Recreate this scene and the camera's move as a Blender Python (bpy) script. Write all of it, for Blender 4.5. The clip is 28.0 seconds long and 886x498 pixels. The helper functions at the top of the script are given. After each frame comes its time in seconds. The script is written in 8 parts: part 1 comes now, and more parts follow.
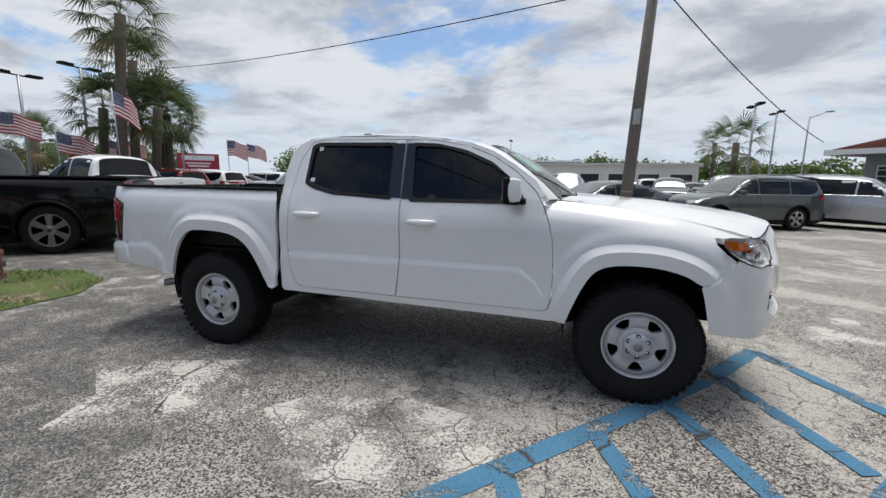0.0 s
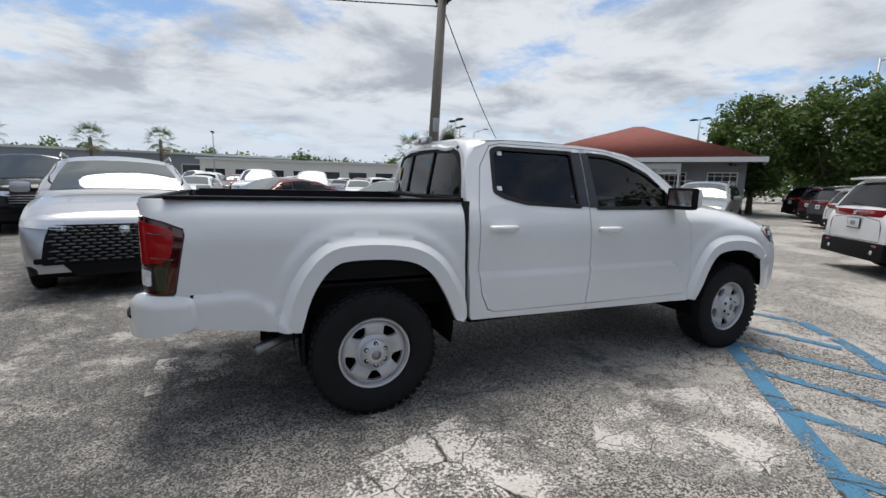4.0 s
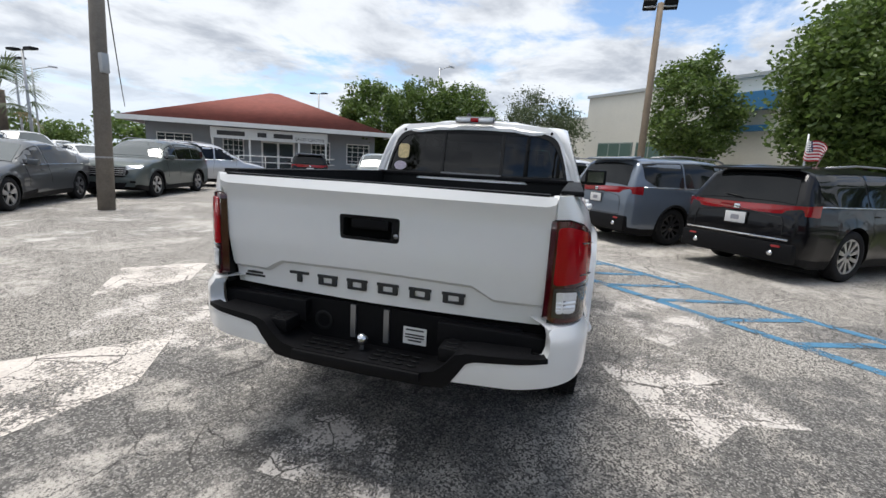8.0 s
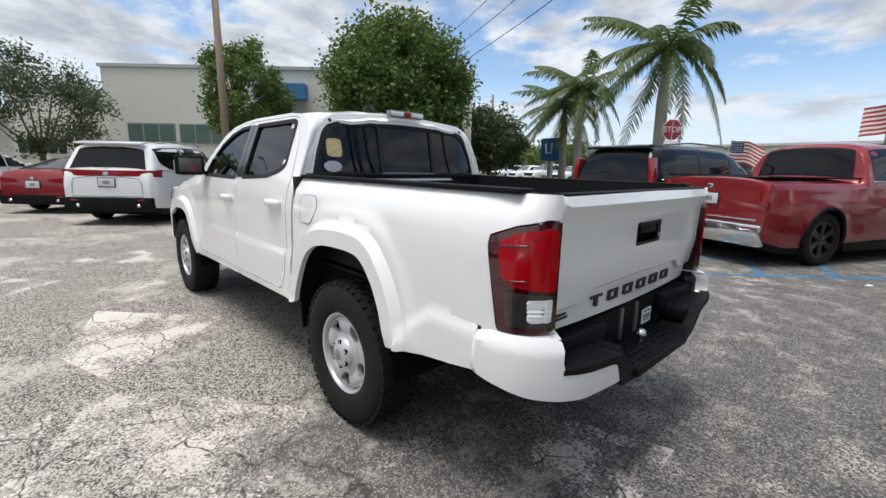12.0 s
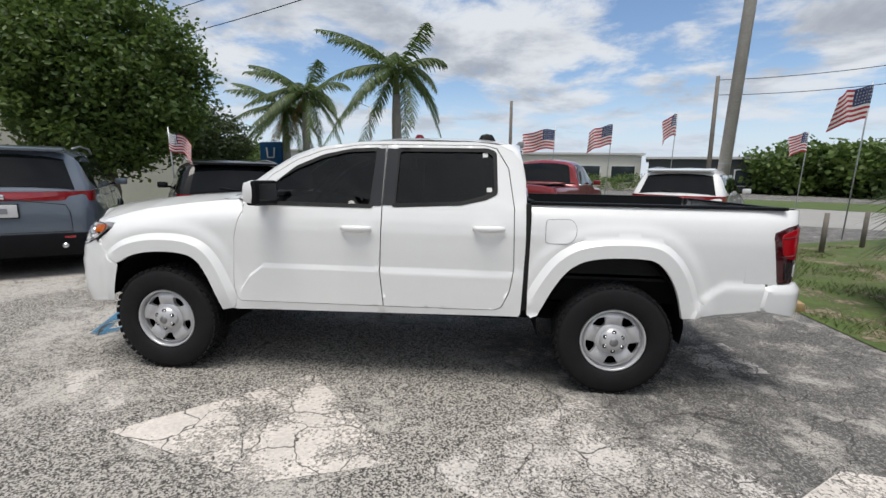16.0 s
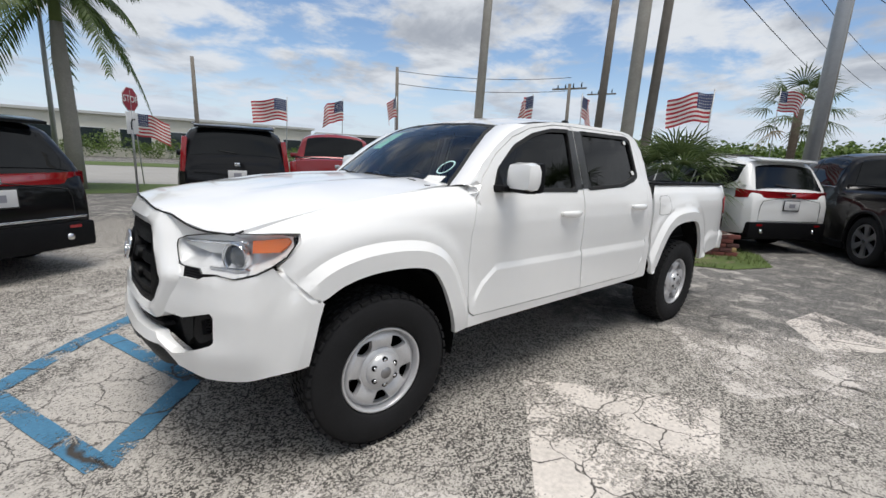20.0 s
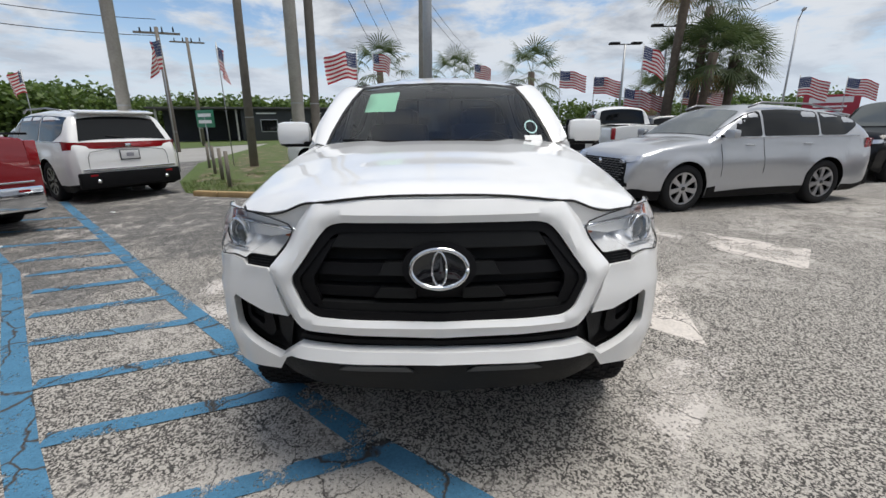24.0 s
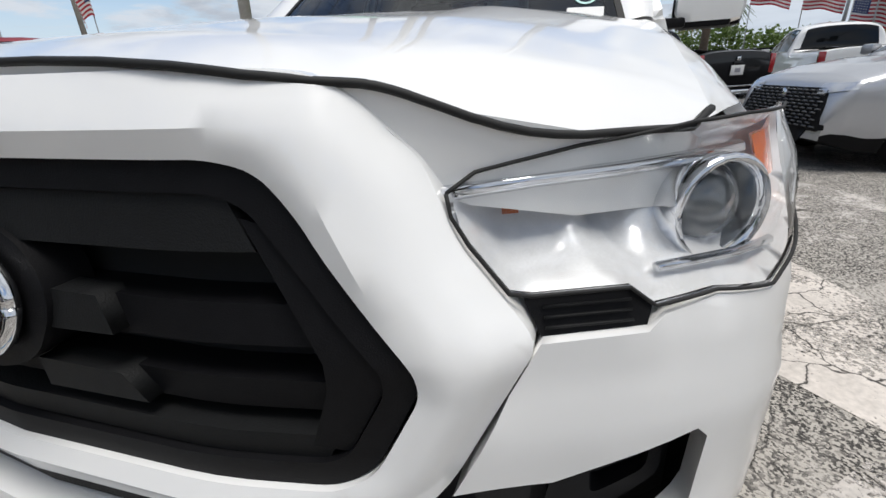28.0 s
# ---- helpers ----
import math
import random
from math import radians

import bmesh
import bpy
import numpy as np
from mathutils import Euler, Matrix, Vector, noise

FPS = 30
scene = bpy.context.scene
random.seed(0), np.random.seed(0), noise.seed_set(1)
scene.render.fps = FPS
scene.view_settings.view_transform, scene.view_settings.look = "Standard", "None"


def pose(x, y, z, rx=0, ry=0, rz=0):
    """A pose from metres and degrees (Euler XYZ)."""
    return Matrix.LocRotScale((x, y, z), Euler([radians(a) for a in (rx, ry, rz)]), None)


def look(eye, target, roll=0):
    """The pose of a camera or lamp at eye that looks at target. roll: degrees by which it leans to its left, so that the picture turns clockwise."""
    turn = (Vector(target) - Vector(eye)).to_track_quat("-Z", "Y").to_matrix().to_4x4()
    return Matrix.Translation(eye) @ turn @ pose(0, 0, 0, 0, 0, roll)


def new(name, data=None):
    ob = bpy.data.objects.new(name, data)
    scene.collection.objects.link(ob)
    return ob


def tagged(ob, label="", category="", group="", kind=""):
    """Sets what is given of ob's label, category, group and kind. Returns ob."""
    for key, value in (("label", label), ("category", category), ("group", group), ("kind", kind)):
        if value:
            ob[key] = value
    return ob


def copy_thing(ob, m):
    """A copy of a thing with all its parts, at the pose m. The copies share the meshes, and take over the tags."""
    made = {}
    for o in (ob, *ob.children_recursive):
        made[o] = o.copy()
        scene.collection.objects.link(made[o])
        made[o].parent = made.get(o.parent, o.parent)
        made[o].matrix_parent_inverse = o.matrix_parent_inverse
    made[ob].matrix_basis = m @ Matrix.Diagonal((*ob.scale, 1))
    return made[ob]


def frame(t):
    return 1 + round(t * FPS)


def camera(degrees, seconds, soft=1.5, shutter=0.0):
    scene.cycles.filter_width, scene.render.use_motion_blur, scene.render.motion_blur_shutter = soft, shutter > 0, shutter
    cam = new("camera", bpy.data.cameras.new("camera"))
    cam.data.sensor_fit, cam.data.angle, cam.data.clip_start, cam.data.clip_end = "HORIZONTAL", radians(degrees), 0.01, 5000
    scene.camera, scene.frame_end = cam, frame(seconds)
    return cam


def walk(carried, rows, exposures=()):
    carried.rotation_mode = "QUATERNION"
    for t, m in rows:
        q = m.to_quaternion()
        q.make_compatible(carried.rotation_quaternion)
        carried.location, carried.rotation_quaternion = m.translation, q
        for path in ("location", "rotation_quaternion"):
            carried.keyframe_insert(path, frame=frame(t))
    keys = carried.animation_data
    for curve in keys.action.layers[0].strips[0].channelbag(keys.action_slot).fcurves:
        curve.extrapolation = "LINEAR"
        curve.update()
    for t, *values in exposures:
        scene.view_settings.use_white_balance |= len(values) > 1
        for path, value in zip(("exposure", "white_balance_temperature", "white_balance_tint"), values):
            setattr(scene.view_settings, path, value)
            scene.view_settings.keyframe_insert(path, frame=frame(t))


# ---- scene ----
cam = camera(91.4, 28.0)
PATH = [
    (0, (1.13, -3.748, 1.409), (0.595, -1.848, 1.088), 1.0),
    (0.5, (0.732, -3.881, 1.411), (0.348, -1.942, 1.104), 0.6),
    (1, (0.308, -3.949, 1.434), (0.083, -1.986, 1.125), 0.5),
    (1.5, (-0.13, -3.999, 1.433), (-0.183, -2.021, 1.145), 0.6),
    (2, (-0.56, -3.921, 1.435), (-0.45, -1.944, 1.153), 0.9),
    (2.5, (-1.054, -3.828, 1.453), (-0.743, -1.875, 1.152), 1.6),
    (4.5, (-2.63, -3.096, 1.379), (-1.68, -1.362, 1.077), 1.5),
    (5, (-3.03, -2.837, 1.343), (-1.908, -1.211, 1.038), 1.7),
    (5.5, (-3.376, -2.537, 1.337), (-2.093, -1.034, 1.024), 1.8),
    (6, (-3.646, -2.183, 1.35), (-2.214, -0.828, 1.013), 2.2),
    (6.5, (-3.923, -1.856, 1.346), (-2.35, -0.67, 0.999), 2.3),
    (7, (-4.106, -1.487, 1.344), (-2.408, -0.491, 0.988), 2.5),
    (7.5, (-4.242, -1.126, 1.355), (-2.442, -0.343, 0.975), 2.9),
    (8, (-4.384, -0.79, 1.382), (-2.499, -0.238, 1.002), 3.2),
    (8.5, (-4.359, -0.457, 1.356), (-2.424, -0.115, 0.983), 2.7),
    (9, (-4.352, -0.037, 1.356), (-2.385, -0.009, 0.996), 2.9),
    (9.5, (-4.344, 0.361, 1.341), (-2.391, 0.108, 0.996), 2.5),
    (10, (-4.249, 0.754, 1.314), (-2.348, 0.228, 0.983), 2.1),
    (10.5, (-4.207, 1.141, 1.314), (-2.391, 0.369, 0.989), 1.8),
    (11, (-4.037, 1.489, 1.317), (-2.339, 0.487, 0.985), 1.6),
    (11.5, (-3.793, 1.748, 1.333), (-2.222, 0.561, 0.979), 1.3),
    (12, (-3.555, 2.009, 1.381), (-2.126, 0.661, 1.005), 1.3),
    (12.5, (-3.191, 2.163, 1.368), (-1.929, 0.658, 0.99), 1.7),
    (14.5, (-1.847, 3.219, 1.454), (-1.221, 1.356, 1.083), 0.9),
    (15, (-1.501, 3.488, 1.484), (-1.021, 1.583, 1.113), 0.9),
    (15.5, (-1.106, 3.675, 1.473), (-0.779, 1.733, 1.125), 1.0),
    (16, (-0.692, 3.801, 1.48), (-0.523, 1.837, 1.143), 1.1),
    (16.5, (-0.25, 3.783, 1.511), (-0.248, 1.816, 1.153), 1.0),
    (17, (0.182, 3.785, 1.522), (0.005, 1.827, 1.154), 1.2),
    (17.5, (0.643, 3.73, 1.503), (0.275, 1.795, 1.156), 1.7),
    (18, (1.088, 3.583, 1.493), (0.535, 1.691, 1.158), 2.2),
    (18.5, (1.545, 3.436, 1.482), (0.81, 1.608, 1.138), 2.7),
    (19, (1.952, 3.189, 1.444), (1.044, 1.442, 1.095), 2.9),
    (19.5, (2.338, 2.903, 1.431), (1.259, 1.262, 1.052), 3.2),
    (20, (2.66, 2.591, 1.414), (1.416, 1.077, 1.012), 2.8),
    (20.5, (2.918, 2.215, 1.411), (1.518, 0.855, 0.975), 2.4),
    (22.5, (3.695, 0.799, 1.359), (1.842, 0.242, 0.853), -0.0),
    (23, (3.734, 0.463, 1.357), (1.832, 0.138, 0.829), -0.3),
    (23.5, (3.803, 0.205, 1.361), (1.883, 0.067, 0.819), -0.7),
    (24, (3.887, 0.01, 1.395), (1.965, 0.014, 0.841), -0.6),
    (24.5, (3.899, -0.049, 1.397), (1.981, 0.031, 0.836), -0.5),
    (25, (3.888, -0.057, 1.389), (1.973, 0.046, 0.82), -0.5),
    (25.5, (3.777, -0.022, 1.364), (1.867, 0.06, 0.777), -0.6),
    (26, (3.553, 0.049, 1.342), (1.653, 0.087, 0.719), -0.9),
    (26.5, (3.321, 0.1, 1.283), (1.434, 0.055, 0.623), -1.2),
    (27, (3.072, 0.196, 1.237), (1.21, 0.015, 0.531), -1.3),
    (27.5, (2.916, 0.459, 1.191), (1.108, 0.06, 0.434), -1.4),
    (28, (2.764, 0.647, 1.145), (1.017, 0.033, 0.389), -2.4),
]
walk(cam, [(t, look(eye, target, roll)) for t, eye, target, roll in PATH], [(0, 0.12), (4, 0.15), (7, 0.38), (9, 0.54), (12, 0.36), (15, 0.15), (20, 0.12), (23, 0.08), (27, 0.1), (28, 0.08)])

# ---- sky and sun ----
SUN_EL, SUN_AZ = 77.0, 72.0
world = bpy.data.worlds.new("world")
scene.world = world
world.use_nodes = True


def sky_nodes():
    nt = world.node_tree
    nt.nodes.clear()
    out = nt.nodes.new("ShaderNodeOutputWorld")
    bg = nt.nodes.new("ShaderNodeBackground")
    sky = nt.nodes.new("ShaderNodeTexSky")
    sky.sky_type, sky.sun_disc = "NISHITA", False
    sky.sun_elevation, sky.sun_rotation = radians(SUN_EL), radians(90 - SUN_AZ)
    sky.air_density, sky.dust_density, sky.ozone_density = 1.0, 0.3, 3.0
    tc = nt.nodes.new("ShaderNodeTexCoord")
    sep = nt.nodes.new("ShaderNodeSeparateXYZ")
    nt.links.new(tc.outputs["Generated"], sep.inputs[0])
    # clouds lie on a flat layer: divide the direction by its height
    add = nt.nodes.new("ShaderNodeMath")
    add.operation, add.inputs[1].default_value = "ADD", 0.16
    mx = nt.nodes.new("ShaderNodeMath")
    mx.operation, mx.inputs[1].default_value = "MAXIMUM", 0.0
    nt.links.new(sep.outputs[2], mx.inputs[0])
    nt.links.new(mx.outputs[0], add.inputs[0])
    dv = nt.nodes.new("ShaderNodeVectorMath")
    dv.operation = "DIVIDE"
    comb = nt.nodes.new("ShaderNodeCombineXYZ")
    for i in range(3):
        nt.links.new(add.outputs[0], comb.inputs[i])
    nt.links.new(tc.outputs["Generated"], dv.inputs[0])
    nt.links.new(comb.outputs[0], dv.inputs[1])
    flat = nt.nodes.new("ShaderNodeVectorMath")
    flat.operation, flat.inputs[1].default_value = "MULTIPLY", (1, 1, 0.0)
    nt.links.new(dv.outputs[0], flat.inputs[0])

    def fbm(scale, detail, rough, dist, off):
        mp = nt.nodes.new("ShaderNodeMapping")
        mp.inputs["Location"].default_value = off
        nt.links.new(flat.outputs[0], mp.inputs[0])
        n = nt.nodes.new("ShaderNodeTexNoise")
        n.inputs["Scale"].default_value, n.inputs["Detail"].default_value = scale, detail
        n.inputs["Roughness"].default_value, n.inputs["Distortion"].default_value = rough, dist
        nt.links.new(mp.outputs[0], n.inputs["Vector"])
        return n.outputs["Fac"]

    def ramp(src, a, b, lo, hi):
        r = nt.nodes.new("ShaderNodeMapRange")
        r.interpolation_type = "SMOOTHSTEP"
        for i, v in enumerate((a, b, lo, hi)):
            r.inputs[i + 1].default_value = v
        nt.links.new(src, r.inputs[0])
        return r.outputs[0]

    def mix(fac, a, b):
        m = nt.nodes.new("ShaderNodeMix")
        m.data_type = "RGBA"
        for sock, v in ((m.inputs[0], fac), (m.inputs[6], a), (m.inputs[7], b)):
            if isinstance(v, tuple):
                sock.default_value = v
            else:
                nt.links.new(v, sock)
        return m.outputs[2]

    big = fbm(0.95, 8, 0.58, 0.25, (3.1, 1.7, 0))
    small = fbm(3.2, 7, 0.62, 0.35, (0.4, 5.2, 0))
    cover = nt.nodes.new("ShaderNodeMath")
    cover.operation = "MULTIPLY_ADD"
    cover.inputs[1].default_value = 0.42
    nt.links.new(small, cover.inputs[0])
    nt.links.new(big, cover.inputs[2])
    # the cloud is thicker over the lot than over the street
    side = nt.nodes.new("ShaderNodeMath")
    side.operation = "MULTIPLY_ADD"
    side.inputs[1].default_value = 0.075
    nt.links.new(sep.outputs[1], side.inputs[0])
    nt.links.new(cover.outputs[0], side.inputs[2])
    mask = ramp(side.outputs[0], 0.585, 0.74, 0.0, 1.0)
    # thick cores turn grey, thin edges stay white
    core = ramp(fbm(1.5, 6, 0.6, 0.3, (7.0, 2.0, 0)), 0.42, 0.68, 0.0, 1.0)
    cloud = mix(core, (5.2, 5.45, 5.8, 1), (2.7, 2.95, 3.4, 1))
    low = ramp(sep.outputs[2], 0.0, 0.22, 0.85, 0.0)
    seen = mix(mask, sky.outputs[0], cloud)
    hazy = mix(low, seen, (4.5, 5.1, 5.9, 1))
    bg.inputs[1].default_value = 0.13
    nt.links.new(hazy, bg.inputs[0])
    nt.links.new(bg.outputs[0], out.inputs[0])


sky_nodes()
sun = new("sun", bpy.data.lights.new("sun", "SUN"))
sun.data.energy, sun.data.angle, sun.data.color = 2.8, radians(32.0), (1.0, 0.96, 0.9)
SUN_DIR = Vector((math.cos(radians(SUN_AZ)) * math.cos(radians(SUN_EL)), math.sin(radians(SUN_AZ)) * math.cos(radians(SUN_EL)), math.sin(radians(SUN_EL))))
sun.matrix_world = look(SUN_DIR * 40, (0, 0, 0))

# ---- materials ----
MATS = {}


def mat(name, color, rough=0.5, metal=0.0, coat=0.0, spec=0.5, vary=0.0, scale=8.0, bump=0.0, bscale=60.0, emit=None, rnd=0.0):
    """A Principled surface with mottling at two scales and fine relief."""
    if name in MATS:
        return MATS[name]
    m = bpy.data.materials.new(name)
    m.use_nodes = True
    nt = m.node_tree
    b = nt.nodes["Principled BSDF"]
    b.inputs["Base Color"].default_value = (*color, 1)
    b.inputs["Roughness"].default_value, b.inputs["Metallic"].default_value = rough, metal
    b.inputs["Coat Weight"].default_value, b.inputs["Coat Roughness"].default_value = coat, 0.04
    b.inputs["Specular IOR Level"].default_value = spec
    tc = nt.nodes.new("ShaderNodeTexCoord")
    if vary or rnd:
        n1, n2 = nt.nodes.new("ShaderNodeTexNoise"), nt.nodes.new("ShaderNodeTexNoise")
        n1.inputs["Scale"].default_value, n1.inputs["Detail"].default_value = scale, 5
        n2.inputs["Scale"].default_value, n2.inputs["Detail"].default_value = scale * 9, 3
        for n in (n1, n2):
            nt.links.new(tc.outputs["Object"], n.inputs["Vector"])
        s = nt.nodes.new("ShaderNodeMath")
        s.operation = "ADD"
        nt.links.new(n1.outputs[0], s.inputs[0])
        nt.links.new(n2.outputs[0], s.inputs[1])
        r = nt.nodes.new("ShaderNodeMapRange")
        for i, v in enumerate((0.6, 1.4, 1 - vary, 1 + vary)):
            r.inputs[i + 1].default_value = v
        nt.links.new(s.outputs[0], r.inputs[0])
        v = nt.nodes.new("ShaderNodeMix")
        v.data_type, v.blend_type = "RGBA", "MULTIPLY"
        v.inputs[0].default_value, v.inputs[6].default_value = 1, (*color, 1)
        src = r.outputs[0]
        if rnd:
            oi = nt.nodes.new("ShaderNodeObjectInfo")
            rr = nt.nodes.new("ShaderNodeMapRange")
            rr.inputs[3].default_value, rr.inputs[4].default_value = 1 - rnd, 1 + rnd
            nt.links.new(oi.outputs["Random"], rr.inputs[0])
            mu = nt.nodes.new("ShaderNodeMath")
            mu.operation = "MULTIPLY"
            nt.links.new(r.outputs[0], mu.inputs[0])
            nt.links.new(rr.outputs[0], mu.inputs[1])
            src = mu.outputs[0]
        nt.links.new(src, v.inputs[7])
        nt.links.new(v.outputs[2], b.inputs["Base Color"])
    if bump:
        n = nt.nodes.new("ShaderNodeTexNoise")
        n.inputs["Scale"].default_value, n.inputs["Detail"].default_value = bscale, 3
        nt.links.new(tc.outputs["Object"], n.inputs["Vector"])
        bp = nt.nodes.new("ShaderNodeBump")
        bp.inputs["Strength"].default_value, bp.inputs["Distance"].default_value = bump, 0.01
        nt.links.new(n.outputs[0], bp.inputs["Height"])
        nt.links.new(bp.outputs[0], b.inputs["Normal"])
    if emit:
        b.inputs["Emission Color"].default_value, b.inputs["Emission Strength"].default_value = (*emit[:3], 1), emit[3]
    MATS[name] = m
    return m


def glass_mat(name, tint, rough=0.01, ior=1.52):
    """A thin pane: tinted see-through plus mirror gloss by Fresnel."""
    if name in MATS:
        return MATS[name]
    m = bpy.data.materials.new(name)
    m.use_nodes = True
    nt = m.node_tree
    nt.nodes.clear()
    out = nt.nodes.new("ShaderNodeOutputMaterial")
    tr, gl = nt.nodes.new("ShaderNodeBsdfTransparent"), nt.nodes.new("ShaderNodeBsdfGlossy")
    tr.inputs[0].default_value = (*tint, 1)
    gl.inputs["Roughness"].default_value = rough
    fr = nt.nodes.new("ShaderNodeFresnel")
    fr.inputs[0].default_value = ior
    mx = nt.nodes.new("ShaderNodeMixShader")
    nt.links.new(fr.outputs[0], mx.inputs[0])
    nt.links.new(tr.outputs[0], mx.inputs[1])
    nt.links.new(gl.outputs[0], mx.inputs[2])
    nt.links.new(mx.outputs[0], out.inputs[0])
    MATS[name] = m
    return m


WHITE = mat("white_paint", (0.84, 0.84, 0.83), 0.28, coat=0.9, vary=0.012, scale=1.5)
BLACKPL = mat("black_plastic", (0.006, 0.006, 0.007), 0.55, spec=0.14, vary=0.2, scale=6, bump=0.12, bscale=500)
DARKPL = mat("dark_grey_plastic", (0.010, 0.0105, 0.011), 0.55, spec=0.2, vary=0.15, scale=8, bump=0.15, bscale=450)
GLOSSBLK = mat("gloss_black_trim", (0.012, 0.012, 0.013), 0.2, coat=0.5)
SEAL = mat("rubber_seal", (0.008, 0.008, 0.008), 0.7)
RUBBER = mat("tyre_rubber", (0.012, 0.012, 0.013), 0.78, spec=0.25, vary=0.25, scale=10, bump=0.2, bscale=200)
SILVER = mat("silver_wheel_paint", (0.58, 0.58, 0.59), 0.36, metal=0.4, vary=0.08, scale=12)
CHROME = mat("chrome", (0.75, 0.76, 0.78), 0.08, metal=1.0)
SATIN = mat("satin_metal", (0.35, 0.35, 0.36), 0.4, metal=0.9, vary=0.1, scale=20)
UNDER = mat("underbody_black", (0.006, 0.006, 0.006), 0.9, spec=0.1, vary=0.3, scale=5)
REDLENS = mat("red_lamp_lens", (0.36, 0.003, 0.008), 0.18, spec=0.2, coat=0.5, vary=0.1, scale=25)
SMOKE = mat("smoked_lamp_lens", (0.055, 0.003, 0.006), 0.1, coat=1.0)
AMBER = mat("amber_lamp_lens", (0.75, 0.16, 0.01), 0.12, coat=1.0, vary=0.1, scale=60)
CLEARREF = mat("lamp_reflector", (0.90, 0.91, 0.93), 0.16, metal=0.3, vary=0.08, scale=40)
PAPER = mat("white_paper", (0.75, 0.75, 0.73), 0.8, vary=0.04, scale=30)
MINT = mat("mint_paper", (0.36, 0.66, 0.52), 0.75, vary=0.05, scale=20)
PRINT = mat("dark_print", (0.03, 0.03, 0.03), 0.7)
TINT = glass_mat("tinted_glass", (0.035, 0.04, 0.045))
WSGLASS = glass_mat("windscreen_glass", (0.70, 0.76, 0.74), ior=1.72)
LENS = glass_mat("clear_lamp_cover", (0.93, 0.94, 0.95), 0.02)
SEATM = mat("seat_fabric", (0.05, 0.05, 0.052), 0.9, vary=0.2, scale=20)

# ---- mesh helpers ----


def smooth(bm, angle=35):
    lim = radians(angle)
    for f in bm.faces:
        f.smooth = True
    for e in bm.edges:
        if len(e.link_faces) == 2:
            e.smooth = e.calc_face_angle(0.0) < lim
    return bm


def part(name, bm, material, parent=None, label="", angle=35):
    """Links a bmesh as one mesh object under a thing or a part."""
    smooth(bm, angle)
    me = bpy.data.meshes.new(name)
    bm.to_mesh(me)
    bm.free()
    for m in material if isinstance(material, (list, tuple)) else (material,):
        me.materials.append(m)
    ob = new(name, me)
    ob.parent = parent
    return tagged(ob, label)


def thing(name, label, category, m=None, group="", kind=""):
    ob = new(name)
    ob.empty_display_size = 0.1
    if m is not None:
        ob.matrix_basis = m
    return tagged(ob, label, category, group, kind)


def add_box(bm, c, d, rz=0.0, ry=0.0, rx=0.0, bevel=0.0, taper=1.0):
    r = bmesh.ops.create_cube(bm, size=1)
    vs = r["verts"]
    for v in vs:
        k = taper if v.co.z > 0 else 1.0
        v.co = Vector((v.co.x * d[0] * k, v.co.y * d[1] * k, v.co.z * d[2]))
    if bevel:
        es = list({e for v in vs for e in v.link_edges})
        out = bmesh.ops.bevel(bm, geom=es, offset=bevel, segments=2, profile=0.6, affect="EDGES")
        vs = list({v for f in out["faces"] for v in f.verts} | {v for v in vs if v.is_valid})
    bmesh.ops.transform(bm, matrix=pose(c[0], c[1], c[2], rx, ry, rz), verts=vs)
    return bm


def box(c, d, **k):
    return add_box(bmesh.new(), c, d, **k)


def add_cyl(bm, a, b, r1, r2=None, n=16, caps=True):
    a, b = Vector(a), Vector(b)
    r2 = r1 if r2 is None else r2
    q = (b - a).to_track_quat("Z", "Y")
    rings = [[bm.verts.new(p + q @ Vector((r * math.cos(2 * math.pi * i / n), r * math.sin(2 * math.pi * i / n), 0))) for i in range(n)] for p, r in ((a, r1), (b, r2))]
    for i in range(n):
        bm.faces.new((rings[0][i], rings[0][(i + 1) % n], rings[1][(i + 1) % n], rings[1][i]))
    if caps:
        bm.faces.new(rings[0][::-1])
        bm.faces.new(rings[1])
    return bm


def cyl(a, b, r1, r2=None, n=16):
    return add_cyl(bmesh.new(), a, b, r1, r2, n)


def tube(points, radius, n=8, bm=None):
    """A round tube along points; radius may be a list."""
    bm = bm or bmesh.new()
    pts = [Vector(p) for p in points]
    rs = radius if isinstance(radius, (list, tuple)) else [radius] * len(pts)
    last, side = None, None
    for i, p in enumerate(pts):
        d = (pts[min(i + 1, len(pts) - 1)] - pts[max(i - 1, 0)]).normalized()
        if side is None:
            side = d.orthogonal().normalized()
        side = (side - d * side.dot(d)).normalized()
        up = d.cross(side)
        ring = [bm.verts.new(p + rs[i] * (math.cos(2 * math.pi * k / n) * side + math.sin(2 * math.pi * k / n) * up)) for k in range(n)]
        if last:
            for k in range(n):
                bm.faces.new((last[k], last[(k + 1) % n], ring[(k + 1) % n], ring[k]))
        else:
            bm.faces.new(ring[::-1])
        last = ring
    bm.faces.new(last)
    return bm


def lathe(profile, n=32, axis="Y", bm=None):
    """Turns (radius, along) pairs about an axis through the origin."""
    bm = bm or bmesh.new()
    rings = []
    for r, h in profile:
        ring = []
        for k in range(n):
            a = 2 * math.pi * k / n
            c, s = r * math.cos(a), r * math.sin(a)
            ring.append(bm.verts.new((c, h, s) if axis == "Y" else (c, s, h)))
        rings.append(ring)
    for a, b in zip(rings, rings[1:]):
        for k in range(n):
            bm.faces.new((a[k], a[(k + 1) % n], b[(k + 1) % n], b[k]))
    return bm


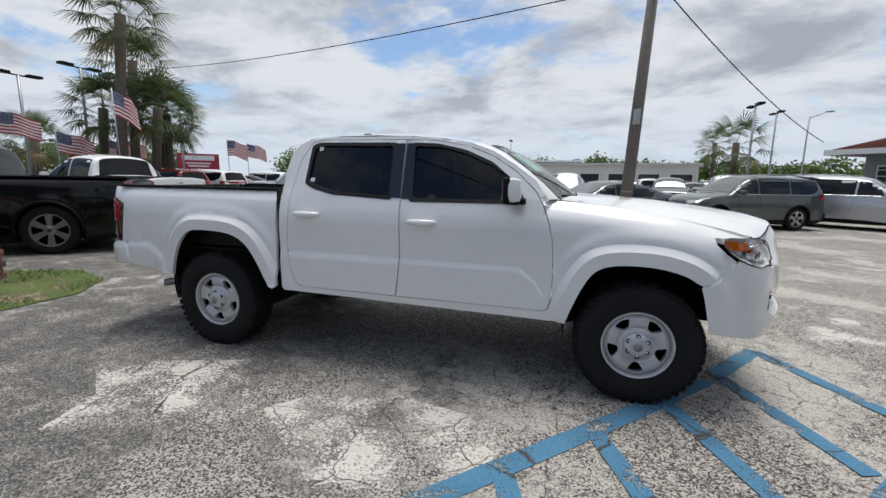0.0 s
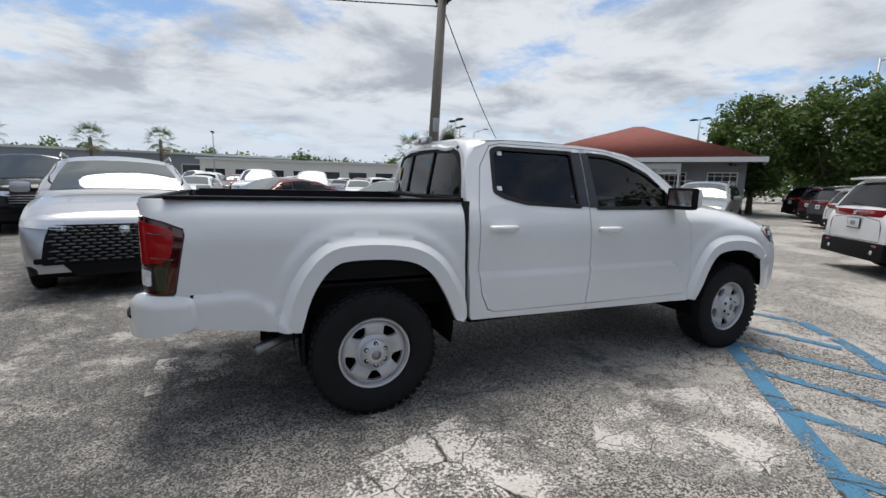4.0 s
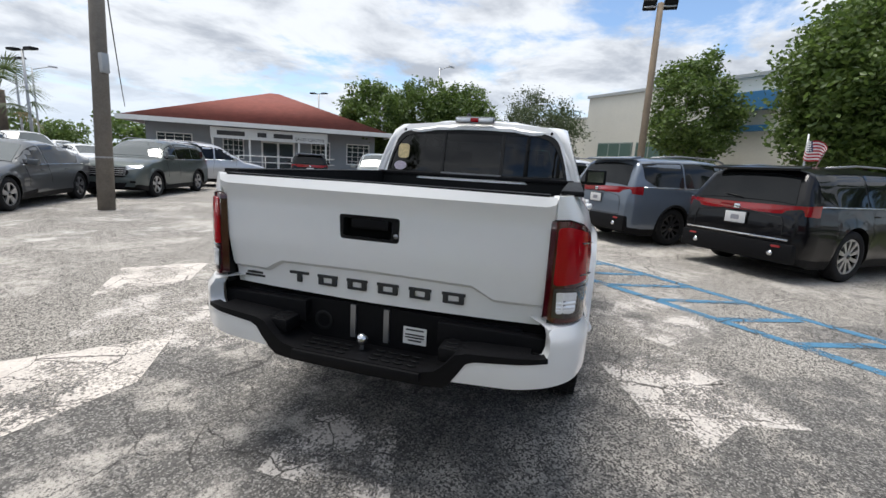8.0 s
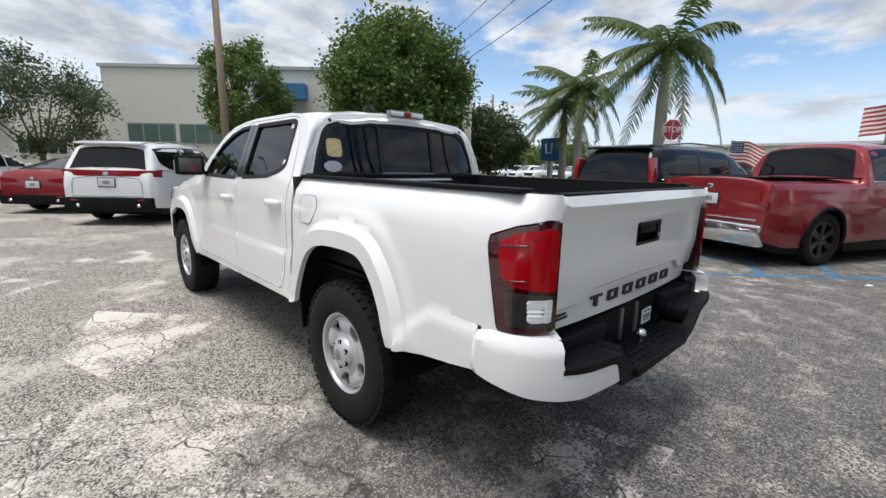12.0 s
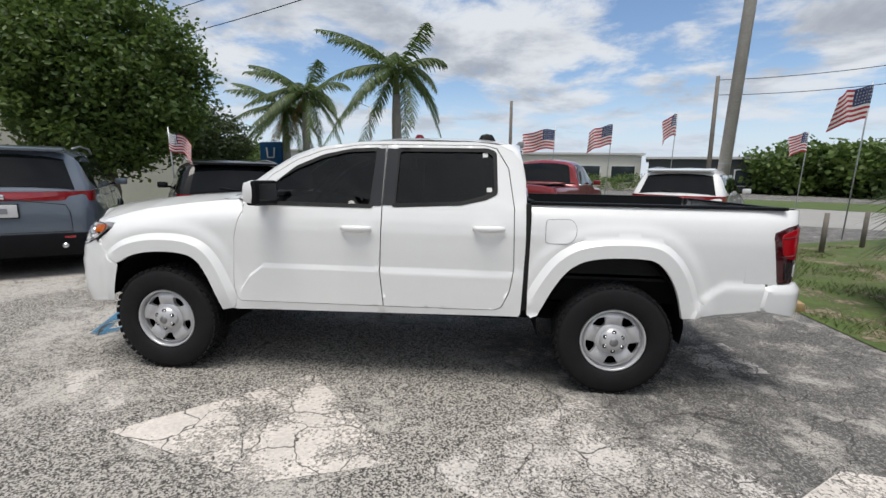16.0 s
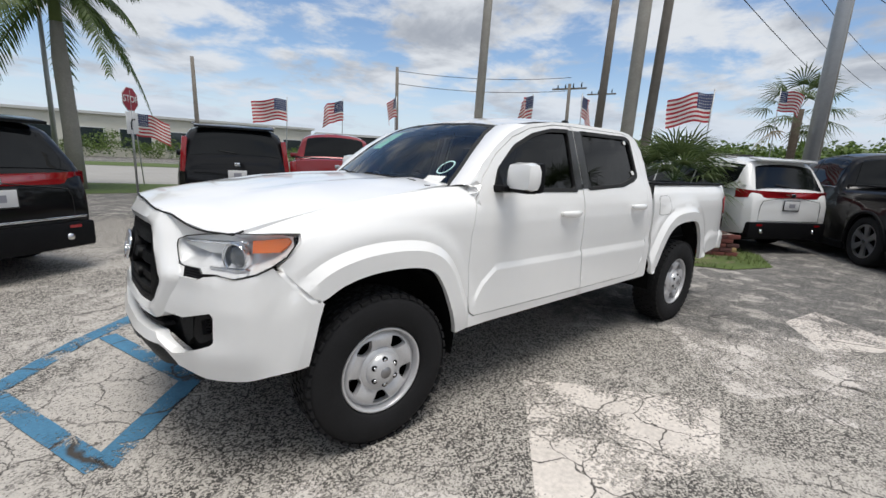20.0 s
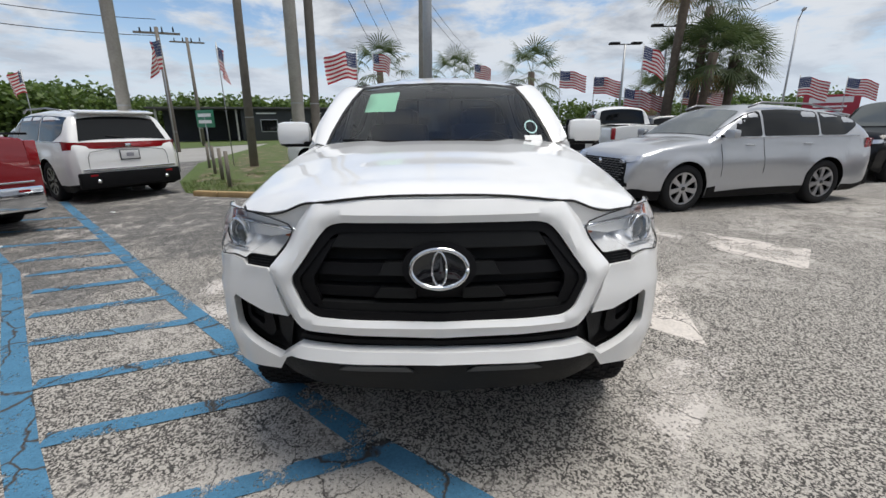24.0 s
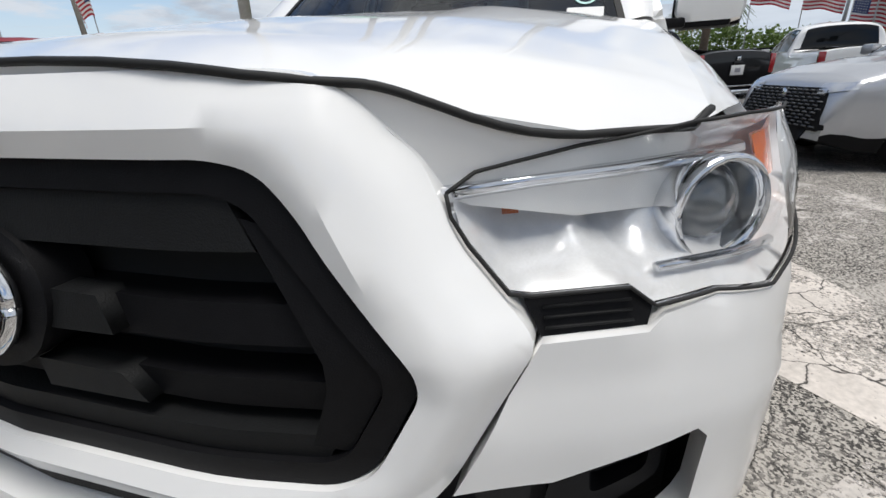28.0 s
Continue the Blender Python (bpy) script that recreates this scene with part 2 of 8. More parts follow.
def inside(p, poly):
    x, y = p
    hit = False
    j = len(poly) - 1
    for i in range(len(poly)):
        xi, yi = poly[i]
        xj, yj = poly[j]
        if (yi > y) != (yj > y) and x < (xj - xi) * (y - yi) / (yj - yi) + xi:
            hit = not hit
        j = i
    return hit


def seg_dist(p, a, b):
    dx, dy = b[0] - a[0], b[1] - a[1]
    k = max(0.0, min(1.0, ((p[0] - a[0]) * dx + (p[1] - a[1]) * dy) / (dx * dx + dy * dy + 1e-12)))
    return math.hypot(p[0] - a[0] - k * dx, p[1] - a[1] - k * dy)


def line_dist(p, line):
    return min(seg_dist(p, a, b) for a, b in zip(line, line[1:]))


def rounded(poly, r=0.03, n=4):
    """Rounds the corners of a closed outline."""
    out = []
    m = len(poly)
    for i in range(m):
        a, b, c = Vector(poly[i - 1]), Vector(poly[i]), Vector(poly[(i + 1) % m])
        u, w = a - b, c - b
        k = min(r, u.length * 0.45, w.length * 0.45)
        p, q = b + u.normalized() * k, b + w.normalized() * k
        for j in range(n + 1):
            t = j / n
            v = p * (1 - t) ** 2 + b * 2 * t * (1 - t) + q * t * t
            out.append((v.x, v.y))
    return out


def resample(poly, step):
    out = []
    for a, b in zip(poly, poly[1:] + poly[:1]):
        d = math.hypot(b[0] - a[0], b[1] - a[1])
        k = max(1, int(math.ceil(d / step)))
        out += [(a[0] + (b[0] - a[0]) * j / k, a[1] + (b[1] - a[1]) * j / k) for j in range(k)]
    clean = []
    for p in out:
        if not clean or math.hypot(p[0] - clean[-1][0], p[1] - clean[-1][1]) > 1e-4:
            clean.append(p)
    if math.hypot(clean[0][0] - clean[-1][0], clean[0][1] - clean[-1][1]) < 1e-4:
        clean.pop()
    return clean


def panel(outline, fn, step=0.04, holes=(), back=None, mirror=False, creases=()):
    """A sheet cut to an outline, with holes, bent onto fn(u, v). back: the vector by which its edges are folded inwards."""
    from mathutils.geometry import delaunay_2d_cdt
    loops = [resample(list(outline), step)] + [resample(list(h), step) for h in holes]
    verts, edges = [], []
    for lp in loops:
        o = len(verts)
        verts += lp
        edges += [(o + i, o + (i + 1) % len(lp)) for i in range(len(lp))]
    xs, ys = [p[0] for p in loops[0]], [p[1] for p in loops[0]]
    nx, ny = int((max(xs) - min(xs)) / step) + 1, int((max(ys) - min(ys)) / step) + 1
    closed = [lp + lp[:1] for lp in loops]
    for line in creases:
        # an inner line that stays a sharp edge of the sheet
        dots = []
        for a, b in zip(line, line[1:]):
            k = max(1, int(math.hypot(b[0] - a[0], b[1] - a[1]) / step))
            dots += [(a[0] + (b[0] - a[0]) * j / k, a[1] + (b[1] - a[1]) * j / k) for j in range(k)]
        dots = [p for p in dots + [line[-1]] if inside(p, loops[0]) and not any(inside(p, h) for h in loops[1:]) and all(line_dist(p, c) > 0.004 for c in closed[:len(loops)])]
        o = len(verts)
        verts += dots
        edges += [(o + i, o + i + 1) for i in range(len(dots) - 1)]
        closed.append(dots if len(dots) > 1 else [(9, 9), (9, 10)])
    for i in range(nx + 1):
        for j in range(ny + 1):
            p = (min(xs) + i * step + (0.5 * step if j % 2 else 0), min(ys) + j * step)
            if inside(p, loops[0]) and not any(inside(p, h) for h in loops[1:]) and all(line_dist(p, c) > 0.45 * step for c in closed):
                verts.append(p)
    vs, _, faces, *_ = delaunay_2d_cdt([Vector(p) for p in verts], edges, [], 0, 1e-6)
    bm = bmesh.new()
    bv = [bm.verts.new(fn(v.x, v.y)) for v in vs]
    bm.verts.ensure_lookup_table()
    for f in faces:
        c = ((vs[f[0]].x + vs[f[1]].x + vs[f[2]].x) / 3, (vs[f[0]].y + vs[f[1]].y + vs[f[2]].y) / 3)
        if inside(c, loops[0]) and not any(inside(c, h) for h in loops[1:]):
            try:
                bm.faces.new([bv[i] for i in f])
            except ValueError:
                pass
    for v in [v for v in bm.verts if not v.link_faces]:
        bm.verts.remove(v)
    if back is not None:
        b = Vector(back)
        if bm.faces and sum((f.normal_update() or f.normal.dot(b) * f.calc_area()) for f in bm.faces) > 0:
            bmesh.ops.reverse_faces(bm, faces=bm.faces[:])
        rim = [e for e in bm.edges if len(e.link_faces) == 1]
        low = {}
        for e in rim:
            for v in e.verts:
                if v not in low:
                    low[v] = bm.verts.new(v.co + b)
        for e in rim:
            a, c = e.verts
            f = e.link_faces[0]
            order = [lp.vert for lp in f.loops]
            if order[(order.index(a) + 1) % len(order)] != c:
                a, c = c, a
            bm.faces.new((c, a, low[a], low[c]))
    if mirror:
        for v in bm.verts:
            v.co.y = -v.co.y
        bmesh.ops.reverse_faces(bm, faces=bm.faces[:])
    return bm


def strip(a, b, rows=6, bulge=None):
    """A sheet between two lines of equally many points."""
    bm = bmesh.new()
    grid = []
    for i in range(rows + 1):
        t = i / rows
        grid.append([bm.verts.new(Vector(p) * (1 - t) + Vector(q) * t + (bulge * (4 * t * (1 - t)) if bulge else Vector())) for p, q in zip(a, b)])
    for r, s in zip(grid, grid[1:]):
        for k in range(len(r) - 1):
            bm.faces.new((r[k], r[k + 1], s[k + 1], s[k]))
    return bm


def sheet(fn, nu, nv, wrap=False):
    bm = bmesh.new()
    g = [[bm.verts.new(fn(i / nu, j / nv)) for j in range(nv + 1)] for i in range(nu + 1)]
    for i in range(nu):
        for j in range(nv):
            bm.faces.new((g[i][j], g[i + 1][j], g[i + 1][j + 1], g[i][j + 1]))
    return bm


def sm(a, b, x):
    t = max(0.0, min(1.0, (x - a) / (b - a)))
    return t * t * (3 - 2 * t)


def lerp(x, pts):
    """Linear table look-up in (x, y) pairs, x rising."""
    if x <= pts[0][0]:
        return pts[0][1]
    for (a, b), (c, d) in zip(pts, pts[1:]):
        if x <= c:
            return b + (d - b) * (x - a) / (c - a)
    return pts[-1][1]


def curve_at(s, line):
    """Point and outward normal of a plan line at arc length s (rounded by averaging)."""
    def raw(t):
        t = max(0.0, t)
        for (a, b) in zip(line, line[1:]):
            d = math.hypot(b[0] - a[0], b[1] - a[1])
            if t <= d or b is line[-1]:
                return Vector((a[0] + (b[0] - a[0]) * t / d, a[1] + (b[1] - a[1]) * t / d))
            t -= d
    p = sum((raw(s + k * 0.02) for k in range(-2, 3)), Vector((0, 0))) / 5 if s > 0.05 else raw(s)
    d = (raw(s + 0.05) - raw(max(0, s - 0.05))).normalized()
    return p, Vector((d.y, -d.x))


# ---- wheels ----


def spoke_rim(R, spokes=5, depth=0.05, width=0.6, steel=True, face=SILVER, parent=None, name="rim"):
    """A wheel rim that faces +y, with window holes between its spokes."""
    edge = 0.90 * R if steel else R
    outline = [(edge * math.cos(2 * math.pi * i / 60), edge * math.sin(2 * math.pi * i / 60)) for i in range(60)]
    holes = []
    for k in range(spokes):
        a = 2 * math.pi * (k + 0.5) / spokes + math.pi / 2
        half = radians(17.5) if steel else math.pi / spokes * (1 - width)
        r1, r2 = (0.53 * R, 0.80 * R) if steel else (0.30 * R, 0.92 * R)
        h1 = half * (0.50 if steel else 0.35)
        quad = [(r1, a - h1), (r2, a - half), (r2 * (1.025 if steel else 1.0), a), (r2, a + half), (r1, a + h1)]
        holes.append(rounded([(r * math.cos(t), r * math.sin(t)) for r, t in quad], 0.014 if steel else 0.02, 3))
    rings = [[(q * R * math.cos(2 * math.pi * i / 60), q * R * math.sin(2 * math.pi * i / 60)) for i in range(61)] for q in (0.43, 0.50, 0.86)] if steel else ()

    def fn(u, v):
        r = math.hypot(u, v) / R
        if not steel:
            return Vector((u, lerp(r, [(0, 0), (0.3, -0.015), (0.9, -0.005), (1.0, 0.0)]), v))
        # pressed spokes stand proud between the windows
        th = (math.atan2(v, u) - math.pi / 2) * spokes
        y = lerp(r, [(0, -0.01), (0.43, -0.012), (0.50, -0.026), (0.62, -0.014), (0.78, -0.014), (0.86, -0.026), (0.90, -0.040)])
        return Vector((u, y + 0.007 * math.cos(th) * sm(0.48, 0.60, r) * sm(0.88, 0.76, r), v))
    rim = part(name, panel(outline, fn, 0.016 if steel else 0.03, holes, back=(0, -0.03, 0), creases=rings), face, parent, angle=50)
    if steel:
        part("rim_lip", lathe([(0.885 * R, -0.045), (0.90 * R, -0.040), (0.915 * R, -0.030), (0.925 * R, -0.008), (0.945 * R, -0.001), (0.975 * R, 0.001), (0.998 * R, -0.003), (1.012 * R, -0.012)], 60), face, rim, angle=60)
    return rim


def wheel(parent, x, y, z, R, rimR, w, side, steel=True, face=SILVER, spokes=5, width=0.5, tread=True):
    """tyre > rim with hub, lug nuts and a dark barrel behind it. side: +1 faces +y."""
    n = 60
    prof = [(rimR - 0.01, w * 0.30), (rimR + 0.004, w * 0.44), (rimR + 0.02, w * 0.475), (rimR + 0.35 * (R - rimR), w * 0.515), (R - 0.05, w * 0.50), (R - 0.025, w * 0.47), (R - 0.006, w * 0.40), (R, w * 0.28)]
    full = prof + [(R, 0.0)] + [(r, -h) for r, h in prof[::-1]]
    bm = lathe(full, n)
    tyre = part("tyre", bm, RUBBER, parent, angle=40)
    tyre.matrix_basis = pose(x, y, z, 0, 0, 0 if side > 0 else 180)
    if tread:
        bm = bmesh.new()
        for i, row in enumerate((0.40, 0.24, 0.08, -0.08, -0.24, -0.40)):
            for k in range(44):
                a = 2 * math.pi * (k + 0.5 * (i % 2)) / 44
                rr = R + (0.0 if abs(row) < 0.3 else -0.006)
                c = Vector((math.cos(a) * rr, row * w, math.sin(a) * rr))
                add_box(bm, c, (0.014, w * 0.125, 0.036), ry=-math.degrees(a), rz=0)
        tagged(part("tread", bm, RUBBER, tyre), kind="stuff")
    rim = spoke_rim(rimR, spokes, width=width, steel=steel, face=face, parent=tyre)
    rim.location = (0, w * 0.43, 0)
    barrel = lathe([(rimR, w * 0.44), (rimR - 0.012, w * 0.3), (rimR - 0.015, -w * 0.3), (0.001, -w * 0.3)], 36)
    part("wheel_barrel", barrel, UNDER, tyre)
    h = w * 0.43
    bm = lathe([(0.001, h + 0.026), (0.036, h + 0.026), (0.058, h + 0.020), (0.080, h + 0.006), (0.090, h - 0.012), (0.092, h - 0.03)] if steel else [(0.001, h + 0.006), (0.03, h + 0.005), (0.034, h - 0.02)], 30)
    part("hub_cap", bm, face if steel else GLOSSBLK, tyre)
    if steel:
        for k in range(6):
            a = 2 * math.pi * (k + 0.5) / 6
            c = Vector((0.064 * math.cos(a), 0, 0.064 * math.sin(a)))
            # black disc set proud of the cap paints the shade of a nut recess
            part("nut_well", cyl(c + Vector((0, h, 0)), c * 1.03 + Vector((0, h + 0.0185, 0)), 0.0145, 0.014, 14), UNDER, tyre)
            part("lug_nut", cyl(c + Vector((0, h, 0)), c + Vector((0, h + 0.021, 0)), 0.0095, 0.008, 6), CHROME, tyre)
        part("logo_disc", lathe([(0.001, h + 0.028), (0.029, h + 0.0275), (0.031, h + 0.02)], 24), SATIN, tyre)
    return tyre


# ---- the white pickup truck ----
truck = thing("pickup_truck", "white double-cab pickup truck with black grille parked on worn asphalt", "pickup truck", pose(0, 0, 0))

def eased(line, rounds=2):
    """Cuts the corners of an open line; its ends stay."""
    for _ in range(rounds):
        out = [line[0]]
        for a, b in zip(line, line[1:]):
            out += [(a[0] * 0.75 + b[0] * 0.25, a[1] * 0.75 + b[1] * 0.25), (a[0] * 0.25 + b[0] * 0.75, a[1] * 0.25 + b[1] * 0.75)]
        line = out + [line[-1]]
    return line


ARCH_F = eased([(2.045, 0.50), (2.035, 0.57), (2.00, 0.72), (1.90, 0.84), (1.73, 0.895), (1.52, 0.905), (1.36, 0.88), (1.28, 0.79), (1.20, 0.60), (1.165, 0.485)])
ARCH_R = eased([(-1.095, 0.55), (-1.19, 0.75), (-1.29, 0.89), (-1.44, 0.96), (-1.76, 0.97), (-1.87, 0.94), (-1.98, 0.79), (-2.04, 0.57)])
NOSE = [(2.545, 0.0), (2.53, 0.30), (2.495, 0.47), (2.42, 0.60), (2.355, 0.74), (2.295, 0.83), (2.195, 0.897), (2.07, 0.925), (1.95, 0.932), (1.80, 0.935)]
SHUT = [(1.0, 1.28), (1.2, 1.268), (1.5, 1.235), (1.8, 1.19), (2.0, 1.142), (2.19, 1.085)]


def side_y(x, z):
    """Half width of the body below the belt line."""
    w = lerp(z, [(0.46, 0.852), (0.54, 0.872), (0.62, 0.882), (0.95, 0.888), (1.08, 0.886), (1.16, 0.876), (1.24, 0.855), (1.30, 0.832)])
    edge = lerp(x, [(-3, 0.825), (0.85, 0.825), (0.96, 0.74), (1.05, 0.60), (3, 0.5)])
    if x > -1.0:
        w += 0.030 * (1 - sm(edge - 0.016, edge + 0.007, z)) * sm(1.08, 0.96, x)
    else:
        low = lerp(x, [(-2.7, 0.80), (-2.3, 0.80), (-2.16, 0.70), (-2.08, 0.55)])
        w += 0.018 * (1 - sm(low - 0.02, low + 0.02, z))
    for arch in (ARCH_F, ARCH_R):
        if abs(abs(x) - 1.62) < 0.78 and x * arch[0][0] > 0:
            d = line_dist((x, z), arch)
            w += 0.036 * (1 - sm(0.085, 0.13, d)) + 0.016 * (1 - sm(0.15, 0.23, d))
    if x > 1.0:
        zt = lerp(x, SHUT)
        u = max(0.0, (z - zt + 0.15) / 0.15)
        w -= (w - 0.765) * min(1.0, u ** 2.4) if z > zt - 0.15 else 0
        w = min(w, lerp(-x, [(-2.4, 0.62), (-2.28, 0.815), (-2.18, 0.88), (-2.06, 0.927), (-1.95, 0.95), (-1.7, 1.0)]) - 0.30 * max(0.0, z - 0.93))
    if x < -2.42:
        w -= 0.35 * (x + 2.42) ** 2
    if x < -1.0 and z > 1.22:
        w -= 0.35 * (z - 1.22)
    return w


def top_y(z):
    return 0.845 - 0.36 * (z - 1.27)


def cab_y(x, z):
    if z < 1.27:
        return min(side_y(x, z), 0.9)
    k = sm(1.27, 1.30, z)
    w = side_y(x, 1.27) * (1 - k) + top_y(z) * k
    return w - 0.10 * max(0.0, -x - 0.80) ** 1.3 - 0.02 * sm(0.5, 1.0, x) * (z - 1.27)


def on_side(off=0.0, cab=True):
    return lambda x, z: Vector((x, (cab_y(x, z) if cab else side_y(x, z)) + off, z))


def both(name, outline, fn, mat_, step=0.045, holes=(), back=(0, -0.03, 0), parent=None, label="", creases=()):
    made = []
    for flip in (False, True):
        made.append(part(name, panel(outline, fn, step, holes, back, flip, creases), mat_, parent or truck, label))
    return made


DOORS = [(0.985, 1.25), (0.935, 1.335), (0.80, 1.462), (0.63, 1.570), (0.44, 1.640), (0.20, 1.678), (-0.02, 1.685), (-0.70, 1.685), (-0.785, 1.665), (-0.87, 1.53), (-0.915, 1.26), (-0.915, 1.16), (-0.925, 0.86), (-0.90, 0.70), (-0.85, 0.59), (-0.80, 0.568), (-0.03, 0.56), (1.02, 0.555), (1.05, 0.575), (1.07, 0.65), (1.07, 0.82), (1.06, 1.01), (1.03, 1.13)]
FRONT_DOOR = DOORS[:6] + [(-0.010, 1.684), (-0.004, 1.25), (-0.004, 1.14), (0.006, 0.82), (-0.022, 0.561)] + DOORS[17:]
REAR_DOOR = [(-0.018, 1.684)] + DOORS[7:16] + [(-0.030, 0.561), (-0.002, 0.82), (-0.012, 1.14), (-0.012, 1.25)]
FWIN = rounded([(0.87, 1.263), (0.80, 1.395), (0.63, 1.515), (0.44, 1.597), (0.25, 1.642), (0.045, 1.652), (0.07, 1.258)], 0.02, 2)
RWIN = rounded([(-0.10, 1.652), (-0.72, 1.655), (-0.775, 1.63), (-0.79, 1.37), (-0.71, 1.33), (-0.55, 1.29), (-0.09, 1.267)], 0.02, 2)
GAP = [((x - 0.07) * 1.006 + 0.07, (z - 1.1) * 1.008 + 1.1) for x, z in DOORS]
CAB = [(1.02, 1.283), (0.93, 1.405), (0.78, 1.515), (0.63, 1.605), (0.44, 1.668), (0.2, 1.70), (-0.03, 1.712), (-0.63, 1.712), (-0.80, 1.695), (-0.90, 1.65), (-0.955, 1.57), (-0.985, 1.45), (-0.995, 1.31), (-1.0, 1.02), (-0.985, 0.55), (-0.97, 0.525), (1.06, 0.488), (1.115, 0.50), (1.085, 0.60), (1.078, 0.82), (1.068, 1.01), (1.04, 1.13), (1.0, 1.25)]

both("cab_side", CAB, on_side(-0.002), WHITE, 0.05, [GAP], (0, -0.05, 0))
SILL_LINE = [[(-1.1, 0.825 + d), (0.85, 0.825 + d), (0.96, 0.74 + d), (1.05, 0.60 + d)] for d in (0.007, -0.016)]
doors = both("front_door", FRONT_DOOR, on_side(), WHITE, 0.024, [FWIN], creases=SILL_LINE)
rdoors = both("rear_door", REAR_DOOR, on_side(), WHITE, 0.024, [RWIN], creases=SILL_LINE)


def grow(poly, d):
    cx, cz = sum(p[0] for p in poly) / len(poly), sum(p[1] for p in poly) / len(poly)
    return [(x + d * (x - cx) / max(0.1, abs(x - cx)) * min(1, abs(x - cx) / 0.15), z + d * (z - cz) / max(0.05, abs(z - cz)) * min(1, abs(z - cz) / 0.08)) for x, z in poly]


for i, flip in enumerate((False, True)):
    s = -1 if flip else 1
    for d, win, nm in ((doors[i], FWIN, "f"), (rdoors[i], RWIN, "r")):
        part("window_glass", panel(win, on_side(-0.014), 0.06, back=(0, -0.002, 0), mirror=flip), TINT, d, "dark tinted side window")
        part("window_seal", panel(grow(win, 0.014), on_side(0.003), 0.05, [grow(win, -0.012)], (0, -0.02, 0), flip), SEAL, d)
    part("pillar_trim", panel([(0.05, 1.658), (-0.008, 1.66), (-0.003, 1.262), (0.078, 1.26)], on_side(0.004), 0.05, back=(0, -0.01, 0), mirror=flip), GLOSSBLK, doors[i])
    part("pillar_trim", panel([(-0.02, 1.66), (-0.102, 1.658), (-0.09, 1.268), (-0.012, 1.266)], on_side(0.004), 0.05, back=(0, -0.01, 0), mirror=flip), GLOSSBLK, rdoors[i])
    # pull handles in their dished cups
    for d, hx, hz in ((doors[i], 0.165, 1.105), (rdoors[i], -0.75, 1.127)):
        y0 = cab_y(hx, hz)
        bm = bmesh.new()
        pts = [(hx + 0.105 - 0.21 * k / 10, s * (y0 + 0.012 + 0.03 * math.sin(math.pi * k / 10)), hz) for k in range(11)]
        tube(pts, [0.013 + 0.006 * math.sin(math.pi * k / 10) for k in range(11)], 10, bm)
        for v in bm.verts:
            v.co.z = hz + (v.co.z - hz) * 1.25
        part("door_handle", bm, WHITE, d)
        cup = panel([(hx + 0.075 * math.cos(a * math.pi / 8), hz + 0.03 * math.sin(a * math.pi / 8)) for a in range(16)], lambda x, z: Vector((x, cab_y(x, z) + 0.0025, z)), 0.03, mirror=flip)
        part("handle_cup", cup, WHITE, d)
    # mirror on its arm
    bm = bmesh.new()
    add_box(bm, (0.80, s * 1.0, 1.345), (0.11, 0.22, 0.155), bevel=0.048, rz=s * -12)
    mirror_shell = part("mirror", bm, WHITE, doors[i], "white door mirror with black lower shell")
    for v in mirror_shell.data.vertices:
        v.co.x += 0.05 * max(0, (v.co.z - 1.30)) * -1
    bm = bmesh.new()
    add_box(bm, (0.79, s * 0.985, 1.277), (0.10, 0.18, 0.042), bevel=0.018, rz=s * -12)
    add_box(bm, (0.84, s * 0.875, 1.275), (0.07, 0.09, 0.035), bevel=0.012)
    part("mirror_base", bm, BLACKPL, mirror_shell)
    part("mirror_housing", box((0.757, s * 1.0, 1.342), (0.045, 0.226, 0.162), bevel=0.02, rz=s * -12), BLACKPL, mirror_shell)
    part("mirror_glass", box((0.732, s * 1.0, 1.345), (0.004, 0.17, 0.115), rz=s * -12), CHROME, mirror_shell)
    part("mirror_sail", panel([(0.93, 1.27), (0.80, 1.39), (0.78, 1.27)], on_side(-0.004), 0.05, mirror=flip), BLACKPL, doors[i])

FENDER = SHUT[::-1] + [(0.995, 1.25), (1.035, 1.13), (1.063, 1.01), (1.074, 0.82), (1.074, 0.65), (1.060, 0.57), (1.072, 0.50), (1.165, 0.483)] + [p for p in ARCH_F[::-1][1:] if p[0] < 1.93] + [(1.955, 0.80), (2.105, 0.962), (2.055, 1.0), (2.005, 1.048), (1.995, 1.088), (2.09, 1.089)]


def arch_lines(arch):
    """The lines along which the flare of a wheel arch leaves the flank."""
    pts = [Vector(p) for p in arch]
    c = Vector((arch[0][0] * 0.5 + arch[-1][0] * 0.5, 0.52))
    lines = []
    for d in (0.085, 0.108, 0.13):
        line = []
        for i, p in enumerate(pts):
            run = (pts[min(i + 1, len(pts) - 1)] - pts[max(i - 1, 0)]).normalized()
            n = Vector((-run.y, run.x))
            line.append(tuple(p + (n if n.dot(p - c) > 0 else -n) * d))
        lines.append(line)
    return lines


both("front_fender", FENDER, on_side(0, False), WHITE, 0.026, creases=arch_lines(ARCH_F))

